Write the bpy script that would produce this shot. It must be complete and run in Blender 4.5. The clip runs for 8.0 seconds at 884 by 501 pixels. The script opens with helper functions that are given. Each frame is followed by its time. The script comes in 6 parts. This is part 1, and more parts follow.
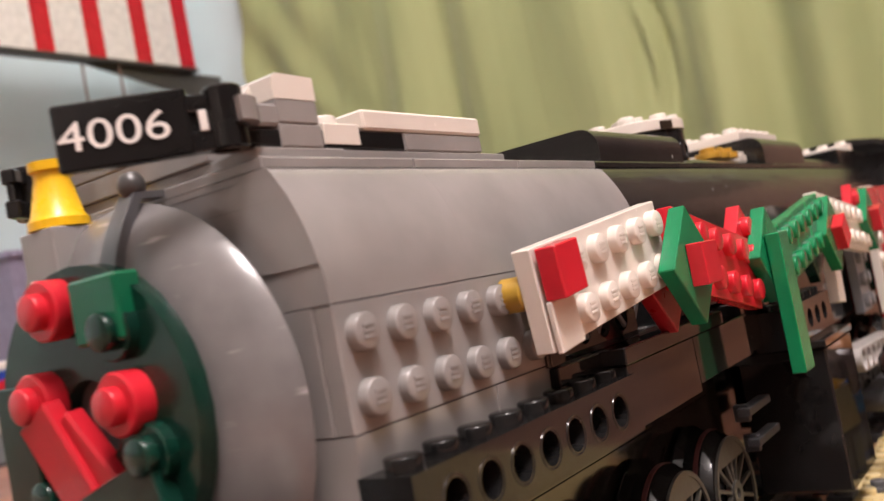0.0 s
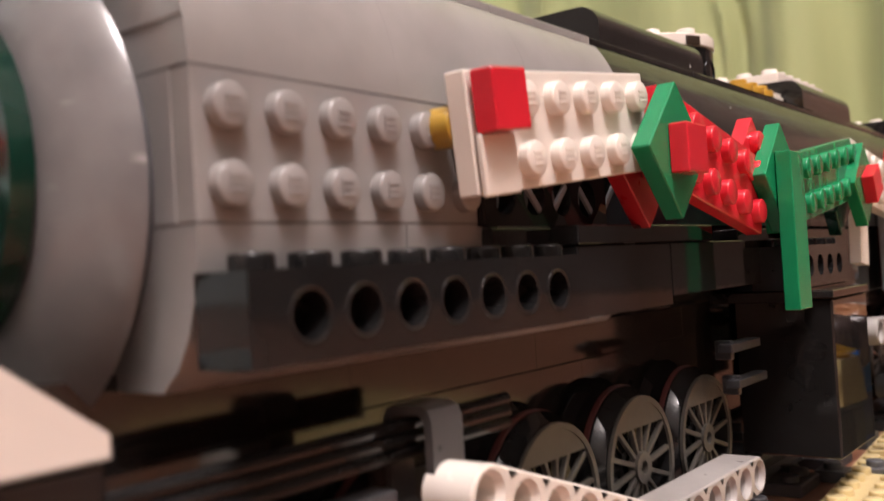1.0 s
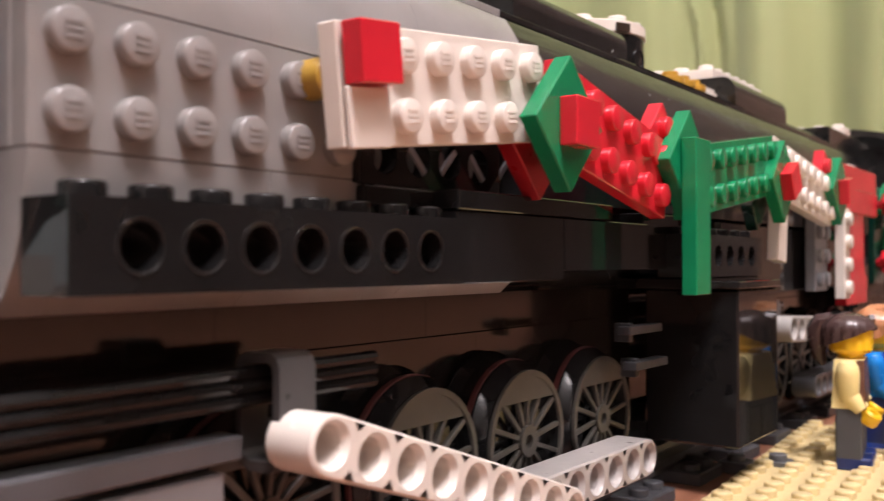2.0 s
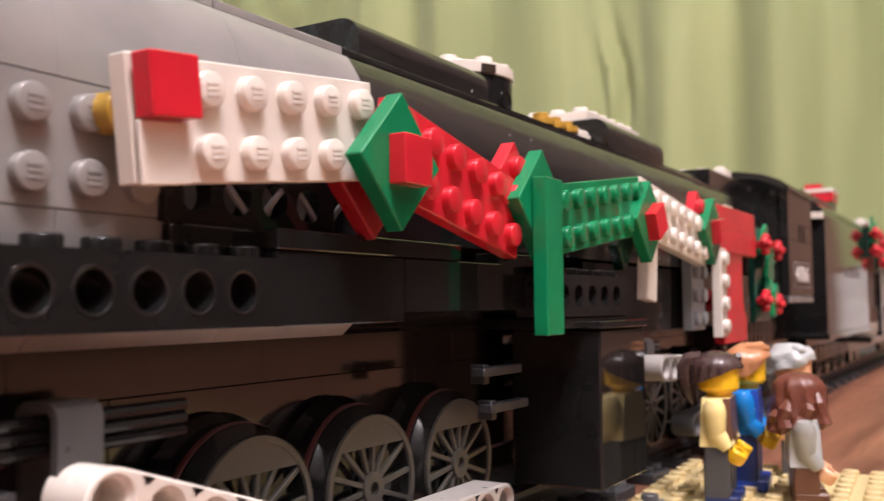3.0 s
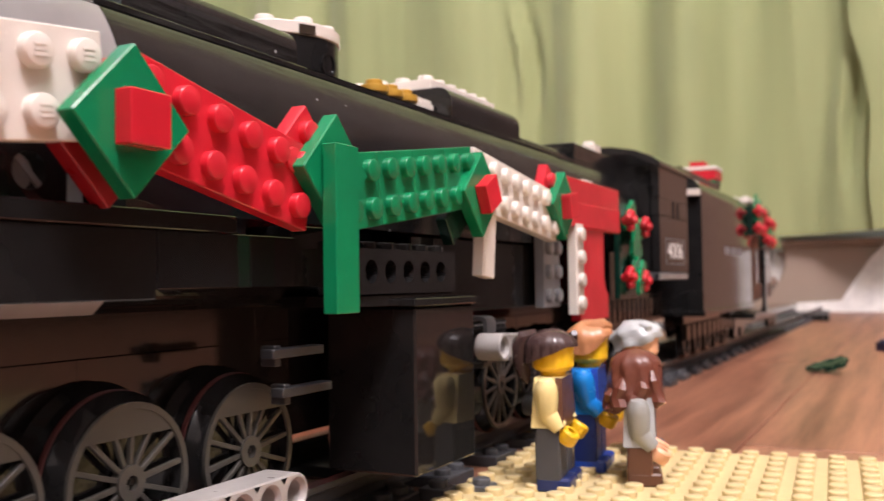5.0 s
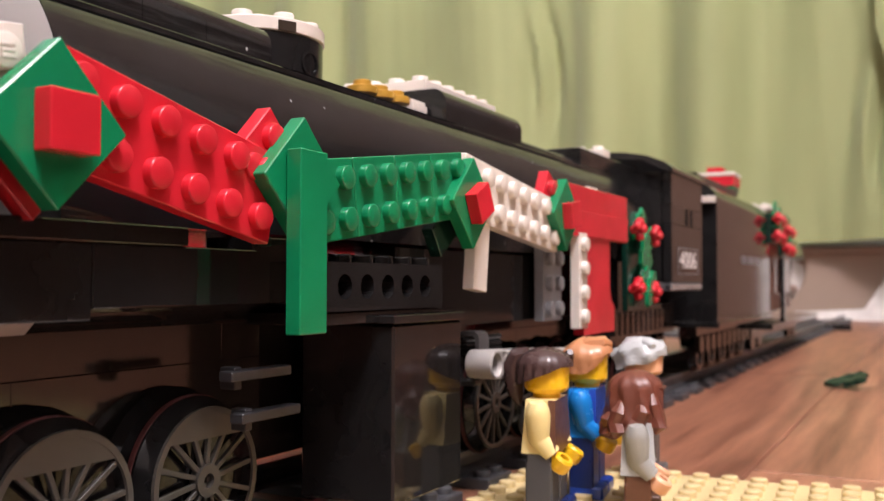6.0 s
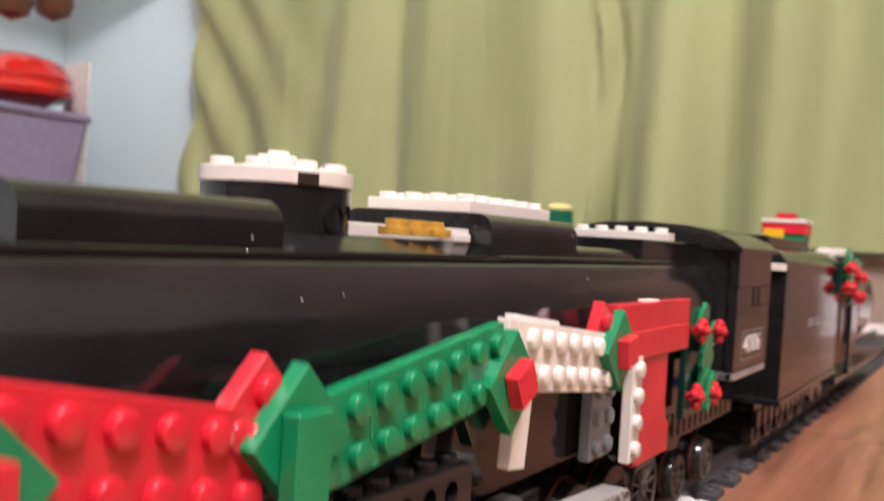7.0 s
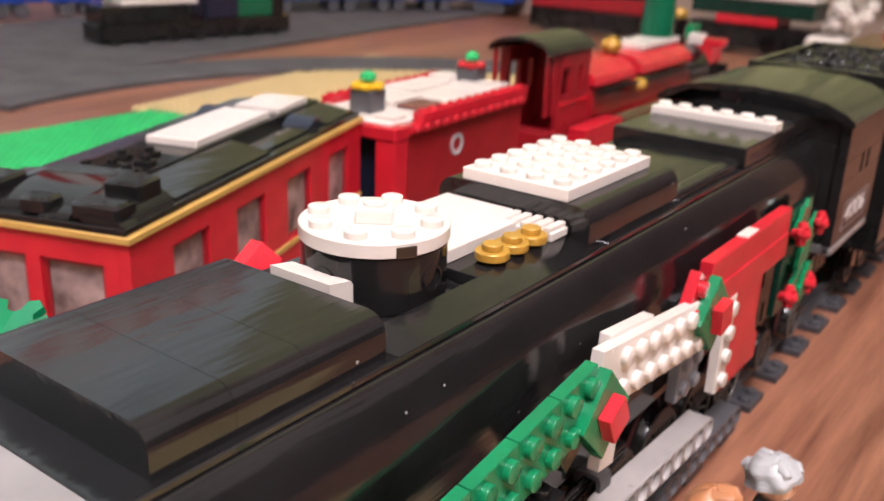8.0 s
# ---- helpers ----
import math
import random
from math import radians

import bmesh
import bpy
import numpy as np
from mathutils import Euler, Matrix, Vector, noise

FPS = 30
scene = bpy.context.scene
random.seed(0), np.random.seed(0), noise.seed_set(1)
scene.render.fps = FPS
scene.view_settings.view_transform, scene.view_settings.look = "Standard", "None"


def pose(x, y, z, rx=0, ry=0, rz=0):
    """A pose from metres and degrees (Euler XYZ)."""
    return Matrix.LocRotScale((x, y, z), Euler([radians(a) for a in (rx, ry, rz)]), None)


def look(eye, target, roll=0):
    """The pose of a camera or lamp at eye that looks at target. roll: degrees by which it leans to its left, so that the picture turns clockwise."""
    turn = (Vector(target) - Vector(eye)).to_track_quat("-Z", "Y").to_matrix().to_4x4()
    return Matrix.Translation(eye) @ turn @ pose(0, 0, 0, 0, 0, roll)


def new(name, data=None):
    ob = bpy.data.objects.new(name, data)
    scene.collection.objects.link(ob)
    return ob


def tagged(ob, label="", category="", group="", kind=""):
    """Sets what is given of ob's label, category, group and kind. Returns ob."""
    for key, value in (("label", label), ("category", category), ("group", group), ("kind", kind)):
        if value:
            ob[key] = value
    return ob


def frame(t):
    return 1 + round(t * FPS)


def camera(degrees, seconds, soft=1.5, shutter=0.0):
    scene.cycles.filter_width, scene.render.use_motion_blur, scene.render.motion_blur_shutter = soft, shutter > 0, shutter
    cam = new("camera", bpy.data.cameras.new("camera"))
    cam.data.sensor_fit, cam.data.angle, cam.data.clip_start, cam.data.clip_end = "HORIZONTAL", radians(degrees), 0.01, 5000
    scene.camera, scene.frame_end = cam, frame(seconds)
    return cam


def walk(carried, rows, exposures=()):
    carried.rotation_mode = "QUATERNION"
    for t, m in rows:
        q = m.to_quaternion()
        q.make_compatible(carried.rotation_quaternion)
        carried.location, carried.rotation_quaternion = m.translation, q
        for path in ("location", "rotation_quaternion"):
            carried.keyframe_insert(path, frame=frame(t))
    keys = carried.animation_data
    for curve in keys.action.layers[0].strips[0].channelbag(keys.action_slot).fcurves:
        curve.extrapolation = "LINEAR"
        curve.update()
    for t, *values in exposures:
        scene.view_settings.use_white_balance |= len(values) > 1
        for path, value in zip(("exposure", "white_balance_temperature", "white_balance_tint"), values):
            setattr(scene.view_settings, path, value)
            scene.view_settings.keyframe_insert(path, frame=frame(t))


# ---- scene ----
cam = camera(50.98, 8.0, soft=1.2, shutter=0.5)
cam.data.dof.use_dof, cam.data.dof.focus_distance, cam.data.dof.aperture_fstop = True, 0.17, 32.0
# camera: seconds, eye, a point ahead, roll
PATH = [
    (0, (0.07225, -0.08609, 0.08301), (-0.04127, 0.07835, 0.09154), -10.92),
    (0.5, (0.07127, -0.07233, 0.07176), (-0.04309, 0.09061, 0.09095), -9.31),
    (0.7, (0.07150, -0.06710, 0.06750), (-0.04630, 0.09390, 0.08480), -7.56),
    (1, (0.07295, -0.06101, 0.06194), (-0.04978, 0.09686, 0.06626), -3.44),
    (1.5, (0.07823, -0.05719, 0.05734), (-0.04433, 0.10086, 0.05819), -0.50),
    (3, (0.09393, -0.04095, 0.05649), (-0.01037, 0.12932, 0.06792), -0.56),
    (3.5, (0.09877, -0.03654, 0.05650), (-0.00123, 0.13610, 0.07051), -0.44),
    (4, (0.10221, -0.03036, 0.05637), (0.00614, 0.14459, 0.06915), -0.48),
    (4.5, (0.10360, -0.02398, 0.05633), (0.01142, 0.15331, 0.06467), -0.63),
    (5, (0.10991, -0.01665, 0.05562), (0.01965, 0.16170, 0.06236), -0.78),
    (5.2, (0.11157, -0.01266, 0.05551), (0.02168, 0.16590, 0.06154), -0.78),
    (6.5, (0.10756, 0.01162, 0.07040), (0.00830, 0.18514, 0.07651), 1.45),
    (7, (0.09717, 0.02684, 0.10794), (-0.00616, 0.19804, 0.10451), 3.54),
    (7.5, (0.08935, 0.02960, 0.15163), (-0.01762, 0.19426, 0.11366), 4.08),
    (8, (0.08553, 0.03364, 0.18026), (-0.02398, 0.18621, 0.11149), 2.47),
]
walk(cam, [(t, look(eye, ahead, roll)) for t, eye, ahead, roll in PATH], exposures=[(0.0, -0.2, 6950, 10), (1.0, -0.1, 6900, 10), (1.7, 0.0, 6600, 10), (3.0, 0.0, 6500, 10), (7.0, 0.0, 6500, 10), (8.0, -0.17, 6500, 12)])

LAMP = 199.0

# ---------------------------------------------------------------- light
world = bpy.data.worlds.new("room")
scene.world = world
world.use_nodes = True
world.node_tree.nodes["Background"].inputs[0].default_value = (1.0, 0.9, 0.8, 1)
world.node_tree.nodes["Background"].inputs[1].default_value = 0.02


def globe_lamp(name, eye, radius, watts, colour):
    data = bpy.data.lights.new(name, "POINT")
    data.shadow_soft_size, data.energy, data.color = radius, watts, colour
    lamp = new(name, data)
    lamp.location = eye
    return lamp


# the room's ceiling lamp, above and beside the train
globe_lamp("ceiling_lamp", (0.74, -0.45, 2.0), 0.26, LAMP, (1.0, 0.925, 0.99))


# ---------------------------------------------------------------- materials
def shader(name, colour, rough=0.25, metal=0.0, spots=0.12, spot_size=60.0, bump=0.02, bump_size=400.0, wear=0.0, coat=0.0, gloss=0.5, dust=False, wavy=0.0, scuff=False):
    """A plain moulded or painted surface: base colour with soft stains and fine relief."""
    m = bpy.data.materials.new(name)
    m.use_nodes = True
    nt = m.node_tree
    b = nt.nodes["Principled BSDF"]
    b.inputs["Metallic"].default_value = metal
    b.inputs["Coat Weight"].default_value = coat
    b.inputs["Specular IOR Level"].default_value = gloss
    co = nt.nodes.new("ShaderNodeTexCoord")
    big = nt.nodes.new("ShaderNodeTexNoise")
    big.inputs["Scale"].default_value = spot_size
    big.inputs["Detail"].default_value = 4
    nt.links.new(co.outputs["Object"], big.inputs["Vector"])
    ramp = nt.nodes.new("ShaderNodeMapRange")
    ramp.inputs["From Min"].default_value, ramp.inputs["From Max"].default_value = 0.3, 0.7
    ramp.inputs["To Min"].default_value, ramp.inputs["To Max"].default_value = 1 - spots, 1 + spots
    nt.links.new(big.outputs["Fac"], ramp.inputs["Value"])
    tone = nt.nodes.new("ShaderNodeVectorMath")
    tone.operation = "SCALE"
    tone.inputs[0].default_value = colour
    nt.links.new(ramp.outputs["Result"], tone.inputs["Scale"])
    nt.links.new(tone.outputs["Vector"], b.inputs["Base Color"])
    if dust:
        # scattered pale specks of dust, each well under a millimetre
        cells = nt.nodes.new("ShaderNodeTexVoronoi")
        cells.inputs["Scale"].default_value = 90
        nt.links.new(co.outputs["Object"], cells.inputs["Vector"])
        near = nt.nodes.new("ShaderNodeMath")
        near.operation, near.inputs[1].default_value = "LESS_THAN", 0.035
        nt.links.new(cells.outputs["Distance"], near.inputs[0])
        speck = nt.nodes.new("ShaderNodeMix")
        speck.data_type = "RGBA"
        nt.links.new(near.outputs[0], speck.inputs["Factor"])
        nt.links.new(tone.outputs["Vector"], speck.inputs["A"])
        speck.inputs["B"].default_value = (0.3, 0.3, 0.29, 1)
        nt.links.new(speck.outputs["Result"], b.inputs["Base Color"])
    if scuff:
        # rubbed pale streaks lying along the edge
        mp = nt.nodes.new("ShaderNodeMapping")
        mp.inputs["Scale"].default_value = (1, 1, 7)
        nt.links.new(co.outputs["Object"], mp.inputs["Vector"])
        rub = nt.nodes.new("ShaderNodeTexNoise")
        rub.inputs["Scale"].default_value, rub.inputs["Detail"].default_value = 75, 6
        nt.links.new(mp.outputs["Vector"], rub.inputs["Vector"])
        cut = nt.nodes.new("ShaderNodeMapRange")
        cut.inputs["From Min"].default_value, cut.inputs["From Max"].default_value = 0.64, 0.73
        nt.links.new(rub.outputs["Fac"], cut.inputs["Value"])
        pale = nt.nodes.new("ShaderNodeMix")
        pale.data_type = "RGBA"
        nt.links.new(cut.outputs["Result"], pale.inputs["Factor"])
        nt.links.new(tone.outputs["Vector"], pale.inputs["A"])
        pale.inputs["B"].default_value = (0.42, 0.4, 0.39, 1)
        nt.links.new(pale.outputs["Result"], b.inputs["Base Color"])
    fine = nt.nodes.new("ShaderNodeTexNoise")
    fine.inputs["Scale"].default_value = bump_size
    fine.inputs["Detail"].default_value = 3
    nt.links.new(co.outputs["Object"], fine.inputs["Vector"])
    rr = nt.nodes.new("ShaderNodeMapRange")
    rr.inputs["To Min"].default_value, rr.inputs["To Max"].default_value = rough * 0.75, min(1, rough * 1.3 + wear)
    nt.links.new(fine.outputs["Fac"], rr.inputs["Value"])
    nt.links.new(rr.outputs["Result"], b.inputs["Roughness"])
    bp = nt.nodes.new("ShaderNodeBump")
    bp.inputs["Strength"].default_value = bump
    bp.inputs["Distance"].default_value = 0.001
    nt.links.new(fine.outputs["Fac"], bp.inputs["Height"])
    if wavy:
        slow = nt.nodes.new("ShaderNodeTexNoise")
        slow.inputs["Scale"].default_value = 45
        slow.inputs["Detail"].default_value = 4.5
        lie = nt.nodes.new("ShaderNodeMapping")
        lie.inputs["Scale"].default_value = (1, 0.16, 1)
        nt.links.new(co.outputs["Object"], lie.inputs["Vector"])
        nt.links.new(lie.outputs["Vector"], slow.inputs["Vector"])
        wave = nt.nodes.new("ShaderNodeBump")
        wave.inputs["Strength"].default_value, wave.inputs["Distance"].default_value = wavy, 0.004
        nt.links.new(slow.outputs["Fac"], wave.inputs["Height"])
        nt.links.new(wave.outputs["Normal"], bp.inputs["Normal"])
    nt.links.new(bp.outputs["Normal"], b.inputs["Normal"])
    return m


GREY = shader("light_grey_plastic", (0.265, 0.25, 0.24), 0.17)
DOOR = shader("scuffed_grey_plastic", (0.165, 0.157, 0.154), 0.15, spots=0.15, spot_size=120, wear=0.06, scuff=True)
DGREY = shader("dark_grey_plastic", (0.09, 0.09, 0.095), 0.32)
STEEL = shader("mid_grey_plastic", (0.062, 0.059, 0.058), 0.3)
SLATE = shader("slate_grey_plastic", (0.2, 0.2, 0.21), 0.35)
BLACK = shader("black_plastic", (0.0125, 0.012, 0.012), 0.06, spots=0.3, bump=0.008, gloss=0.4)
# lightened copy of BLACK: floor light on the chassis bricks put into the colour
LIFTED_BLACK = shader("black_plastic_lifted", (0.016, 0.0145, 0.0135), 0.1, spots=0.3, bump=0.008, gloss=0.75)
SHELL = shader("black_curved_plastic", (0.0105, 0.0102, 0.0106), 0.12, spots=0.3, bump=0.006, wear=0.05, dust=True, wavy=0.28, gloss=0.7)
WHITE = shader("white_plastic", (0.72, 0.66, 0.59), 0.24, spots=0.04, spot_size=30, bump=0.004)
RED = shader("red_plastic", (0.57, 0.018, 0.032), 0.2)
DRED = shader("dark_red_plastic", (0.30, 0.012, 0.018), 0.3)
GREEN = shader("green_plastic", (0.004, 0.20, 0.075), 0.22)
LGREEN = shader("bright_green_plastic", (0.03, 0.50, 0.15), 0.4)
DGREEN = shader("dark_green_plastic", (0.003, 0.026, 0.017), 0.2)
FOREST = shader("forest_green_plastic", (0.004, 0.11, 0.05), 0.22)
TAN = shader("tan_plastic", (0.62, 0.49, 0.25), 0.35, spots=0.06)
YELLOW = shader("yellow_plastic", (0.80, 0.47, 0.015), 0.28)
GOLD = shader("gold_plastic", (0.50, 0.28, 0.04), 0.32, metal=0.12)
OCHRE = shader("ochre_plastic", (0.56, 0.34, 0.09), 0.35)
MUSTARD = shader("mustard_plastic", (0.40, 0.24, 0.03), 0.35)
PALE = shader("pale_yellow_plastic", (0.80, 0.66, 0.30), 0.3)
BLUE = shader("blue_plastic", (0.01, 0.05, 0.32), 0.3)
AZURE = shader("azure_plastic", (0.01, 0.20, 0.60), 0.25)
INKY = shader("blue_black_plastic", (0.014, 0.017, 0.035), 0.12)
NAVY = shader("navy_plastic", (0.008, 0.02, 0.10), 0.3)
HAIR_DARK = shader("dark_brown_plastic", (0.062, 0.036, 0.034), 0.25)
ASH = shader("ash_grey_plastic", (0.32, 0.32, 0.30), 0.3)
HAIR_RUST = shader("reddish_brown_plastic", (0.14, 0.042, 0.026), 0.36)
HAIR_FAIR = shader("nougat_plastic", (0.46, 0.20, 0.09), 0.3)
HAIR_GREY = shader("silver_grey_plastic", (0.42, 0.43, 0.43), 0.34)
BROWN = shader("brown_plastic", (0.11, 0.045, 0.025), 0.35)
SKIN = shader("light_nougat_plastic", (0.78, 0.42, 0.25), 0.35)
# on the wheels, the tan tint carries warm light falling on black spokes
SPOKE = shader("warm_dark_grey_plastic", (0.058, 0.053, 0.045), 0.4)
RUST = shader("reddish_brown_tile", (0.16, 0.05, 0.035), 0.35)
RUBBER = shader("rust_rubber_band", (0.10, 0.022, 0.02), 0.6)
IRON = shader("iron_grey_plastic", (0.03, 0.03, 0.032), 0.4)
SLEEPER = shader("track_grey_plastic", (0.055, 0.055, 0.06), 0.45)
RAIL = shader("rail_dark_metal", (0.11, 0.11, 0.115), 0.3, metal=0.5)
PAPER = shader("white_print", (0.75, 0.72, 0.68), 0.5)
LILAC = shader("lilac_bin_plastic", (0.28, 0.25, 0.36), 0.5)
LACQUER = shader("red_glossy_toy", (0.60, 0.02, 0.015), 0.15, coat=0.5)
FELT = shader("dark_grey_mat", (0.075, 0.072, 0.075), 0.9, spots=0.25, spot_size=25)
BLUEWALL = shader("pale_blue_wall_paint", (0.66, 0.81, 0.83), 0.7, spots=0.04, spot_size=3, bump=0.1, bump_size=120)
TAUPEWALL = shader("taupe_wall_paint", (0.32, 0.28, 0.25), 0.7, spots=0.05, spot_size=3, bump=0.1, bump_size=120)
BEIGEWALL = shader("grey_beige_wall_paint", (0.60, 0.58, 0.56), 0.7, spots=0.05, spot_size=3, bump=0.1, bump_size=120)
PLASTER = shader("ceiling_plaster", (0.72, 0.70, 0.67), 0.8, spots=0.05, spot_size=4, bump=0.15, bump_size=90)
SKIRT = shader("baseboard_paint", (0.36, 0.27, 0.21), 0.5, spots=0.1, spot_size=6)


def clear_plastic():
    m = bpy.data.materials.new("clear_plastic")
    m.use_nodes = True
    b = m.node_tree.nodes["Principled BSDF"]
    b.inputs["Transmission Weight"].default_value = 1.0
    b.inputs["Roughness"].default_value = 0.06
    b.inputs["IOR"].default_value = 1.3
    b.inputs["Base Color"].default_value = (0.92, 0.93, 0.94, 1)
    return m


CLEAR = clear_plastic()
DARKNOTCH = shader("dark_brown_clip", (0.03, 0.02, 0.013), 0.3)


# opaque pane: pale mottling painted for reflections and the interior showing through
MOTTLED = shader("opaque_mottled_pane", (0.27, 0.2, 0.185), 0.12, spots=0.75, spot_size=75)
PEARL = shader("pale_grey_plastic", (0.38, 0.355, 0.335), 0.3, spots=0.1)
BROWNWALL = shader("brown_reflected_wall", (0.12, 0.07, 0.047), 0.6, spots=0.15, spot_size=4)
# browns for unseen panels that only show as reflections in the black plastic
LIGHTBROWN = shader("mid_brown_reflected", (0.27, 0.155, 0.105), 0.6, spots=0.15, spot_size=4)
DARKPANEL = shader("dark_brown_reflected", (0.06, 0.034, 0.024), 0.6, spots=0.1, spot_size=3)


def wood():
    """Laminate boards: long red-brown grain, each board its own tone."""
    m = bpy.data.materials.new("laminate_wood")
    m.use_nodes = True
    nt = m.node_tree
    b = nt.nodes["Principled BSDF"]
    co = nt.nodes.new("ShaderNodeTexCoord")
    info = nt.nodes.new("ShaderNodeObjectInfo")
    mp = nt.nodes.new("ShaderNodeMapping")
    mp.inputs["Scale"].default_value = (1.0, 0.06, 1.0)
    nt.links.new(co.outputs["Object"], mp.inputs["Vector"])
    shift = nt.nodes.new("ShaderNodeVectorMath")
    shift.operation = "ADD"
    nt.links.new(mp.outputs["Vector"], shift.inputs[0])
    roll = nt.nodes.new("ShaderNodeVectorMath")
    roll.operation = "SCALE"
    roll.inputs[0].default_value = (7.0, 13.0, 3.0)
    nt.links.new(info.outputs["Random"], roll.inputs["Scale"])
    nt.links.new(roll.outputs["Vector"], shift.inputs[1])
    grain = nt.nodes.new("ShaderNodeTexNoise")
    grain.inputs["Scale"].default_value = 130
    grain.inputs["Detail"].default_value = 8
    grain.inputs["Roughness"].default_value = 0.65
    nt.links.new(shift.outputs["Vector"], grain.inputs["Vector"])
    broad = nt.nodes.new("ShaderNodeTexNoise")
    broad.inputs["Scale"].default_value = 14
    broad.inputs["Detail"].default_value = 3
    nt.links.new(shift.outputs["Vector"], broad.inputs["Vector"])
    mix = nt.nodes.new("ShaderNodeMath")
    mix.operation = "MULTIPLY_ADD"
    mix.inputs[1].default_value = 0.6
    nt.links.new(grain.outputs["Fac"], mix.inputs[0])
    half = nt.nodes.new("ShaderNodeMath")
    half.operation = "MULTIPLY"
    half.inputs[1].default_value = 0.4
    nt.links.new(broad.outputs["Fac"], half.inputs[0])
    nt.links.new(half.outputs[0], mix.inputs[2])
    ramp = nt.nodes.new("ShaderNodeValToRGB")
    ramp.color_ramp.elements[0].position, ramp.color_ramp.elements[0].color = 0.38, (0.125, 0.043, 0.026, 1)
    ramp.color_ramp.elements[1].position, ramp.color_ramp.elements[1].color = 0.62, (0.40, 0.178, 0.103, 1)
    nt.links.new(mix.outputs[0], ramp.inputs["Fac"])
    nt.links.new(ramp.outputs["Color"], b.inputs["Base Color"])
    b.inputs["Roughness"].default_value = 0.34
    bp = nt.nodes.new("ShaderNodeBump")
    bp.inputs["Strength"].default_value, bp.inputs["Distance"].default_value = 0.15, 0.0005
    nt.links.new(grain.outputs["Fac"], bp.inputs["Height"])
    nt.links.new(bp.outputs["Normal"], b.inputs["Normal"])
    return m


WOOD = wood()


def cloth():
    """Woven curtain: pale green, a little light through it, fine weave."""
    m = bpy.data.materials.new("green_curtain_cloth")
    m.use_nodes = True
    nt = m.node_tree
    b = nt.nodes["Principled BSDF"]
    b.inputs["Roughness"].default_value = 0.75
    b.inputs["Sheen Weight"].default_value = 0.2
    co = nt.nodes.new("ShaderNodeTexCoord")
    mp = nt.nodes.new("ShaderNodeMapping")
    mp.inputs["Scale"].default_value = (1, 1, 0.15)
    nt.links.new(co.outputs["Object"], mp.inputs["Vector"])
    n = nt.nodes.new("ShaderNodeTexNoise")
    n.inputs["Scale"].default_value, n.inputs["Detail"].default_value = 9, 5
    nt.links.new(mp.outputs["Vector"], n.inputs["Vector"])
    ramp = nt.nodes.new("ShaderNodeValToRGB")
    ramp.color_ramp.elements[0].position, ramp.color_ramp.elements[0].color = 0.3, (0.275, 0.31, 0.135, 1)
    ramp.color_ramp.elements[1].position, ramp.color_ramp.elements[1].color = 0.7, (0.355, 0.385, 0.175, 1)
    nt.links.new(n.outputs["Fac"], ramp.inputs["Fac"])
    nt.links.new(ramp.outputs["Color"], b.inputs["Base Color"])
    weave = nt.nodes.new("ShaderNodeTexNoise")
    weave.inputs["Scale"].default_value = 300
    nt.links.new(co.outputs["Object"], weave.inputs["Vector"])
    bp = nt.nodes.new("ShaderNodeBump")
    bp.inputs["Strength"].default_value, bp.inputs["Distance"].default_value = 0.2, 0.001
    nt.links.new(weave.outputs["Fac"], bp.inputs["Height"])
    nt.links.new(bp.outputs["Normal"], b.inputs["Normal"])
    return m


CLOTH = cloth()

# ---------------------------------------------------------------- builders
# All lengths below are in centimetres; z = 0 lies UP centimetres over the floor.
UP = 8.0
XC = -3.36          # middle of the big train
STUD = 0.8
PLATE = 0.32


def thing(name, base, label, category, group="", kind=""):
    ob = new(name)
    ob.location = (base[0] / 100, base[1] / 100, (base[2] + UP) / 100)
    return tagged(ob, label, category, group, kind)


def root(ob):
    while ob.parent:
        ob = ob.parent
    return ob


def finish(bm, name, mats, origin):
    bmesh.ops.remove_doubles(bm, verts=bm.verts, dist=1e-5)
    bmesh.ops.recalc_face_normals(bm, faces=bm.faces)
    for v in bm.verts:
        v.co = Vector((v.co.x / 100, v.co.y / 100, (v.co.z + UP) / 100)) - origin
    me = bpy.data.meshes.new(name)
    bm.to_mesh(me)
    bm.free()
    for m in mats if isinstance(mats, (list, tuple)) else (mats,):
        me.materials.append(m)
    return me


def smooth(me, degrees=35):
    me.polygons.foreach_set("use_smooth", [True] * len(me.polygons))
    me.set_sharp_from_angle(angle=radians(degrees))


def part(name, bm, mats, parent, label=""):
    me = finish(bm, name, mats, root(parent).location)
    smooth(me)
    ob = new(name, me)
    ob.parent = parent
    if label:
        ob["label"] = label
    return ob


def single(name, bm, mats, base, label, category, group="", kind=""):
    """A thing of one mesh."""
    origin = Vector((base[0] / 100, base[1] / 100, (base[2] + UP) / 100))
    me = finish(bm, name, mats, origin)
    smooth(me)
    ob = new(name, me)
    ob.location = origin
    return tagged(ob, label, category, group, kind)


I4 = Matrix.Identity(4)


def raw(bm, verts, faces, m=I4, slot=0):
    vs = [bm.verts.new(m @ Vector(v)) for v in verts]
    for f in faces:
        bm.faces.new([vs[i] for i in f]).material_index = slot


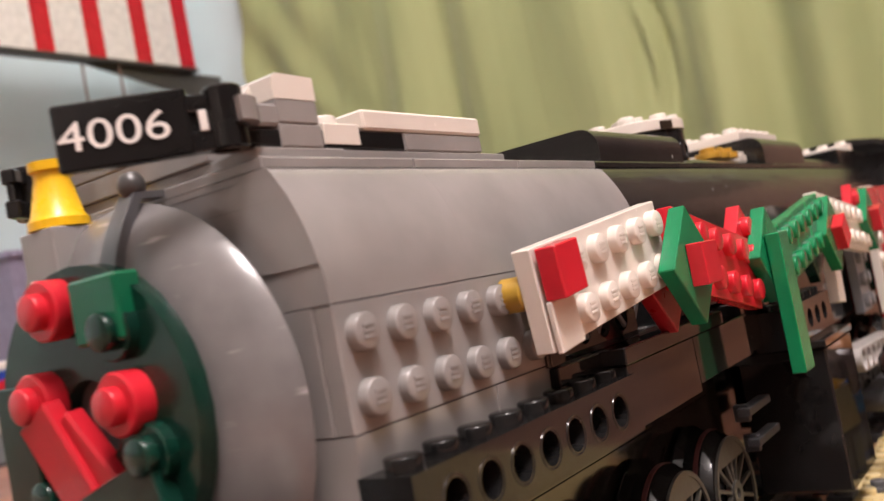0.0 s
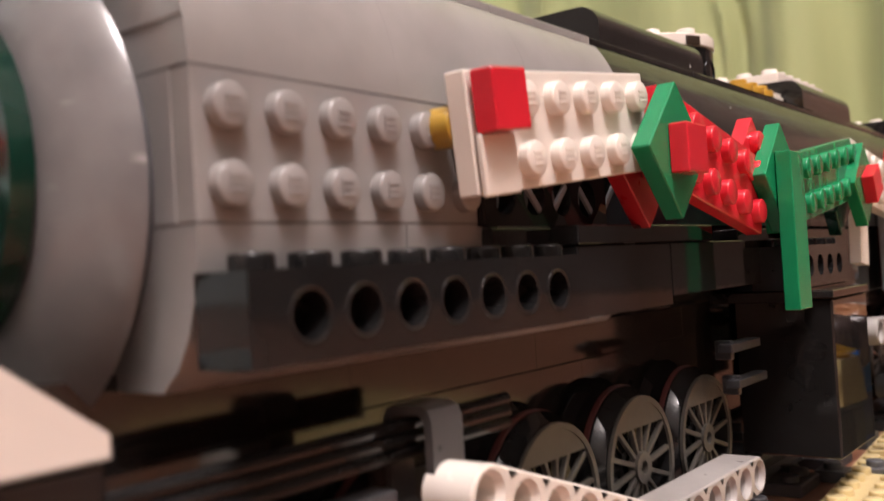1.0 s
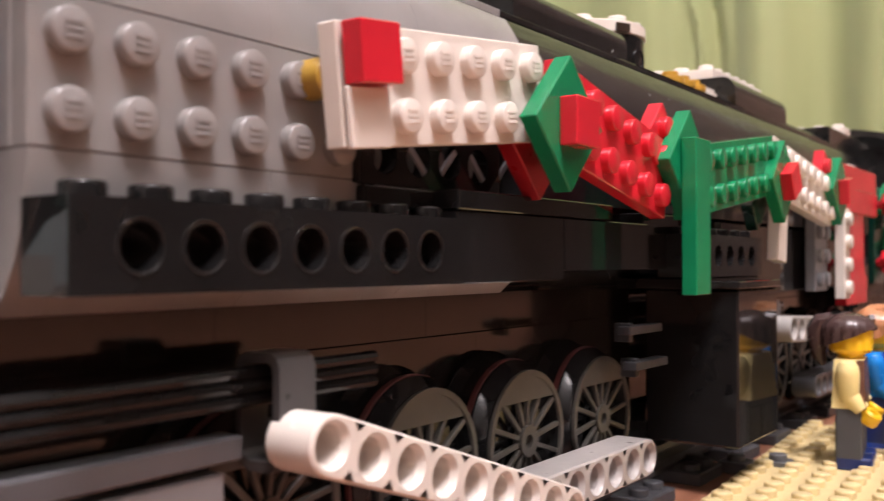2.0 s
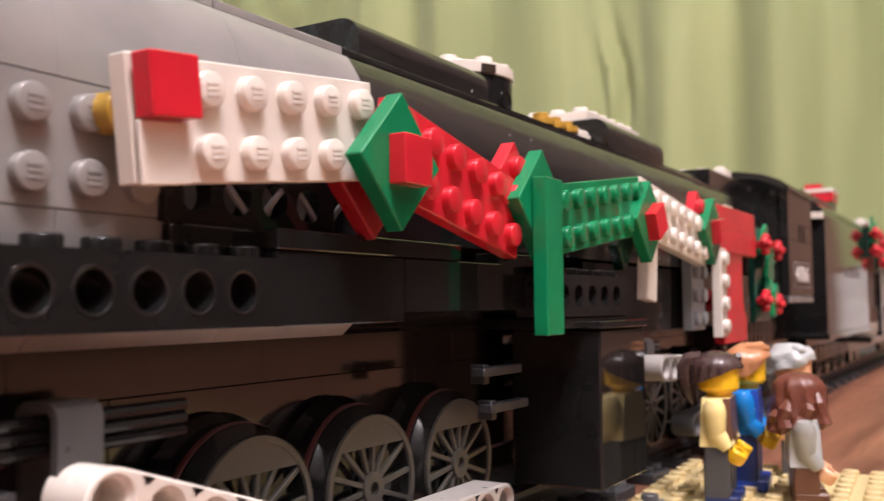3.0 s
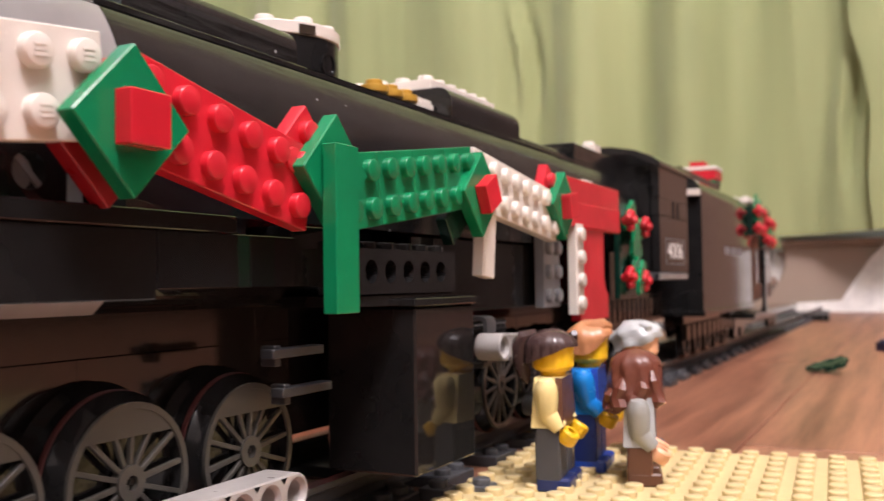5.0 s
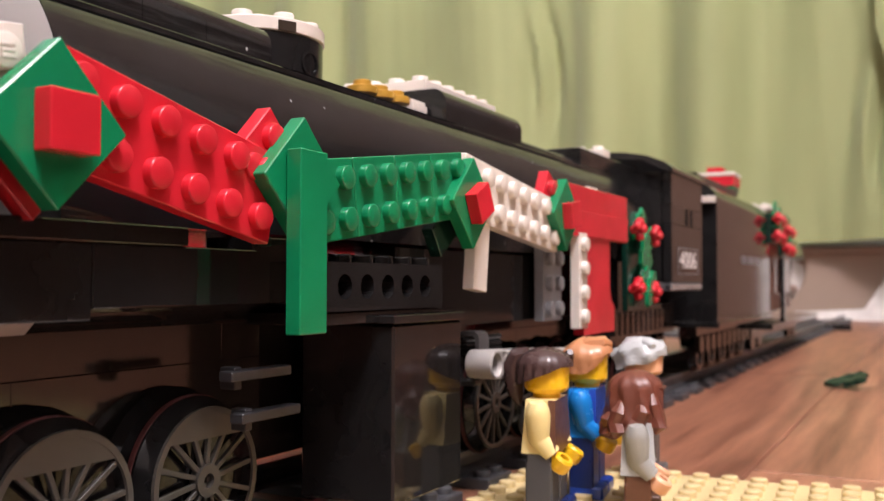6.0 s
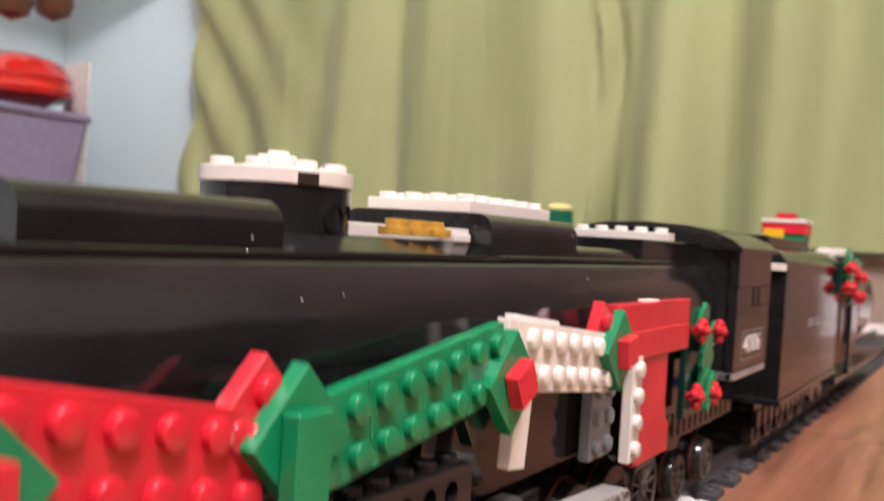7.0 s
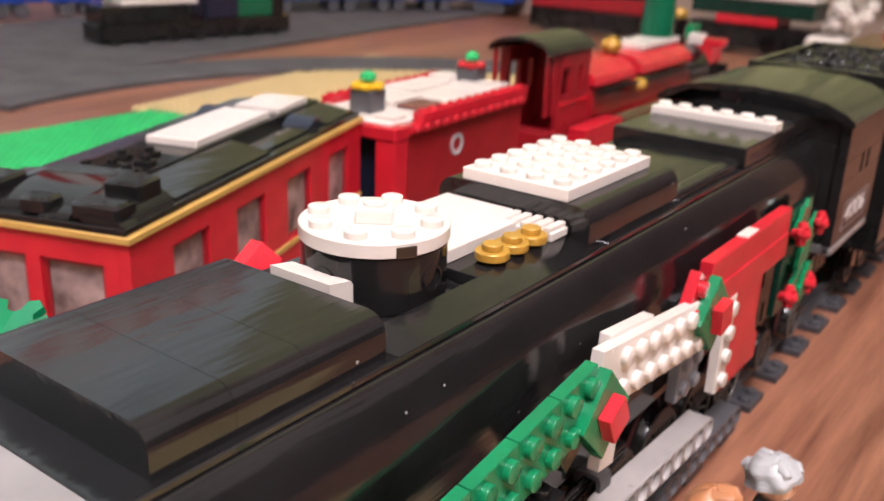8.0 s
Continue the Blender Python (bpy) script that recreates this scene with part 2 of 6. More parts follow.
def box(bm, x0, x1, y0, y1, z0, z1, bev=0.02, m=I4, slot=0):
    """A box with chamfered edges."""
    if bev <= 0:
        v = [(x, y, z) for x in (x0, x1) for y in (y0, y1) for z in (z0, z1)]
        raw(bm, v, [(0, 1, 3, 2), (4, 6, 7, 5), (0, 4, 5, 1), (2, 3, 7, 6), (0, 2, 6, 4), (1, 5, 7, 3)], m, slot)
        return
    lo, hi = (x0, y0, z0), (x1, y1, z1)
    verts, index = [], {}
    for sx in (0, 1):
        for sy in (0, 1):
            for sz in (0, 1):
                s = (sx, sy, sz)
                for axis in range(3):
                    p = []
                    for k in range(3):
                        e = (lo, hi)[s[k]][k]
                        p.append(e if k == axis else e + (bev if s[k] == 0 else -bev))
                    index[s, axis] = len(verts)
                    verts.append(p)
    faces = []
    for axis in range(3):
        a, b = [k for k in range(3) if k != axis]
        for side in (0, 1):
            ring = []
            for u, v in ((0, 0), (1, 0), (1, 1), (0, 1)):
                s = [0, 0, 0]
                s[axis], s[a], s[b] = side, u, v
                ring.append(index[tuple(s), axis])
            faces.append(ring)
        for u in (0, 1):
            for v in (0, 1):
                s0, s1 = [0, 0, 0], [0, 0, 0]
                s0[axis], s1[axis] = 0, 1
                s0[a] = s1[a] = u
                s0[b] = s1[b] = v
                s0, s1 = tuple(s0), tuple(s1)
                faces.append([index[s0, a], index[s1, a], index[s1, b], index[s0, b]])
    for sx in (0, 1):
        for sy in (0, 1):
            for sz in (0, 1):
                faces.append([index[(sx, sy, sz), k] for k in range(3)])
    raw(bm, verts, faces, m, slot)


def prism(bm, outline, y0, y1, m=I4, slot=0):
    """An outline of (x, z) drawn out from y0 to y1."""
    n = len(outline)
    v = [(x, y0, z) for x, z in outline] + [(x, y1, z) for x, z in outline]
    f = [tuple(range(n)), tuple(range(2 * n - 1, n - 1, -1))]
    f += [(i, i + n, (i + 1) % n + n, (i + 1) % n) for i in range(n)]
    raw(bm, v, f, m, slot)


def lathe(bm, profile, m=I4, seg=24, slot=0):
    """A profile of (radius, height) turned round the local z axis."""
    rings, faces, verts = [], [], []
    for r, h in profile:
        if r < 1e-6:
            rings.append([len(verts)])
            verts.append((0, 0, h))
        else:
            rings.append(list(range(len(verts), len(verts) + seg)))
            verts += [(r * math.cos(2 * math.pi * k / seg), r * math.sin(2 * math.pi * k / seg), h) for k in range(seg)]
    for a, b in zip(rings, rings[1:]):
        for k in range(seg):
            q = [a[k % len(a)], a[(k + 1) % len(a)], b[(k + 1) % len(b)], b[k % len(b)]]
            q = list(dict.fromkeys(q))
            if len(q) > 2:
                faces.append(q)
    raw(bm, verts, faces, m, slot)


def cylinder(bm, r, h, m=I4, seg=20, bev=0.02, slot=0):
    lathe(bm, [(0, 0), (r - bev, 0), (r, bev), (r, h - bev), (r - bev, h), (0, h)], m, seg, slot)


def tube(bm, r, inner, h, m=I4, seg=20, slot=0):
    lathe(bm, [(inner, 0), (r, 0), (r, h), (inner, h), (inner, 0)], m, seg, slot)


def at(x, y, z):
    return Matrix.Translation((x, y, z))


def turn(degrees, axis):
    return Matrix.Rotation(radians(degrees), 4, axis)


# local z to the train's side (+x), local x along the train, local y up
SIDE = Matrix(((0, 0, 1, 0), (1, 0, 0, 0), (0, 1, 0, 0), (0, 0, 0, 1)))
# local z to the train's front (-y)
FRONT = Matrix(((1, 0, 0, 0), (0, 0, -1, 0), (0, 1, 0, 0), (0, 0, 0, 1)))


def side(x, y, z, degrees=0.0, swing=0.0):
    """Stud side to +x at x, middle at (y, z), turned in its plane; swing: turned about the vertical."""
    return at(x, y, z) @ turn(swing, "Z") @ SIDE @ turn(degrees, "Z")


def stud(bm, m, seg=16, mark=False, slot=0, h=0.17):
    lathe(bm, [(0.24, 0), (0.24, h - 0.036), (0.236, h - 0.02), (0.226, h - 0.008), (0.21, h), (0, h)], m, seg, slot)
    if mark:
        for k in range(3):
            box(bm, -0.1, 0.1, -0.1 + k * 0.075, -0.05 + k * 0.075, h - 0.004, h + 0.014, 0.006, m, slot)


def lego(bm, nx, ny, h=PLATE, m=I4, skip=(), studs=True, mark=False, seg=16, slot=0, gap=0.01, bev=0.02):
    """A moulded brick, plate or tile of nx by ny studs: base in the local plane z = 0, studs to +z."""
    box(bm, -nx * 0.4 + gap, nx * 0.4 - gap, -ny * 0.4 + gap, ny * 0.4 - gap, 0, h, bev, m, slot)
    if studs:
        for i in range(nx):
            for j in range(ny):
                if (i, j) not in skip:
                    stud(bm, m @ at((i + 0.5) * STUD - nx * 0.4, (j + 0.5) * STUD - ny * 0.4, h), seg, mark, slot)


def studded(name, nx, ny, m, material, parent, label="", mark=False, seg=18, skip=()):
    """A plate whose studs are parts of it."""
    bm = bmesh.new()
    lego(bm, nx, ny, m=m, studs=False)
    plate = part(name, bm, material, parent, label)
    for i in range(nx):
        for j in range(ny):
            if (i, j) not in skip:
                bm = bmesh.new()
                stud(bm, m @ at((i + 0.5) * STUD - nx * 0.4, (j + 0.5) * STUD - ny * 0.4, PLATE), seg, mark)
                part("stud", bm, material, plate)
    return plate


def holed(bm, n, height, depth, r, m=I4, slot=0, seg=16, ends=0.4):
    """A beam along local x with n round holes right through local z: cell faces, hole walls, outer skin."""
    half, verts, faces = STUD / 2, [], []
    hh = height / 2
    def cell(cx):
        for zz, flip in ((depth, False), (0.0, True)):
            base = len(verts)
            for k in range(seg):
                a = 2 * math.pi * (k + 0.5) / seg
                c, s = math.cos(a), math.sin(a)
                q = min(half / max(abs(c), 1e-9), hh / max(abs(s), 1e-9))
                verts.append((cx + r * c, r * s, zz))
                verts.append((cx + q * c, q * s, zz))
            for k in range(seg):
                i, j = base + 2 * k, base + 2 * ((k + 1) % seg)
                faces.append((i, i + 1, j + 1, j) if not flip else (j, j + 1, i + 1, i))
            for cxn, cyn in ((1, 1), (-1, 1), (-1, -1), (1, -1)):
                ang = math.atan2(cyn * hh, cxn * half) % (2 * math.pi)
                k = int((ang / (2 * math.pi) * seg - 0.5) // 1) % seg
                verts.append((cx + cxn * half, cyn * hh, zz))
                i, j = base + 2 * k + 1, base + 2 * ((k + 1) % seg) + 1
                faces.append((i, len(verts) - 1, j))
        top = base - seg * 2 - 4
        for k in range(seg):
            i, j = top + 2 * k, top + 2 * ((k + 1) % seg)
            faces.append((i, j, base + 2 * ((k + 1) % seg), base + 2 * k))
    for k in range(n):
        cell((k + 0.5) * STUD - n * 0.4)
    raw(bm, verts, faces, m, slot)
    x0, x1 = -n * 0.4 - ends, n * 0.4 + ends
    skin = [(x0, -hh, 0), (x1, -hh, 0), (x1, -hh, depth), (x0, -hh, depth), (x0, hh, 0), (x1, hh, 0), (x1, hh, depth), (x0, hh, depth)]
    raw(bm, skin, [(0, 1, 2, 3), (4, 7, 6, 5), (0, 3, 7, 4), (1, 5, 6, 2)], m, slot)
    if ends:
        for a, b in ((x0, -n * 0.4), (n * 0.4, x1)):
            e = [(a, -hh, depth), (b, -hh, depth), (b, hh, depth), (a, hh, depth), (a, -hh, 0), (b, -hh, 0), (b, hh, 0), (a, hh, 0)]
            raw(bm, e, [(0, 1, 2, 3), (4, 7, 6, 5)], m, slot)


def liftarm(bm, n, m=I4, thick=0.78, w=0.38, slot=0):
    """A studless beam with round ends and n holes with sunk collars."""
    seg, half = 10, (n - 1) * 0.4
    outline = []
    for k in range(seg + 1):
        a = -math.pi / 2 + math.pi * k / seg
        outline.append((half + w * math.cos(a), w * math.sin(a)))
    for k in range(seg + 1):
        a = math.pi / 2 + math.pi * k / seg
        outline.append((-half + w * math.cos(a), w * math.sin(a)))
    core, edge = thick * 0.5 - 0.0, 0.03
    inner = [(x * (half + w - 0.03) / (half + w), y * 0.92) for x, y in outline]
    N = len(outline)
    v = [(x, y, edge) for x, y in outline] + [(x, y, thick - edge) for x, y in outline]
    v += [(x, y, 0) for x, y in inner] + [(x, y, thick) for x, y in inner]
    f = [(i, (i + 1) % N, (i + 1) % N + N, i + N) for i in range(N)]
    f += [(i + 2 * N, (i + 1) % N + 2 * N, (i + 1) % N, i) for i in range(N)]
    f += [(i + N, (i + 1) % N + N, (i + 1) % N + 3 * N, i + 3 * N) for i in range(N)]
    f += [tuple(range(2 * N, 3 * N))]
    raw(bm, v, f, m, slot)
    # top face as rings round the holes
    cells = []
    for k in range(n):
        cx = (k - (n - 1) / 2) * STUD
        cells.append(cx)
    seg2 = 18
    for k, cx in enumerate(cells):
        last, first = k == n - 1, k == 0
        verts, faces = [], []
        for q in range(seg2):
            a = 2 * math.pi * (q + 0.5) / seg2
            c, s = math.cos(a), math.sin(a)
            verts.append((cx + 0.31 * c, 0.31 * s, thick))
            lim = 0.4
            if (c > 0 and last) or (c < 0 and first):
                px, py = cx + 0.35 * c, 0.35 * s
            else:
                t = min(lim / max(abs(c), 1e-9), 0.35 / max(abs(s), 1e-9))
                px, py = cx + t * c, t * s
            verts.append((px, py, thick))
        for q in range(seg2):
            i, j = 2 * q, 2 * ((q + 1) % seg2)
            faces.append((i, i + 1, j + 1, j))
        raw(bm, verts, faces, m, slot)


def collar(bm, k, n, m=I4, thick=0.78):
    """The sunk round hole of a studless beam."""
    lathe(bm, [(0.312, thick + 0.004), (0.27, thick - 0.08), (0.245, thick - 0.1), (0.24, thick - 0.5), (0, thick - 0.5)], m @ at((k - (n - 1) / 2) * STUD, 0, 0), 18)


def words(name, body, height, m, material, parent, label=""):
    """Raised lettering in the built-in font, as a mesh."""
    cu = bpy.data.curves.new(name, "FONT")
    cu.body, cu.size, cu.extrude = body, height / 100 * 1.38, 0.00008
    cu.align_x, cu.align_y = "CENTER", "CENTER"
    tmp = bpy.data.objects.new(name, cu)
    scene.collection.objects.link(tmp)
    me = bpy.data.meshes.new_from_object(tmp.evaluated_get(bpy.context.evaluated_depsgraph_get()))
    bpy.data.objects.remove(tmp)
    bpy.data.curves.remove(cu)
    w = Matrix.Translation((0, 0, UP / 100)) @ Matrix.Scale(0.01, 4) @ m @ Matrix.Scale(100, 4)
    me.transform(w)
    me.transform(Matrix.Translation(-root(parent).location))
    me.materials.clear()
    me.materials.append(material)
    ob = new(name, me)
    ob.parent = parent
    if label:
        ob["label"] = label
    return ob

# ---------------------------------------------------------------- the room
WALL_Y, LEFT_X, RIGHT_X, BACK_Y, TOP_Z = 160.0, -205.0, 105.0, -240.0, 240.0


def slab(name, lo, hi, material, label="", category=""):
    bm = bmesh.new()
    box(bm, lo[0], hi[0], lo[1], hi[1], lo[2] - UP, hi[2] - UP, 0)
    return single(name, bm, material, (0, 0, -UP), label, category, kind="structure")


floor = slab("floor", (LEFT_X, BACK_Y, -6), (RIGHT_X, WALL_Y, -0.6), FELT, "red-brown laminate floor boards with long grain", "floor")
slab("wall_north", (LEFT_X - 10, WALL_Y, -6), (13, WALL_Y + 10, TOP_Z), BLUEWALL, "pale blue painted wall behind the curtain", "wall")
# unseen stretch of wall, kept brown to shape what the boiler and tender reflect
slab("wall_north_east", (13, WALL_Y, -6), (RIGHT_X + 10, WALL_Y + 10, TOP_Z), BROWNWALL, "unseen brown wall beside the curtain, toned for reflections in the train", "wall")
slab("wall_west", (LEFT_X - 10, BACK_Y, -6), (LEFT_X, WALL_Y, TOP_Z), BLUEWALL, "pale blue painted wall", "wall")
# unseen closing wall; its pale tone makes the light band mirrored in the boiler
slab("wall_east", (RIGHT_X, BACK_Y, -6), (RIGHT_X + 10, WALL_Y, TOP_Z), BEIGEWALL, "unseen greyish beige wall, toned for the boiler's reflections", "wall")
# unseen panels, added so the glossy black sides reflect brown and dark low down
slab("reflected_panel_1", (13, WALL_Y - 1.2, 0), (44, WALL_Y - 0.01, 44), LIGHTBROWN, "unseen brown panel added to tint reflections in the train", "wainscot")
slab("reflected_panel_2", (44.1, WALL_Y - 1.2, 0), (RIGHT_X - 1.3, WALL_Y - 0.01, 60), DARKPANEL, "unseen dark brown panel added to darken reflections in the train", "wainscot")
slab("reflected_panel_3", (RIGHT_X - 1.2, BACK_Y + 0.1, 0), (RIGHT_X - 0.01, WALL_Y - 1.3, 56), DARKPANEL, "unseen dark brown panel added to darken reflections in the train", "wainscot")
# unseen closing wall, darkened so the door and beam fronts receive less light
slab("wall_south", (LEFT_X - 10, BACK_Y - 10, -6), (RIGHT_X + 10, BACK_Y, TOP_Z), TAUPEWALL, "unseen taupe wall, darkened to shade the train's front faces", "wall")
slab("ceiling", (LEFT_X - 10, BACK_Y - 10, TOP_Z), (RIGHT_X + 10, WALL_Y + 10, TOP_Z + 8), PLASTER, "plain white ceiling", "ceiling")
bm = bmesh.new()
box(bm, LEFT_X, 14, WALL_Y - 1.6, WALL_Y - 0.004, -UP, -UP + 10.5, 0.3)
box(bm, LEFT_X, 14, WALL_Y - 2.1, WALL_Y - 0.004, -UP + 10.5, -UP + 11.6, 0.2)
single("baseboard", bm, SKIRT, (0, WALL_Y, -UP), "brownish painted baseboard below the curtain", "baseboard", kind="structure")


def curtain(name, x0, x1, y, seed, lean=0.0, bottom=12.2, gather=0.0, pleats=()):
    """A hanging cloth of uneven folds with a hem; it has a front and a back sheet."""
    rng = random.Random(seed)
    waves = [(rng.uniform(5.5, 8.5), rng.uniform(0.03, 0.07), rng.uniform(0, 6)) for _ in range(2)]
    waves += [(rng.uniform(16, 44), rng.uniform(0.55, 1.25), rng.uniform(0, 6)) for _ in range(4)]
    waves += [(rng.uniform(2.8, 4.0), 0.05, rng.uniform(0, 6))]
    nx, nz = int((x1 - x0) / 0.7), 90 if gather else 26
    bm = bmesh.new()
    rows = []
    for k in range(nz + 1):
        z = bottom + (TOP_Z - 6 - bottom) * (k / nz) ** 1.5
        grow = 1.0 + 0.35 * math.exp(-(z - bottom) / 30)
        row = []
        for i in range(nx + 1):
            u = x0 + (x1 - x0) * i / nx
            d = gather * math.exp(-((u - x0) / 22) ** 2) * math.sin(6.283 * (u + 0.6 * z) / 13.0 + 0.4 * math.sin(z / 8))
            d += sum(a * math.sin(6.283 * (u + 0.05 * z * math.sin(p * 3)) / w + p + 0.5 * math.sin(u / 13.0 + p)) for w, a, p in waves)
            for at_u, deep in pleats:
                # a bunched seam: tight crumpled folds that wander on their way down
                off = u - at_u - 1.2 * math.sin(z / 17.0) - 0.5 * math.sin(z / 6.0)
                d += deep * math.exp(-(off / 3.4) ** 2) * math.sin(6.283 * off / 5.2 + 0.9 * math.sin(z / 8.0)) * (0.7 + 0.5 * math.sin(z / 5.0 + at_u))
            edge = min(1.0, (u - x0) / 4, (x1 - u) / 4)
            uu = u + lean * (1 - z / TOP_Z) * max(0, 1 - (u - x0) / 30)
            uu += math.exp(-(u - x0) / 5) * (1.2 * math.sin(z / 9.0 + seed) + 0.7 * math.sin(z / 4.1))
            uu += math.exp(-(x1 - u) / 5) * (1.1 * math.sin(z / 11.0 + seed) + 0.8 * math.sin(z / 5.3))
            sag = 0.25 * math.sin(u / 9.0) if k == 0 else 0
            row.append(bm.verts.new((uu, y - 2.8 + d * grow * (0.45 + 0.55 * max(0, edge)), z - UP + sag)))
        rows.append(row)
    for a, b in zip(rows, rows[1:]):
        for i in range(nx):
            bm.faces.new((a[i], a[i + 1], b[i + 1], b[i]))
    bmesh.ops.solidify(bm, geom=bm.faces[:], thickness=0.12)
    return single(name, bm, CLOTH, (0.5 * (x0 + x1), y, bottom - UP), "pale green curtain hanging in uneven folds", "curtain", group="curtains along the wall")


curtain("curtain", -147.5, 9.5, WALL_Y - 4, 3, lean=-3, gather=1.3, pleats=((-51.5, 1.5), (2.0, 1.1)))
curtain("curtain", 6.4, 13.6, WALL_Y - 8, 12, lean=-1.5)

# ---------------------------------------------------------------- the big locomotive
loco = thing("steam_locomotive", (XC, 20, -UP + 0.95), "long black and grey toy brick steam locomotive on its track", "locomotive")

# right half of the boiler's section, from the bottom middle to the top middle: flat sides, round shoulders of 2.9 radius, flat top
SHOULDER = [(0.3 + 2.9 * math.cos(radians(q)), 0.4 + 2.9 * math.sin(radians(q))) for q in (0, 4, 8, 12, 16, 20, 24, 28, 32, 35, 37)]
HALF = [(0, -2.9), (2.5, -2.9), (2.77, -2.66), (2.98, -2.3), (3.11, -1.88), (3.18, -1.5), (3.2, -1.2)]
HALF += SHOULDER + [(2.54, 2.19), (0, 2.19)]


def ring(cut=None, shrink=0.0):
    pts = [(x - shrink if x > 0 else 0, z) for x, z in HALF if cut is None or cut[0] <= z <= cut[1]]
    return [(XC + x, z) for x, z in pts] + [(XC - x, z) for x, z in reversed(pts) if x > 0]


# grey smokebox: core, curved upper slopes, curved lower slopes
bm = bmesh.new()
box(bm, XC - 2.4, XC + 2.4, -0.36, 9.1, -2.6, 2.2, 0.02)
part("smokebox_core", bm, GREY, loco)
for y0, y1 in ((-0.4, 2.8), (2.8, 6.0), (6.0, 9.22)):
    bm = bmesh.new()
    prism(bm, ring((0.4, 3)), y0 + 0.001, y1 - 0.001)
    part("curved_slope", bm, GREY, loco)
    bm = bmesh.new()
    box(bm, XC - 2.5, XC + 2.5, y0 + 0.02, y1 - 0.002, 2.2, 2.36, 0.02)
    part("top_plate", bm, GREY, loco)
for y0, y1 in ((-0.4, 2.8), (2.8, 6.0), (6.0, 9.2)):
    bm = bmesh.new()
    prism(bm, ring((-3, -1.2)), y0 + 0.008, y1 - 0.008)
    part("lower_slope", bm, GREY, loco)
# studded side plates
for sx, sgn in ((XC + 2.88, 1), (XC - 2.88, -1)):
    m = side(sx, 2.0, -0.4) if sgn > 0 else at(sx, 2.0, -0.4) @ turn(180, "Z") @ SIDE
    studded("side_plate", 6, 2, m, GREY, loco, "light grey plate with round studs", sgn > 0, 24)
    bm = bmesh.new()
    box(bm, min(sx, sx - sgn * 1.1), max(sx, sx - sgn * 1.1), -0.4, 4.4, -1.19, 0.39, 0.015)
    part("side_brick", bm, GREY, loco)

# the domed smokebox door in front, on a dark gap
bm = bmesh.new()
cylinder(bm, 2.55, 0.45, at(XC, -0.38, -0.66) @ FRONT, 40)
part("door_ring", bm, DGREY, loco)
bm = bmesh.new()
prof = [(0, 0.56), (0.6, 0.56), (1.3, 0.54), (1.9, 0.46), (2.35, 0.32), (2.66, 0.14), (2.87, -0.08), (2.9, -0.14), (2.84, -0.18), (2.5, -0.05), (0, 0.05)]
lathe(bm, prof, at(XC, -0.85, -0.66) @ FRONT, 64)
part("smokebox_door", bm, DOOR, loco, "large domed grey disc, scuffed")

# number board over the door with its hinges and bracket
bm = bmesh.new()
TILTED = at(-1.9, -1.5, 2.9) @ turn(44, "Z")
box(bm, -0.8, 0.78, -0.1, 0.12, -0.41, 0.41, 0.03, TILTED)
part("number_board", bm, BLACK, loco, "black board set at an angle")
words("number", "4006", 0.37, TILTED @ at(-0.1, -0.108, -0.02) @ FRONT @ Matrix.Diagonal((1.3, 1, 1, 1)), PAPER, loco, "white painted running number")
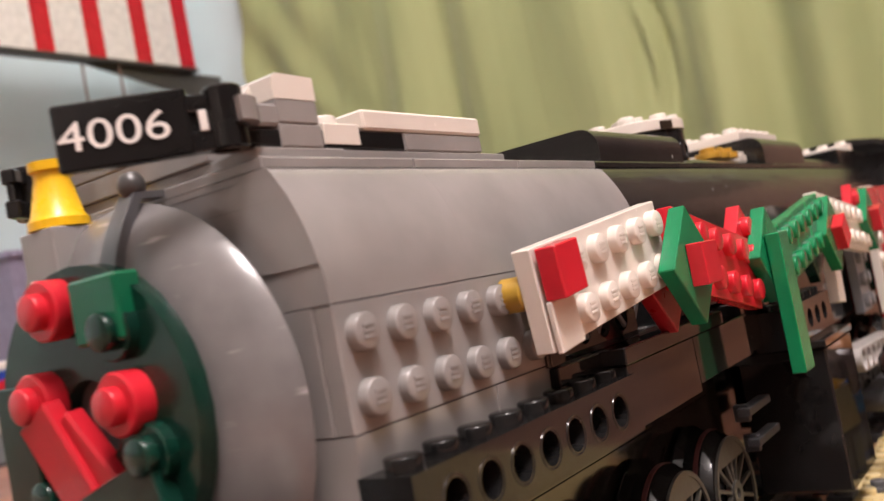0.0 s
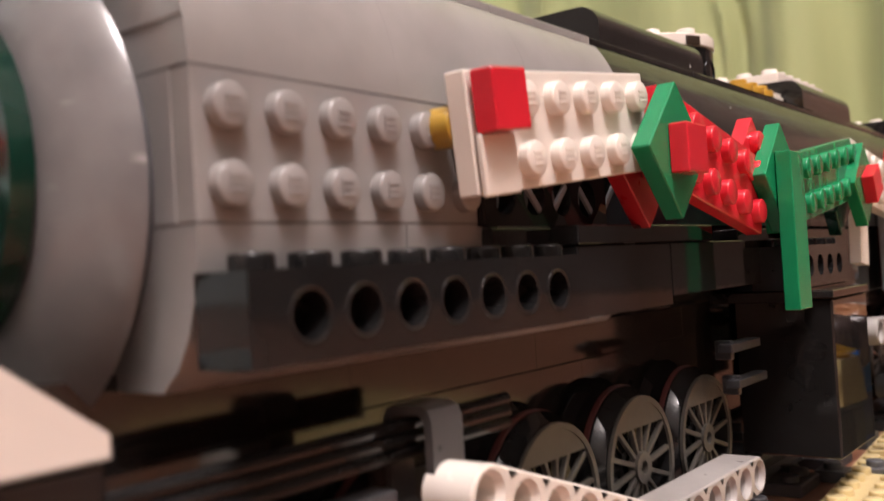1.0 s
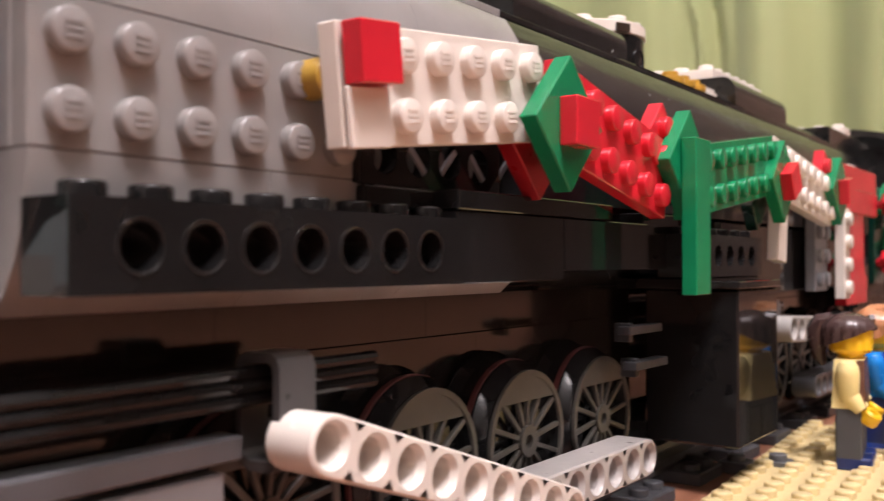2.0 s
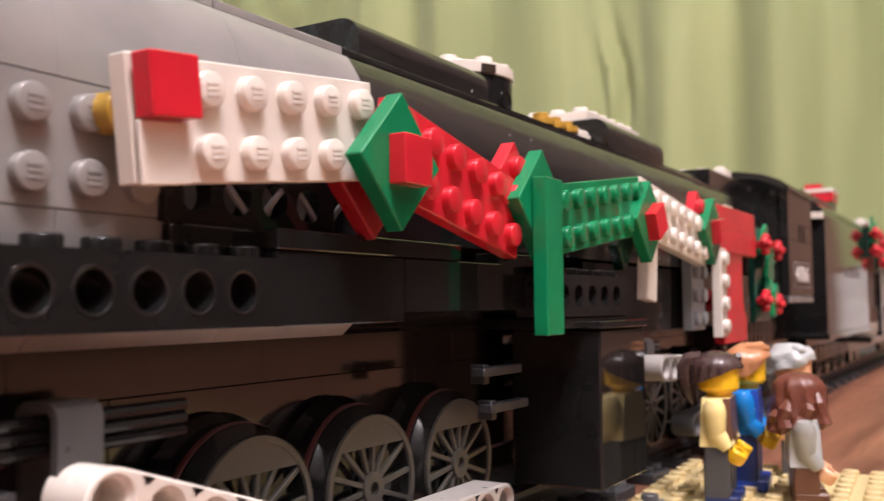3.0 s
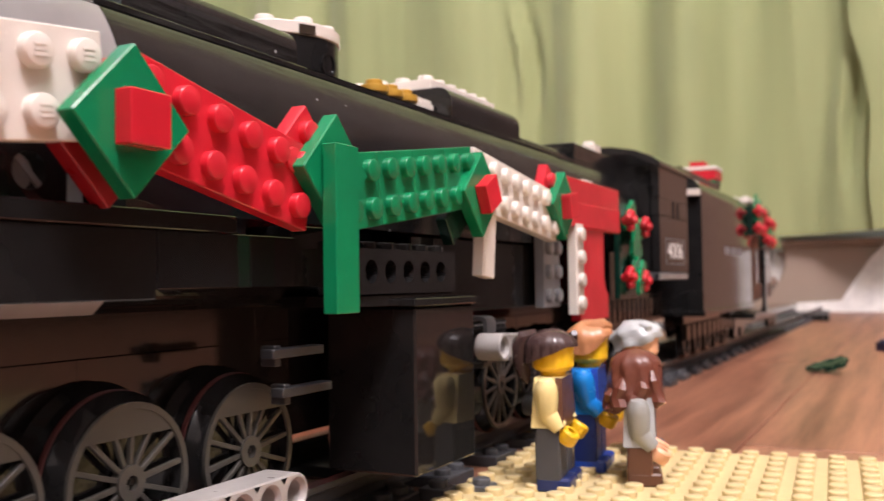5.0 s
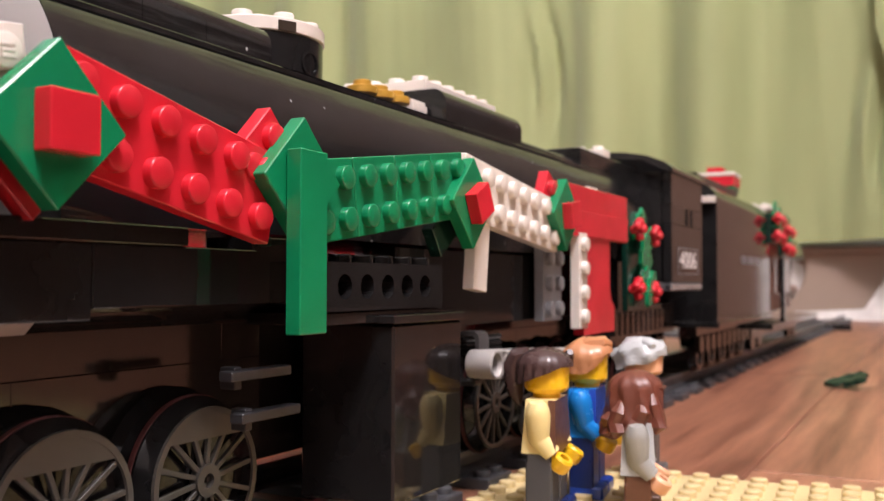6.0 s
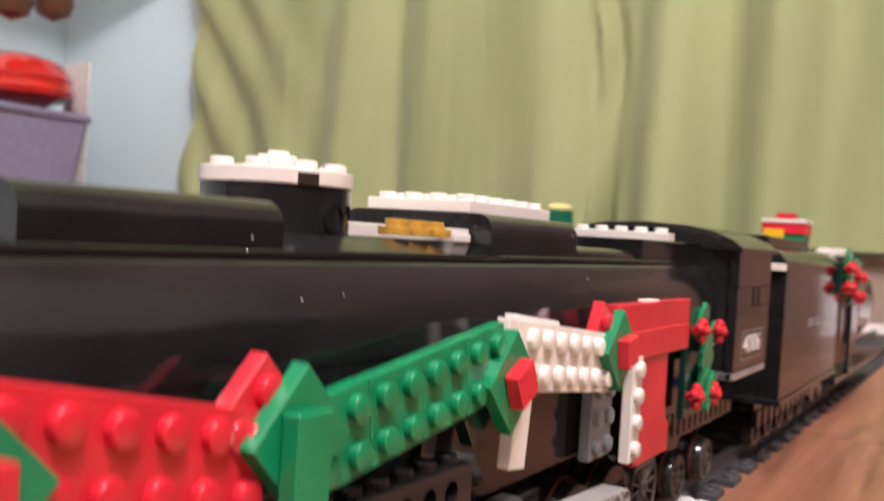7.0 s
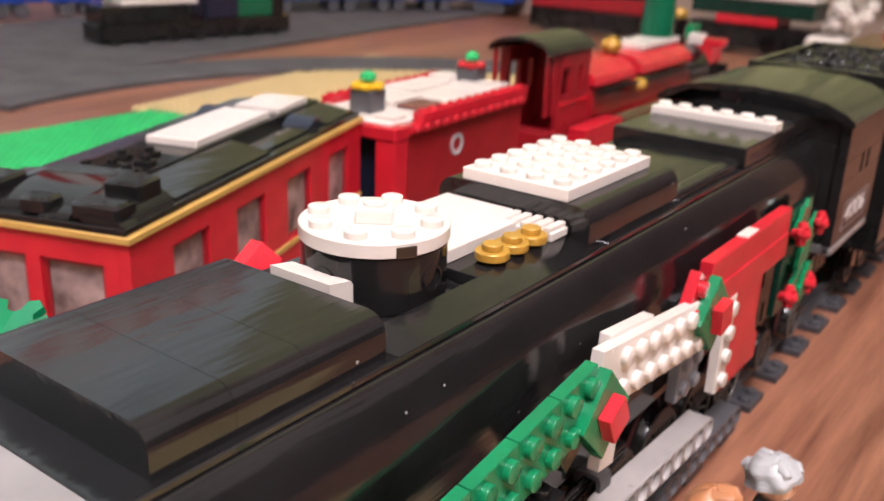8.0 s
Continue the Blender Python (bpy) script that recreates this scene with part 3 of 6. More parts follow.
# each end of the board: a black hinge pin with two arms, held by a grey clip on a snow-topped bracket
bm = bmesh.new()
box(bm, XC - 2.36, XC + 2.36, -0.28, 1.42, 2.365, 2.52, 0.02)
part("board_base", bm, GREY, loco)
for sgn in (1, -1):
    mir = I4 if sgn > 0 else at(2 * XC, 0, 0) @ Matrix.Diagonal((-1, 1, 1, 1))
    bm = bmesh.new()
    cylinder(bm, 0.25, 0.8, mir @ at(-1.16, -0.55, 2.5), 22, 0.03)
    hinge = part("hinge_pin", bm, BLACK, loco)
    for z0, z1 in ((3.0, 3.22), (2.5, 2.76)):
        bm = bmesh.new()
        box(bm, -0.12, 0.62, -0.09, 0.13, z0, z1, 0.03, mir @ at(-1.4, -0.98, 0) @ turn(56, "Z"))
        part("hinge_arm", bm, BLACK, hinge)
    bm = bmesh.new()
    box(bm, -1.38, -1.02, -0.45, 0.24, 2.53, 2.76, 0.03, mir)
    part("hinge_arm", bm, BLACK, hinge)
    bm = bmesh.new()
    box(bm, -0.12, 0.6, -0.02, 0.06, 2.75, 3.01, 0.01, mir @ at(-1.4, -0.98, 0) @ turn(56, "Z"))
    part("hinge_web", bm, BLACK, hinge)
    bm = bmesh.new()
    box(bm, -0.05, 0.05, -0.03, 0.03, -0.13, 0.13, 0.01, mir @ at(-1.22, -0.86, 2.88) @ turn(40, "Z"))
    part("mark", bm, PAPER, hinge)
    # grey clip curling round the pin
    bm = bmesh.new()
    outer = [(0.41 * math.cos(radians(q)), 0.41 * math.sin(radians(q))) for q in range(-125, 16, 20)]
    inner = [(0.28 * math.cos(radians(q)), 0.28 * math.sin(radians(q))) for q in range(15, -126, -20)]
    prism(bm, outer + inner, 0, 0.3, mir @ at(-1.16, -0.55, 2.8) @ turn(90, "X") @ Matrix.Diagonal((1, -1, 1, 1)) @ turn(180, "Z") @ Matrix.Diagonal((-1, 1, 1, 1)))
    box(bm, -1.4, -1.0, -0.24, 0.24, 2.8, 3.1, 0.04, mir)
    clip = part("clip", bm, GREY, loco)
    for z0, z1, y1 in ((2.525, 2.84, 1.02), (2.85, 3.17, 1.0)):
        bm = bmesh.new()
        box(bm, -1.8, -1.0, 0.2, y1, z0, z1, 0.02, mir)
        part("bracket", bm, GREY, loco)
    bm = bmesh.new()
    prism(bm, [(0.2, 3.175), (1.0, 3.175), (1.0, 3.5), (0.3, 3.52), (0.2, 3.46)], 1.0, 1.8, mir @ turn(90, "Z"))
    prism(bm, [(-0.1, 3.2), (0.22, 3.18), (0.3, 3.52)], 1.4, 1.8, mir @ turn(90, "Z"))
    part("snow_slope", bm, WHITE, loco, "white sloped brick as snow")
# stacked plates of the smokebox front above the door, flush with the slopes, and a slope under the board
for z0, z1 in ((0.9, 1.77), (1.785, 2.09), (2.105, 2.19)):
    bm = bmesh.new()
    arc = [(0.3 + math.sqrt(2.9 ** 2 - (z - 0.4) ** 2), z) for z in (z0 + (z1 - z0) * k / 6 for k in range(7))]
    prism(bm, [(XC + x, z) for x, z in arc] + [(XC - x, z) for x, z in reversed(arc)], -0.42, -0.399)
    part("front_plate", bm, GREY, loco)
for z0, z1 in ((1.77, 1.785), (2.09, 2.105)):
    for sgn in (1, -1):
        x0, x1 = sorted((XC + sgn * 2.0, XC + sgn * (0.29 + math.sqrt(2.9 ** 2 - (z1 - 0.4) ** 2))))
        bm = bmesh.new()
        box(bm, x0, x1, -0.417, -0.399, z0, z1, 0)
        part("plate_joint", bm, GREY, loco)
for x0, x1, z0, z1 in ((XC - 1.9, XC + 1.5, 2.525, 2.83), (XC - 1.9, XC + 1.5, 2.84, 3.05)):
    bm = bmesh.new()
    box(bm, x0, x1, -0.33, 0.6, z0, z1, 0.02)
    part("front_block", bm, GREY, loco)
# round knob over the top of the door; the dark strip below imitates a reflection
bm = bmesh.new()
lathe(bm, [(0, -0.2), (0.12, -0.17), (0.18, -0.08), (0.19, 0.0), (0.17, 0.1), (0.1, 0.18), (0, 0.2)], at(-2.86, -0.8, 2.43), 18)
knob = part("door_knob", bm, STEEL, loco, "round grey knob over the door")
bm = bmesh.new()
prism(bm, [(-0.42, 2.24), (-0.78, 2.24), (-1.0, 1.85), (-1.2, 1.45), (-1.3, 0.95), (-1.34, 0.7), (-1.46, 0.7), (-1.44, 1.0), (-1.35, 1.5), (-1.16, 1.92), (-0.9, 2.32), (-0.42, 2.34)][::-1], 2.7, 3.04, turn(90, "Z"))
part("reflection_band", bm, DGREY, knob)
bm = bmesh.new()
lathe(bm, [(0, 0), (0.42, 0), (0.42, 0.12), (0.36, 0.2), (0.25, 0.7), (0.25, 0.8), (0.3, 0.82), (0.3, 0.95), (0, 0.95)], at(-4.35, -0.95, 2.15), 18)
part("bell", bm, YELLOW, loco, "yellow bell-shaped cone")
bm = bmesh.new()
lego(bm, 1, 1, 0.96, at(-4.35, -0.95, 1.18))
part("bell_stand", bm, GREY, loco)

# snow-topped chimney housing on the grey part
bm = bmesh.new()
box(bm, XC - 2.3, XC + 2.3, 1.44, 5.9, 2.365, 2.52, 0.02)
part("housing_base", bm, GREY, loco)
bm = bmesh.new()
box(bm, XC - 2.3, XC + 2.3, 1.1, 2.95, 2.525, 2.82, 0.03)
part("chimney_housing", bm, BLACK, loco)
bm = bmesh.new()
box(bm, XC - 2.3, XC + 2.3, 2.96, 5.2, 2.525, 2.82, 0.03)
part("chimney_housing", bm, GREY, loco)
studded("snow_plate", 5, 1, at(XC + 0.32, 1.5, 2.58), WHITE, loco, "white studded plate as snow")
bm = bmesh.new()
box(bm, XC - 2.32, XC + 2.32, 2.0, 5.22, 2.825, 3.14, 0.04)
part("snow_tile", bm, WHITE, loco)

# black boiler in lengths: round shoulders over upright side bricks
y = 9.24
while y < 40.5:
    y1 = min(y + 4.8, 41.2)
    bm = bmesh.new()
    prism(bm, ring((0.4, 3)), y + 0.0015, y1 - 0.0015)
    part("boiler_section", bm, SHELL, loco)
    bm = bmesh.new()
    prism(bm, [(XC - 3.18, -1.2), (XC + 3.18, -1.2), (XC + 3.18, 0.385), (XC - 3.18, 0.385)], y + 0.002, y1 - 0.002)
    part("boiler_side", bm, SHELL, loco)
    bm = bmesh.new()
    box(bm, XC - 2.5, XC + 2.5, y + 0.002, y1 - 0.002, 2.2, 2.36, 0.03)
    part("boiler_top", bm, SHELL, loco)
    y = y1
bm = bmesh.new()
prism(bm, ring((-3, -1.21), 0.25), 9.2, 41.0)
part("boiler_belly", bm, BLACK, loco)

# rounded cover on the boiler behind the grey part
COVER = [(-2.3, 2.05), (2.3, 2.05), (2.3, 2.7)] + [(1.86 + 0.44 * math.cos(radians(q)), 2.76 + 0.44 * math.sin(radians(q))) for q in range(0, 91, 15)]
COVER += [(-x, z) for x, z in reversed(COVER[2:])]
for y0, y1 in ((10.0, 11.6), (11.6, 13.2), (13.2, 15.15)):
    bm = bmesh.new()
    prism(bm, [(XC + x, z) for x, z in COVER], y0 + 0.004, y1 - 0.004)
    part("roof_cover", bm, SHELL, loco)
bm = bmesh.new()
prism(bm, [(0, 2.3), (0.78, 2.3), (0.78, 2.9), (0.62, 3.14), (0, 3.24)], 0, 1.6, at(-2.7, 15.4, 0) @ turn(90, "Z"))
part("snow_slope", bm, WHITE, loco, "white sloped brick as snow")

# sand dome: round brick and snowy round plate
DOME_Y = 17.5
bm = bmesh.new()
cylinder(bm, 1.56, 1.24, at(XC, DOME_Y, 2.36), 40, 0.03)
dome = part("sand_dome", bm, BLACK, loco)
for k in range(4):
    # round sockets in the sides of the dome
    m = at(XC, DOME_Y, 2.98) @ turn(90 * k, "Z") @ SIDE @ at(0, 0, 1.5)
    bm = bmesh.new()
    lathe(bm, [(0.31, 0.0), (0.31, 0.075), (0.25, 0.075), (0.24, -0.2), (0, -0.2)], m, 18)
    part("socket", bm, BLACK, dome)
bm = bmesh.new()
cylinder(bm, 1.6, 0.32, at(XC, DOME_Y, 3.6), 48, 0.025)
disc = part("snow_disc", bm, WHITE, loco, "white round studded plate as snow")
spots = [(1.24 * math.cos(radians(45 * k + 22.5)), 1.24 * math.sin(radians(45 * k + 22.5))) for k in range(8)]
for dx, dy in spots:
    bm = bmesh.new()
    stud(bm, at(XC + dx, DOME_Y + dy, 3.92), 18)
    part("stud", bm, WHITE, disc)
bm = bmesh.new()
lego(bm, 1, 1, 0.3, at(XC, DOME_Y, 3.92) @ turn(38, "Z"), studs=False)
stud(bm, at(XC, DOME_Y, 4.22), 18, h=0.1)
part("dome_cap", bm, WHITE, loco)
bm = bmesh.new()
box(bm, -0.22, 0.22, -0.03, 0.03, 0, 0.24, 0.01, at(XC + 1.43, DOME_Y - 0.71, 3.6) @ turn(63, "Z"))
part("dome_notch", bm, DARKNOTCH, loco)

# snow tiles on a black plate and three gold rounds behind the dome
bm = bmesh.new()
box(bm, XC - 1.85, XC + 1.7, 18.95, 22.75, 2.36, 2.63, 0.02)
part("tile_base", bm, BLACK, loco)
for x0, x1, y0, y1 in ((-1.95, -0.36, 19.0, 22.8), (-0.35, 0.75, 18.95, 22.0), (-0.35, 0.15, 22.01, 22.8)):
    bm = bmesh.new()
    box(bm, XC + x0, XC + x1, y0, y1, 2.63, 2.95, 0.02)
    part("snow_tile", bm, WHITE, loco)
bm = bmesh.new()
box(bm, XC + 0.16, XC + 1.75, 22.02, 22.8, 2.63, 2.84, 0.02)
for k in range(5):
    box(bm, XC + 0.2 + k * 0.32, XC + 0.2 + k * 0.32 + 0.2, 22.02, 22.8, 2.8, 2.96, 0.015)
part("snow_grille", bm, WHITE, loco, "white ribbed tile as snow")
# low black slopes on the shoulders beside the dome and the tiles, hipped at both ends
for sgn in (1, -1):
    for y0, y1, h0, h1 in ((15.3, 19.2, 0.5, 0.0), (19.2, 23.1, 0.0, 0.5)):
        bm = bmesh.new()
        foot = [(XC + sgn * x, y, 2.362) for x, y in ((1.71, y0), (2.49, y0), (2.49, y1), (1.71, y1))]
        crest = [(XC + sgn * 1.71, y0 + h0, 2.64), (XC + sgn * 1.71, y1 - h1, 2.64)]
        raw(bm, foot + crest, [(0, 3, 2, 1), (1, 2, 5, 4), (0, 1, 4), (2, 3, 5), (0, 4, 5, 3)])
        bmesh.ops.recalc_face_normals(bm, faces=bm.faces[:])
        part("shoulder_slope", bm, SHELL, loco)
for k in range(3):
    bm = bmesh.new()
    x = -1.96 + 0.02 * k
    cylinder(bm, 0.4, 0.2, at(x, 19.95 + 0.8 * k, 2.72), 24)
    cylinder(bm, 0.24, 0.16, at(x, 19.95 + 0.8 * k, 2.92), 18)
    part("gold_round", bm, GOLD, loco, "gold round stud")

# second cover with the large snow plate
bm = bmesh.new()
prism(bm, [(XC + x * 1.0, 2.05 + (z - 2.05) * 1.155) for x, z in COVER], 22.9, 28.25)
part("roof_cover", bm, SHELL, loco)
studded("snow_plate", 4, 6, at(XC, 25.35, 3.378), WHITE, loco, "white studded plate as snow")
bm = bmesh.new()
prism(bm, [(XC + x * 1.0, 2.05 + (z - 2.05) * 0.55) for x, z in COVER], 28.3, 33.5)
part("roof_cover", bm, SHELL, loco)
bm = bmesh.new()
box(bm, XC - 2.45, XC + 2.45, 33.6, 38.9, 2.36, 3.06, 0.04)
part("firebox_top", bm, SHELL, loco)
studded("snow_plate", 6, 1, at(XC, 37.0, 3.06), WHITE, loco)
bm = bmesh.new()
box(bm, XC - 2.3, XC + 2.3, 38.9, 41.4, 2.36, 3.1, 0.04)
part("firebox_top", bm, BLACK, loco)

# cab
CAB_Y0, CAB_Y1, CAB_X = 41.3, 47.4, 0.6
for sgn in (1, -1):
    c = XC + sgn * (CAB_X - XC)
    lo, hi = (c - 0.4, c) if sgn > 0 else (c, c + 0.4)
    bm = bmesh.new()
    box(bm, lo, hi, CAB_Y0, CAB_Y1, -2.15, 0.55, 0.03)
    box(bm, lo, hi, CAB_Y0, 43.9, 0.55, 1.35, 0.0)
    box(bm, lo, hi, 44.35, 44.85, 0.55, 1.35, 0.0)
    box(bm, lo, hi, 45.3, CAB_Y1, 0.55, 1.35, 0.0)
    box(bm, lo, hi, CAB_Y0, CAB_Y1, 1.35, 2.85, 0.03)
    part("cab_side", bm, BLACK, loco)
words("number", "4006", 0.82, side(CAB_X + 0.004, 44.45, -1.12) @ Matrix.Diagonal((1.45, 1, 1, 1)), PAPER, loco, "white number on the cab side")
for y0, y1, z0, z1 in ((42.5, 46.4, -0.54, -0.5), (42.5, 46.4, -1.74, -1.7), (42.5, 42.56, -1.7, -0.54), (46.34, 46.4, -1.7, -0.54)):
    bm = bmesh.new()
    box(bm, CAB_X, CAB_X + 0.012, y0, y1, z0, z1, 0)
    part("border_line", bm, SLATE, loco)
bm = bmesh.new()
box(bm, XC - 3.5, XC + 3.5, CAB_Y0 + 0.05, CAB_Y0 + 0.5, -2.1, 2.9, 0.02)
part("cab_front", bm, BLACK, loco)
ARCH = [(4.1, 2.82), (4.08, 3.0), (3.7, 3.3), (2.9, 3.62), (1.8, 3.82), (0.0, 3.9)]
arch = [(XC + x, z) for x, z in ARCH] + [(XC - x, z) for x, z in reversed(ARCH[:-1])]
arch += [(XC - 3.9, 2.82), (XC - 2.7, 3.42), (XC, 3.66), (XC + 2.7, 3.42), (XC + 3.9, 2.82)]
bm = bmesh.new()
prism(bm, arch, CAB_Y0 - 0.25, CAB_Y1 + 0.5)
part("cab_roof", bm, SHELL, loco)
bm = bmesh.new()
box(bm, XC - 3.9, XC + 3.9, CAB_Y0, CAB_Y1, -2.5, -2.15, 0.03)
part("cab_floor", bm, DGREY, loco)
bm = bmesh.new()
box(bm, CAB_X - 0.3, CAB_X + 0.06, CAB_Y0, CAB_Y1 - 0.4, -2.45, -2.2, 0.02)
part("step_plate", bm, GREY, loco)


def courses(y0, y1, x0, x1, z0, rows, lengths, seed, name="brick", material=LIFTED_BLACK, height=0.96):
    """Rows of bricks laid end to end along the train."""
    rng = random.Random(seed)
    for r in range(rows):
        y = y0
        while y < y1 - 0.1:
            n = min(rng.choice(lengths) * STUD, y1 - y)
            bm = bmesh.new()
            dx = rng.uniform(-0.006, 0.006)
            box(bm, x0 + dx, x1 + dx, y + 0.003, y + n - 0.003, z0 + r * height + 0.003, z0 + (r + 1) * height - 0.003, 0.01)
            part(name, bm, material, loco)
            y += n


# running board on the near side and its like on the far side
for sgn in (1, -1):
    mir = I4 if sgn > 0 else at(2 * XC, 0, 0) @ Matrix.Diagonal((-1, 1, 1, 1))
    bm = bmesh.new()
    m = mir @ side(-0.25, 2.8, -2.17)
    holed(bm, 7, 0.96, 0.8, 0.25, m)
    beam = part("running_board_beam", bm, BLACK, loco, "glossy black beam with round holes and studs")
    for k in range(8):
        bm = bmesh.new()
        stud(bm, mir @ at(0.15, k * STUD, -1.69), 20)
        part("stud", bm, BLACK, beam)
    for k in range(7):
        bm = bmesh.new()
        lathe(bm, [(0.31, 0), (0.305, 0.01), (0.29, 0.012), (0.276, 0.007), (0.263, -0.004), (0.254, -0.02), (0.25, -0.05)], mir @ side(0.55, 0.4 + k * STUD, -2.17), 28)
        part("hole_rim", bm, BLACK, beam)
    bm = bmesh.new()
    box(bm, -0.9, 0.42, 6.02, 9.3, -2.66, -1.55, 0.02, mir)
    part("running_board_panel", bm, BLACK, loco)
    bm = bmesh.new()
    box(bm, -0.9, 0.42, 9.32, 12.95, -2.5, -1.55, 0.02, mir)
    part("running_board_panel", bm, BLACK, loco)
    bm = bmesh.new()
    box(bm, -0.7, 0.46, 6.0, 11.2, -1.54, -1.24, 0.02, mir)
    part("running_board_tile", bm, BLACK, loco)
    bm = bmesh.new()
    box(bm, -0.8, 0.3, 12.97, 14.9, -2.5, -1.3, 0.02, mir)
    part("running_board_panel", bm, BLACK, loco)
    bm = bmesh.new()
    holed(bm, 5, 0.96, 0.8, 0.25, mir @ side(0.1, 16.6, -2.2))
    beam = part("running_board_beam", bm, BLACK, loco)
    for k in range(6):
        bm = bmesh.new()
        stud(bm, mir @ at(0.5, 14.6 + k * STUD, -1.72), 14)
        part("stud", bm, BLACK, beam)
    bm = bmesh.new()
    box(bm, -0.95, 0.85, 14.3, 18.9, -2.95, -2.7, 0.02, mir)
    part("running_board_plate", bm, BLACK, loco)
    # lattice behind the hanging plate
    bm = bmesh.new()
    holed(bm, 4, 0.9, 0.3, 0.29, mir @ side(-0.42, 6.18, -0.78), ends=0.25)
    lattice = part("lattice", bm, BLACK, loco, "black lattice panel with round openings")
    # slats grey instead of black: the glints across the openings put into their colour
    for k in range(4):
        bm = bmesh.new()
        box(bm, -0.05, 0.05, -0.45, 0.45, 0.1, 0.16, 0.01, mir @ side(-0.3, 5.78 + k * STUD, -0.78, -45 if k % 2 else 45))
        part("slat", bm, SLATE, lattice, "slanted slat, greyed for the glints in the lattice")
    bm = bmesh.new()
    box(bm, -0.5, 0.0, 4.42, 8.4, -1.56, -1.26, 0.02, mir)
    box(bm, -0.5, -0.1, 4.42, 4.75, -1.25, -0.3, 0.02, mir)
    part("lattice_sill", bm, BLACK, loco)
    # firebox side and frame behind the second engine
    bm = bmesh.new()
    box(bm, -1.1, -0.35, 19.0, 41.0, -3.3, -1.25, 0.03, mir)
    part("firebox_side", bm, BLACK, loco)
    bm = bmesh.new()
    for k in range(12):
        box(bm, -0.7, -0.45, 36.3 + k * 0.78, 36.3 + k * 0.78 + 0.5, -4.3, -3.35, 0.02, mir)
    box(bm, -1.0, -0.55, 36.0, 46.2, -4.5, -3.1, 0.02, mir)
    part("grille_frame", bm, BLACK, loco)
    studded("studded_panel", 4, 2, mir @ side(-0.15, 27.9, -1.75, 90), SLATE, loco, "slate grey studded plate")

# brick courses of the chassis behind the wheels
courses(-1.6, 15.6, -2.35, -1.68, -5.6, 3, (4, 6, 8), 5)
courses(19.6, 40.0, -2.35, -1.68, -5.6, 3, (4, 6, 8), 6)
bm = bmesh.new()
box(bm, XC - 1.3, XC + 1.25, -5.0, 46.5, -6.0, -2.92, 0.03)
part("chassis_core", bm, BLACK, loco)

# front cylinder and pilot deck
bm = bmesh.new()
box(bm, XC - 4.1, XC + 4.1, -7.5, -2.05, -6.9, -3.12, 0.05)
part("front_cylinder_block", bm, BLACK, loco)
for sgn in (1, -1):
    c = XC + sgn * 3.7
    bm = bmesh.new()
    prism(bm, [(-4.6, -3.1), (-2.03, -3.1), (-2.03, -2.92), (-3.0, -2.2), (-4.6, -2.2)], -0.42, 0.42, at(c, 0, 0) @ turn(90, "Z"))
    part("snow_slope", bm, WHITE, loco, "white sloped brick as snow")

# rear cylinders
for sgn in (1, -1):
    mir = I4 if sgn > 0 else at(2 * XC, 0, 0) @ Matrix.Diagonal((-1, 1, 1, 1))
    bm = bmesh.new()
    box(bm, -1.2, 1.15, 16.42, 19.5, -6.75, -3.0, 0.05, mir)
    part("rear_cylinder", bm, BLACK, loco, "glossy black cylinder block")
    bm = bmesh.new()
    box(bm, -1.1, 1.2, 16.35, 19.6, -2.98, -2.8, 0.02, mir)
    part("cylinder_cap", bm, BLACK, loco)
    for z, y0, y1 in ((-3.78, 12.6, 14.3), (-4.55, 12.9, 14.6)):
        bm = bmesh.new()
        box(bm, -0.15, 0.16, y0, y1, z - 0.09, z + 0.09, 0.02, mir)
        box(bm, -0.3, 0.05, y0 + 0.2, y0 + 0.4, z - 0.25, z + 0.15, 0.02, mir)
        part("guide_bar", bm, IRON, loco)
    # piston rods and crossheads, front and rear engine
    for y0 in (-1.9, 17.9):
        for k in range(3):
            bm = bmesh.new()
            cylinder(bm, 0.09, 6.6, mir @ at(-0.25, y0 + 6.8, -3.68 - 0.17 * k) @ FRONT, 10)
            part("piston_rod", bm, BLACK, loco)
        bm = bmesh.new()
        box(bm, -0.62, -0.2, y0 - 0.1, y0 + 4.3, -4.72, -4.42, 0.03, mir)
        part("slide_bar", bm, DGREY, loco)
        bm = bmesh.new()
        box(bm, -0.66, -0.3, y0 + 1.9, y0 + 4.1, -5.4, -4.85, 0.03, mir)
        part("slide_block", bm, SLATE, loco)
        # a bent band round the rods, with a second hook behind it
        bm = bmesh.new()
        y = y0 + 4.85
        band_out = [(0.33, -4.75), (0.33, -3.62), (0.28, -3.5), (0.17, -3.44), (-0.28, -3.44), (-0.4, -3.5), (-0.45, -3.62), (-0.45, -3.8)]
        band_in = [(-0.33, -3.8), (-0.33, -3.64), (-0.26, -3.56), (0.12, -3.56), (0.19, -3.6), (0.21, -3.68), (0.21, -4.75)]
        prism(bm, band_out + band_in, -0.62, 0.0, mir @ at(-0.12, y - 0.35, 0) @ turn(180, "Z") @ Matrix.Diagonal((-1, 1, 1, 1)))
        cross = part("crosshead", bm, STEEL, loco, "grey bent clip bracket")
        bm = bmesh.new()
        hook = [(-0.5, -4.0), (-0.5, -4.72), (-0.42, -4.86), (-0.28, -4.92), (0.1, -4.92), (0.2, -4.84), (0.2, -4.5), (0.1, -4.5), (0.1, -4.78), (-0.26, -4.8), (-0.36, -4.74), (-0.4, -4.66), (-0.4, -4.0)]
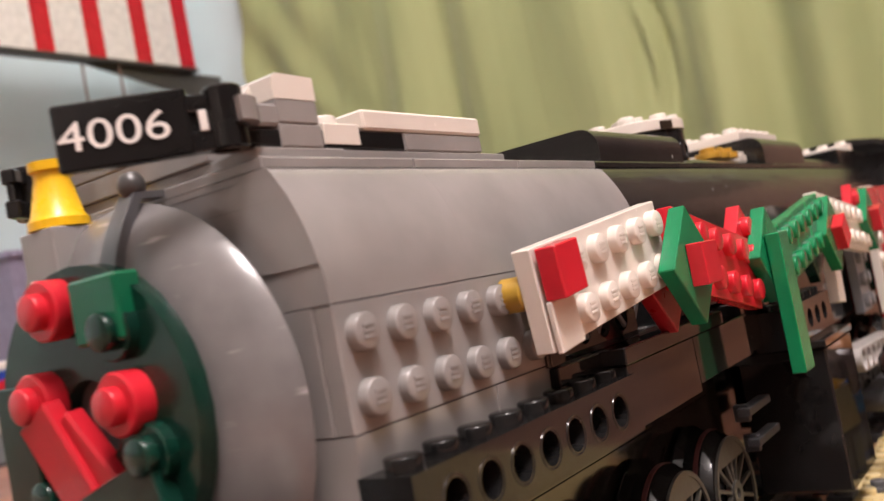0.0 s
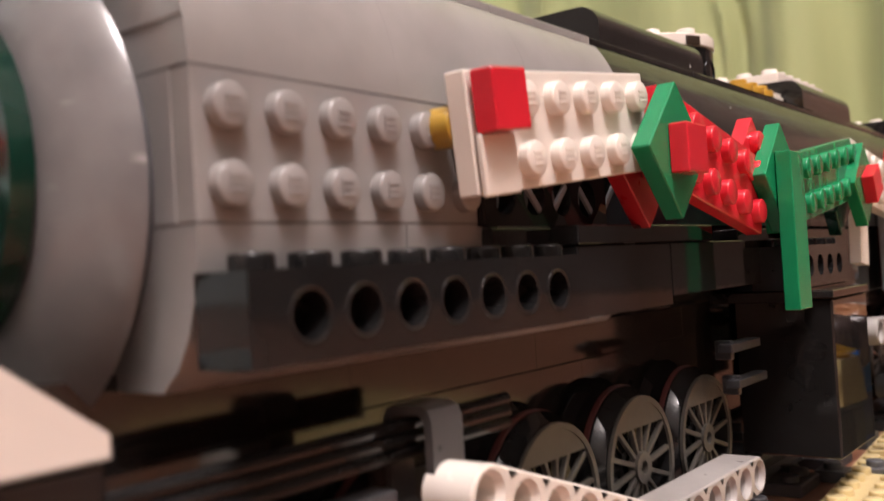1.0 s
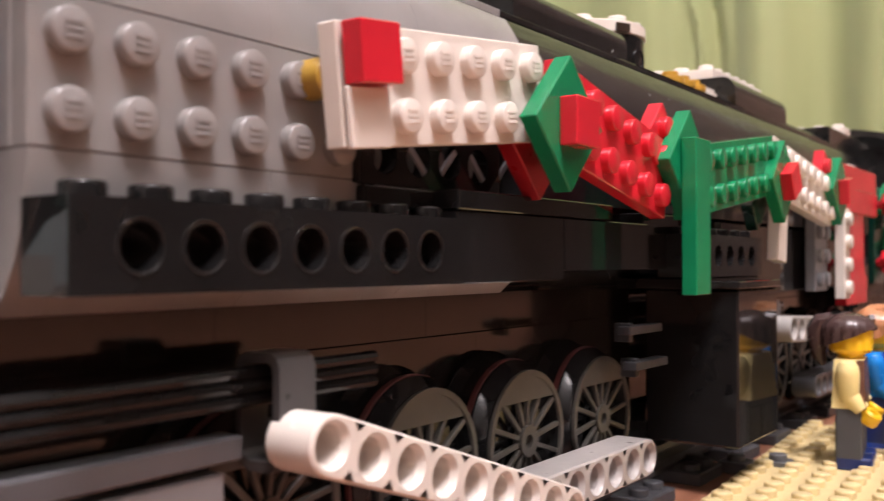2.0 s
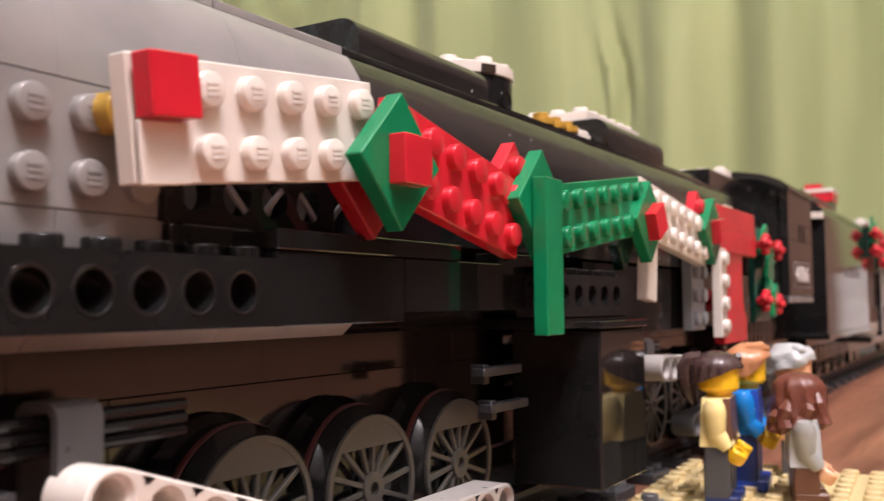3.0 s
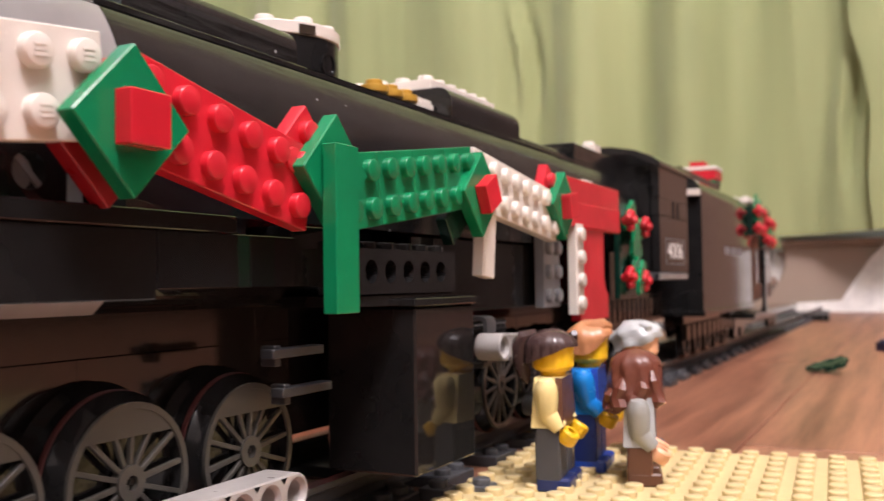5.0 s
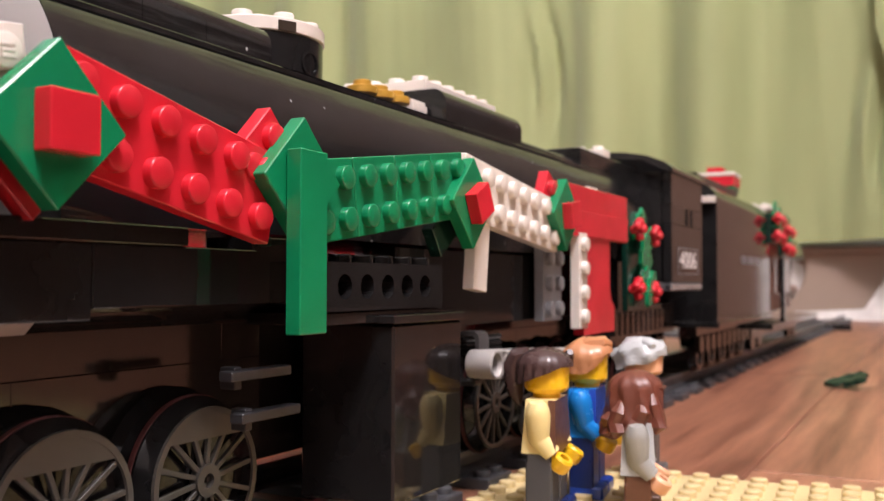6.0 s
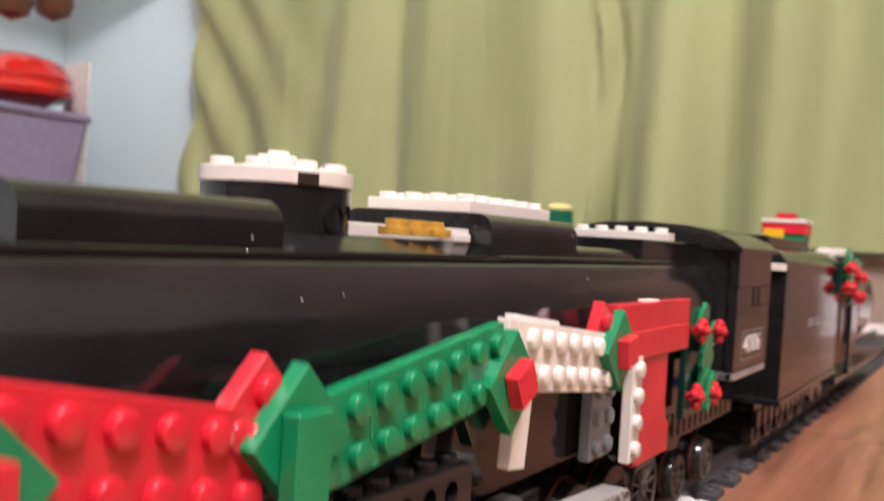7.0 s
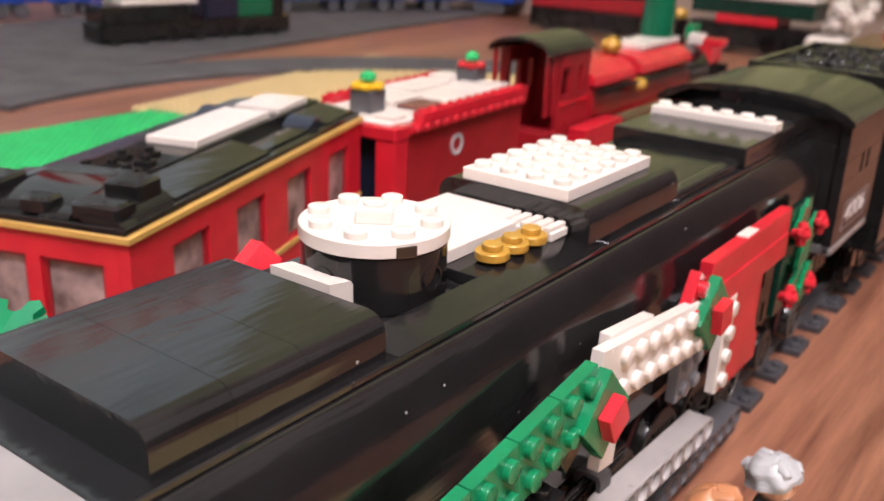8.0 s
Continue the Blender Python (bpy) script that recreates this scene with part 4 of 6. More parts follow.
        prism(bm, hook, -0.45, 0.0, mir @ at(-0.12, y - 0.3, 0) @ turn(180, "Z") @ Matrix.Diagonal((-1, 1, 1, 1)))
        part("hook", bm, STEEL, cross)


def driver(y, z, r, parent, mir, weight=90.0, spokes=14):
    """A spoked driving wheel: flange, tread with band, rim, spokes, hub, counterweight."""
    face = mir @ side(-0.86, y, z)
    bm = bmesh.new()
    t = r * 1.12
    lathe(bm, [(0.3, -0.72), (t + 0.12, -0.72), (t + 0.14, -0.66), (t + 0.03, -0.52), (t, -0.48), (t, -0.06), (r + 0.04, 0.1), (r, 0.2), (r - 0.14, 0.24), (r - 0.16, 0.05), (0.3, 0.05)], face, 44)
    wheel = part("wheel", bm, BLACK, parent, "black spoked driving wheel")
    bm = bmesh.new()
    lathe(bm, [(r - 0.13, 0.22), (r - 0.01, 0.22), (r - 0.01, 0.29), (r - 0.12, 0.29), (r - 0.13, 0.22)], face, 40)
    part("rim", bm, SPOKE, wheel)
    bm = bmesh.new()
    lathe(bm, [(t - 0.03, -0.24), (t + 0.02, -0.22), (t + 0.02, -0.12), (t - 0.03, -0.1), (t - 0.03, -0.24)], face, 44)
    part("rubber_band", bm, RUBBER, wheel)
    bm = bmesh.new()
    for k in range(spokes):
        box(bm, 0.2, r - 0.1, -0.045, 0.045, 0.16, 0.25, 0.01, face @ turn(360 / spokes * k + 8, "Z"))
    part("spokes", bm, SPOKE, wheel)
    bm = bmesh.new()
    tube(bm, 0.3, 0.13, 0.2, face @ at(0, 0, 0.1), 20)
    for k in range(4):
        box(bm, 0.05, 0.2, -0.05, 0.05, 0.12, 0.2, 0.01, face @ turn(90 * k, "Z"))
    part("hub", bm, SPOKE, wheel)
    bm = bmesh.new()
    arc = [((r - 0.11) * math.cos(radians(weight + a)), (r - 0.11) * math.sin(radians(weight + a))) for a in range(-52, 53, 8)]
    v = [(x, q, 0.14) for x, q in arc] + [(x, q, 0.27) for x, q in arc]
    k = len(arc)
    raw(bm, v, [tuple(range(k - 1, -1, -1)), tuple(range(k, 2 * k))] + [(i, (i + 1) % k, (i + 1) % k + k, i + k) for i in range(k)], face)
    part("counterweight", bm, SPOKE, wheel)


MIRROR = at(2 * XC, 0, 0) @ Matrix.Diagonal((-1, 1, 1, 1))
for k in range(4):
    for y in ((3.2, 6.7, 9.75, 12.85)[k], 25.2 + 3.1 * k):
        driver(y, -5.69, 1.34, loco, I4)
        driver(y, -5.69, 1.34, loco, MIRROR)
for y in (-4.6, 38.6, 42.6):
    for mir in (I4, MIRROR):
        driver(y, -6.1, 0.85, loco, mir, spokes=10)


def rod(name, n, y, z, degrees, x, material, mir):
    bm = bmesh.new()
    liftarm(bm, n, mir @ side(x, y, z, degrees))
    beam = part(name, bm, material, loco, "white studless beam with holes" if material is WHITE else "light grey studless beam with holes")
    for k in range(n):
        bm = bmesh.new()
        collar(bm, k, n, mir @ side(x, y, z, degrees))
        part("hole_collar", bm, material, beam)


for mir in (I4, MIRROR):
    rod("main_rod", 9, 2.85 + 3.05, -4.5 - 1.05, -19.0, 0.05, WHITE, mir)
    rod("coupling_rod", 9, 9.75, -6.42, 0.0, -0.35, PEARL, mir)
    rod("main_rod", 9, 22.2 + 3.2, -4.25 - 0.2, -3.0, 0.05, PEARL, mir)
    rod("coupling_rod", 9, 30.2, -6.5, 0.0, -0.5, DGREY, mir)

# ---------------------------------------------------------------- brick-built garland along the side
garland = thing("garland", (1.2, 15, -3), "red, white and green garland of studded plates along the locomotive", "garland")


def bead(y, z, x, red_turn=0.0, red=True):
    """A green square on its corner with a red square on it."""
    bm = bmesh.new()
    lego(bm, 2, 2, m=side(x - PLATE, y, z, 45), studs=False)
    part("green_tile", bm, GREEN, garland, "green square tile turned on its corner")
    if red:
        bm = bmesh.new()
        lego(bm, 1, 1, m=side(x, y, z, red_turn), studs=False)
        part("red_tile", bm, RED, garland)


def ribbon(name, nx, y, z, degrees, x, material, skip=(), swing=0.0, ny=2, mark=False, studs=True, label="", gap=0.01):
    m = side(x, y, z, degrees, swing)
    bm = bmesh.new()
    lego(bm, nx, ny, m=m, studs=False, gap=gap)
    plate = part(name, bm, material, garland, label)
    if studs:
        for i in range(nx):
            for j in range(ny):
                if (i, j) not in skip:
                    bm = bmesh.new()
                    stud(bm, m @ at((i + 0.5) * STUD - nx * 0.4, (j + 0.5) * STUD - ny * 0.4, PLATE), 20, mark)
                    part("stud", bm, material, plate)
    return plate


# white length with its red square
ribbon("white_plate", 6, 5.6, 0.15, 6.6, 0.36, WHITE, skip=((0, 0), (0, 1)), mark=True, swing=-1.5, label="white studded plate")
bm = bmesh.new()
lego(bm, 1, 1, 0.34, side(0.68, 3.58, 0.29, 6.6), studs=False)
part("red_tile", bm, RED, garland)
bm = bmesh.new()
lego(bm, 1, 1, 0.1, side(0.66, 3.66, -0.5, 6.6), studs=False)
part("white_tile", bm, WHITE, garland)
bead(8.02, -0.1, 1.26)
bm = bmesh.new()
cylinder(bm, 0.27, 0.4, side(-0.1, 3.42, 0.03), 18)
part("yellow_pin", bm, MUSTARD, garland, "mustard yellow round pin")
# red length
ribbon("red_plate", 6, 10.45, -0.2, -11.8, 0.6, RED, label="red studded plate")
ribbon("red_tile", 2, 8.15, -0.2, 45, 0.3, DRED, studs=False)
ribbon("red_tile", 2, 12.5, 0.12, 45, 0.5, RED, ny=1, label="red clip piece")
bead(13.22, -0.3, 1.24, red=False)
bm = bmesh.new()
lego(bm, 4, 1, m=side(1.26, 13.05, -1.42, 90), studs=False)
part("green_pendant", bm, GREEN, garland, "long green tile hanging down")
# green length
for k in range(4):
    along = (k - 1.5) * 2 * STUD
    ribbon("green_plate", 2, 16.9 + along * math.cos(radians(8.3)), -0.2 + along * math.sin(radians(8.3)), 8.3, 0.6 + 0.006 * (k % 2), GREEN, label="green studded plate", gap=0.012)
ribbon("green_tile", 2, 19.75, -0.75, 35, 0.4, DGREEN, studs=False, ny=1)
bead(20.08, -0.2, 1.2, red_turn=28)
# white length and pendant
ribbon("white_plate", 8, 23.5, -0.05, -6.6, 0.5, WHITE, skip=((0, 1),), label="white studded plate")
ribbon("white_tile", 3, 22.4, 0.6, -6.6, 0.25, WHITE, ny=1, studs=False)
ribbon("white_pendant", 3, 21.45, -1.15, 83, 0.45, WHITE, ny=1, studs=False, label="white strip hanging down")
bead(26.75, -0.05, 1.1, red_turn=10)
ribbon("red_tile", 2, 26.1, 0.4, 60, 0.4, RED, ny=1)
# upright white strip with studs to the rear
ribbon("white_strip", 4, 29.4, -2.05, 90, 0.35, WHITE, ny=1, label="upright white studded strip")
# red end piece: a wide head, a narrow stem with a waist, a foot
bm = bmesh.new()
stem = [(29.75, -3.9), (33.1, -3.9), (33.1, -3.0), (32.75, -2.75), (32.6, -2.3), (32.6, -0.6), (29.75, -0.6)]
prism(bm, [(q, z) for q, z in stem], -0.55, -0.2, turn(90, "Z"))
box(bm, 0.18, 0.6, 27.5, 34.6, -0.62, 1.12, 0.03)
box(bm, 0.5, 0.66, 28.2, 34.5, -0.58, 0.28, 0.02)
part("red_end", bm, RED, garland, "red end piece with a wide head and narrow stem")
bm = bmesh.new()
box(bm, 0.2, 0.56, 30.3, 31.3, 1.1, 1.18, 0.02)
part("white_tile", bm, WHITE, garland)

def berry(bm, x, y, z, r=0.33, slot=0):
    """A small round berry."""
    lathe(bm, [(0, -r * 0.6), (r * 0.45, -r * 0.4), (r * 0.6, 0), (r * 0.45, r * 0.4), (0, r * 0.6)], at(x, y, z), 10, slot)


def leaf(bm, m, length=1.5, width=0.75, slot=0):
    """A spiky holly leaf with thickness."""
    outline = [(0, 0.1), (0.25, 0.42), (0.36, 0.3), (0.6, 0.5), (0.7, 0.3), (0.9, 0.36), (1.0, 0)]
    pts = [(x * length, y * width) for x, y in outline] + [(x * length, -y * width) for x, y in reversed(outline[:-1])]
    n = len(pts)
    v = [(x, y, 0) for x, y in pts] + [(x, y, 0.16) for x, y in pts]
    raw(bm, v, [tuple(range(n - 1, -1, -1)), tuple(range(n, 2 * n))] + [(i, (i + 1) % n, (i + 1) % n + n, i + n) for i in range(n)], m, slot)


def holly(y, x, z, spread, seed):
    rng = random.Random(seed)
    ob = thing("holly_sprig", (x, y, z - spread), "green toy holly leaves with red berries fixed to the side", "holly", group="holly on the train")
    for k in range(6):
        bm = bmesh.new()
        zz = z + spread * (0.45 - k * 0.27)
        leaf(bm, side(x - 0.1 + 0.12 * (k % 3), y - 0.7 + 0.9 * (k % 2), zz, 60 + rng.uniform(-35, 35)), 1.7, 0.9)
        part("leaf", bm, GREEN, ob)
    bm = bmesh.new()
    box(bm, x - 0.35, x - 0.12, y - 1.4, y + 1.4, z - spread, z + spread, 0.03)
    part("backing", bm, DGREEN, ob)
    for dy, dz in ((-1.15, 0.6), (1.2, 0.52), (-1.35, -0.56), (1.0, -0.64)):
        bm = bmesh.new()
        berry(bm, x + 0.1, y + dy, z + dz * spread)
        cluster = part("berry", bm, RED, ob)
        for ex, ey, ez in ((0.25, 0.2, 0.1), (0.2, -0.22, 0.12), (0.2, 0.05, 0.3), (0.2, 0.05, -0.26), (0.34, 0, 0.02)):
            bm = bmesh.new()
            berry(bm, x + 0.1 + ex, y + dy + ey, z + dz * spread + ez)
            part("berry", bm, RED, cluster)


holly(36.7, 0.5, -1.25, 2.0, 4)

# ---------------------------------------------------------------- wreath on the smokebox door
wreath = thing("wreath", (XC, -1.4, -2.2), "dark green brick wreath with round red berries and bow tails", "wreath")
bm = bmesh.new()
tube(bm, 2.0, 0.55, 0.26, at(XC, -1.36, -0.5) @ FRONT, 32)
part("ring", bm, DGREEN, wreath)
REDS = ((-3.65, 1.0), (-4.19, -0.15), (-2.43, -0.3))
for k in range(10):
    a = radians(36 * k + 12)
    px, pz = XC + 1.32 * math.cos(a), -0.4 + 1.32 * math.sin(a)
    if min(math.hypot(px - rx, pz - rz) for rx, rz in REDS) < 0.62:
        continue
    bm = bmesh.new()
    m = at(px, -1.6, pz) @ FRONT
    if k % 3 == 2:
        lego(bm, 1, 2, 0.3, m @ turn(36 * k, "Z"), studs=False)
    else:
        cylinder(bm, 0.38, 0.2, m, 16)
        stud(bm, m @ at(0, 0, 0.2))
    part("leaf_stud", bm, DGREEN, wreath)
bm = bmesh.new()
box(bm, -3.1, -2.15, -1.85, -1.45, 0.45, 1.27, 0.04)
part("leaf_brick", bm, FOREST, wreath)
for x, z in REDS:
    bm = bmesh.new()
    cylinder(bm, 0.4, 0.34, at(x, -1.58, z) @ FRONT, 24, 0.03)
    stud(bm, at(x, -1.92, z) @ FRONT, 20)
    part("berry", bm, RED, wreath)
for dx, dz, deg, n in ((-4.05, -0.35, 27, 1.7), (-3.75, -0.55, 36, 1.2)):
    bm = bmesh.new()
    box(bm, -0.36, 0.36, -n, 0.1, 0, 0.3, 0.04, at(dx, -1.72 + 0.12 * (n < 1.5), dz) @ FRONT @ turn(deg, "Z") @ turn(6, "X"))
    part("bow_tail", bm, RED, wreath)

# ---------------------------------------------------------------- tender
TY0, TY1, TX = 49.4, 66.5, 0.92
tender = thing("tender", (XC, 60, -UP + 0.95), "long black toy brick tender with coal and a snowy edge", "tender")
half = TX - XC
shape = [(XC - half, -4.2), (XC + half, -4.2), (XC + half, 2.2), (XC + half - 0.1, 2.6), (XC + half - 0.4, 2.95), (XC + half - 0.9, 3.15), (XC - half + 0.9, 3.15), (XC - half + 0.4, 2.95), (XC - half + 0.1, 2.6), (XC - half, 2.2)]
bm = bmesh.new()
prism(bm, shape, TY0, TY1)
part("tank", bm, BLACK, tender)
bm = bmesh.new()
box(bm, XC - half - 0.1, XC + half + 0.1, TY0 - 0.1, TY1 + 0.1, -4.5, -4.2, 0.03)
part("sole_plate", bm, BLACK, tender)
bm = bmesh.new()
box(bm, TX - 0.95, TX - 0.02, TY0 - 0.35, TY0 - 0.01, 2.05, 2.4, 0.02)
part("snow_tile", bm, WHITE, tender)
rng = random.Random(31)
bm = bmesh.new()
for k in range(240):
    x, y = rng.uniform(XC - 2.6, XC + 2.6), rng.uniform(TY0 + 0.6, TY0 + 11)
    r = rng.uniform(0.2, 0.42)
    lathe(bm, [(0, -r), (r * 0.9, -r * 0.5), (r, 0.1), (r * 0.6, r * 0.8), (0, r)], at(x, y, 3.2 + 0.25 * rng.random()) @ turn(rng.uniform(0, 180), "X"), 6)
tagged(part("coal", bm, BLACK, tender), "black lumps of toy coal", kind="stuff")
bm = bmesh.new()
for y in (TY0 + 0.2, TY0 + 11.2):
    box(bm, XC - 3.2, XC + 3.2, y, y + 0.4, 3.15, 3.75, 0.03)
for x in (XC - 3.2, XC + 2.9):
    box(bm, x, x + 0.3, TY0 + 0.3, TY0 + 11.4, 3.15, 3.7, 0.03)
part("coal_rim", bm, BLACK, tender)
for y0 in (56.2, 58.4, 60.6):
    bm = bmesh.new()
    box(bm, TX, TX + 0.012, y0, y0 + 1.8, -1.0, -0.55, 0)
    part("lettering_bar", bm, SLATE, tender, "grey lettering as plain bars")
for mir in (I4, MIRROR):
    for k in range(5):
        bm = bmesh.new()
        m = mir @ side(-0.7, TY0 + 2.0 + 3.0 * k, -6.1)
        lathe(bm, [(0, -0.2), (0.95, -0.2), (0.95, 0), (0.85, 0.05), (0.85, 0.25), (0.6, 0.25), (0.5, 0.1), (0, 0.15)], m, 20)
        part("wheel", bm, BLACK, tender)
    for k in range(10):
        bm = bmesh.new()
        box(bm, -0.6, -0.2, TY0 + 1.0 + 1.5 * k, TY0 + 1.9 + 1.5 * k, -5.9, -5.0, 0.04, mir)
        part("axle_guard", bm, BLACK, tender)
    bm = bmesh.new()
    box(bm, -0.9, -0.3, TY0 + 0.6, TY1 - 0.6, -5.0, -4.5, 0.03, mir)
    part("side_frame", bm, BLACK, tender)

# present on the tender
gift = thing("present", (-1.7, 62, 3.75), "toy brick present in red, white and green with a yellow tile", "present")
for nm, mt, b in (("base", GREEN, (-3.1, -0.2, 61, 63.4, 3.72, 4.2)), ("box", RED, (-3.2, -0.1, 60.9, 63.5, 4.2, 5.0)), ("lid", WHITE, (-3.25, -0.05, 60.85, 63.55, 5.0, 5.3)), ("bow", RED, (-2.3, -1.1, 61.4, 63, 5.3, 5.75)), ("tag", YELLOW, (-3.0, -1.6, 60.6, 60.88, 3.9, 4.5))):
    bm = bmesh.new()
    box(bm, *b, 0.03, at(-1.7, 62.2, 3.72) @ Matrix.Scale(0.82, 4) @ at(1.7, -62.2, -3.72))
    part(nm, bm, mt, gift)
holly(67.6, 1.2, 1.6, 1.05, 9)
holly(72.4, 1.2, 0.95, 1.15, 11)

# clear-ended car behind the tender
car = thing("observation_car", (XC, 77, -UP + 0.95), "dark toy passenger car with a clear rounded end", "railway car")
bm = bmesh.new()
prism(bm, [(XC + (x - XC) * 0.98, z * 0.95) for x, z in shape], 67.6, 77.0)
part("body", bm, BROWN, car)
bm = bmesh.new()
box(bm, XC + half - 0.1, XC + half + 0.02, 68.5, 76.5, -2.9, -0.4, 0.02)
part("window", bm, CLEAR, car)
bm = bmesh.new()
lathe(bm, [(half * 0.98, 0), (half * 0.98, 9.0), (half * 0.93, 12.5), (half * 0.78, 15.2), (half * 0.5, 17.0), (0, 17.6), (0, 17.4), (half * 0.46, 16.8), (half * 0.74, 15.0), (half * 0.89, 12.4), (half * 0.94, 9.0), (half * 0.94, 0), (half * 0.98, 0)], at(XC, 77.0, -0.8) @ turn(-90, "X"), 28)
part("clear_end", bm, CLEAR, car, "clear rounded end cap")
bm = bmesh.new()
lathe(bm, [(half, -0.2), (half * 1.02, -0.2), (half * 1.02, 0.3), (half, 0.3), (half, -0.2)], at(XC, 77.0, -0.8) @ turn(-90, "X"), 28)
part("end_frame", bm, BLACK, car)
bm = bmesh.new()
box(bm, XC - half, XC + half, 67.6, 95.0, -5.4, -5.0, 0.03)
box(bm, XC - 2.6, XC + 2.6, 69.0, 93.0, -6.2, -5.4, 0.03)
part("underframe", bm, BLACK, car)
bm = bmesh.new()
lego(bm, 6, 2, m=at(-0.1, 70.5, 3.0) @ turn(90, "Z"), seg=10)
part("snow_plate", bm, WHITE, car)
bm = bmesh.new()
box(bm, 0.93, 1.2, 71.2, 71.8, -4.99, -0.3, 0.06)
box(bm, 0.85, 1.3, 70.9, 72.1, -5.0, -4.7, 0.05)
part("post", bm, BLACK, car)
for mir in (I4, MIRROR):
    for y in (70.0, 73.0, 88.5, 91.5):
        bm = bmesh.new()
        cylinder(bm, 0.9, 0.4, mir @ side(-1.2, y, -6.15), 18)
        part("wheel", bm, BLACK, car)


# ---------------------------------------------------------------- track
def straight_track(name, length, m, label, group, first=-25.0, pitch=3.2, detail=True):
    """Two rails on sleepers, along local y, standing on the floor."""
    ob = thing(name, (m.translation.x, m.translation.y, -UP), label, "track", group=group)
    for sgn in (-1, 1):
        bm = bmesh.new()
        x = sgn * 2.0
        prism(bm, [(x - 0.28, 0.28), (x + 0.28, 0.28), (x + 0.28, 0.4), (x + 0.1, 0.5), (x + 0.12, 0.75), (x + 0.18, 0.8), (x + 0.18, 0.95), (x - 0.18, 0.95), (x - 0.18, 0.8), (x - 0.12, 0.75), (x - 0.1, 0.5), (x - 0.28, 0.4)], first, first + length, m)
        part("rail", bm, RAIL, ob)
    shared = None
    for k in range(int(length / pitch)):
        y = first + pitch * (k + 0.5)
        if shared is None:
            bm = bmesh.new()
            box(bm, -3.2, 3.2, -0.8, 0.8, 0, 0.32, 0.03)
            for sx in (-2.8, 2.8):
                for sy in (-0.4, 0.4):
                    stud(bm, at(sx, sy, 0.32), 12)
            shared = finish(bm, "sleeper", SLEEPER, Vector((0, 0, UP / 100)))
            smooth(shared)
        s = new("sleeper", shared)
        s.parent = ob
        p = m @ Vector((0, y, 0))
        s.matrix_basis = Matrix.Translation(Vector((p.x / 100, p.y / 100, (p.z + UP) / 100)) - ob.location) @ m.to_3x3().to_4x4()
    return ob


straight_track("railway_track", 176, at(XC, 0, -UP), "dark grey toy railway track on the floor", "tracks")

# ---------------------------------------------------------------- platform plate with small figures
BP = at(4.6, 20.6, -UP) @ turn(4, "Z")
baseplate = thing("baseplate", (4, 20, -UP), "tan studded toy baseplate lying on the floor beside the track", "baseplate")
bm = bmesh.new()
box(bm, -4.4, 21.2, -5.6, 7.2, 0, 0.18, 0.02, BP)
part("sheet", bm, TAN, baseplate)
bm = bmesh.new()
stud(bm, I4, 14)
knob = finish(bm, "stud", TAN, Vector((0, 0, UP / 100)))
smooth(knob)
rest = bmesh.new()
for i in range(32):
    for j in range(16):
        m = BP @ at(-4.4 + (i + 0.5) * STUD, -5.6 + (j + 0.5) * STUD, 0.18)
        if i < 18:
            ob = new("stud", knob)
            ob.parent = baseplate
            p = m.translation
            ob.matrix_basis = Matrix.Translation(Vector((p.x / 100, p.y / 100, (p.z + UP) / 100)) - baseplate.location)
        else:
            stud(rest, m, 10)
tagged(part("studs", rest, TAN, baseplate), kind="stuff")
bm = bmesh.new()
for k in range(3):
    box(bm, -1.2 + 0.9 * k, -0.45 + 0.9 * k, -0.4, 0.4, 0, 0.3, 0.02, at(-0.1, 19.0 + 0.7 * k, -UP + 0.0))
    stud(bm, at(-0.1 - 0.82 + 0.9 * k, 19.0 + 0.7 * k, -UP + 0.3), 12)
single("loose_bricks", bm, DGREY, (0.6, 19.9, -UP), "a few dark grey loose studded bricks beside the track", "bricks")


def strand_tube(bm, path, radii, m, slot=0, seg=22, ridges=7, depth=0.16):
    """A tapering lock of hair with grooves along it."""
    verts, faces = [], []
    for i, p in enumerate(path):
        a, b = Vector(path[max(0, i - 1)]), Vector(path[min(len(path) - 1, i + 1)])
        ahead = (b - a).normalized()
        across = (Vector((1, 0, 0)) - ahead * ahead.x).normalized()
        over = ahead.cross(across)
        for k in range(seg):
            th = 2 * math.pi * k / seg
            r = radii[i] * (1 - depth * abs(math.sin(ridges * th / 2 + 0.6 * i)))
            verts.append(Vector(p) + across * (r * math.cos(th)) + over * (r * math.sin(th)))
    for i in range(len(path) - 1):
        for k in range(seg):
            q = (k + 1) % seg
            faces.append((i * seg + k, i * seg + q, (i + 1) * seg + q, (i + 1) * seg + k))
    faces += [tuple(reversed(range(seg))), tuple(range((len(path) - 1) * seg, len(path) * seg))]
    raw(bm, verts, faces, m, slot)


def hair_edge(kind, front, back):
    """Height of the hair's lower edge over the neck, for a direction (front and back run 0 to 1)."""
    if kind == "pony":
        return 0.5 + 0.3 * front ** 1.2 - 0.26 * back
    if kind == "quiff":
        return 0.34 + 0.5 * front ** 1.3 - 0.1 * back
    if kind == "bun":
        return 0.46 + 0.3 * front ** 2 - 0.2 * back
    return 0.74 if front > 0.8 else -0.22 - 0.16 * back


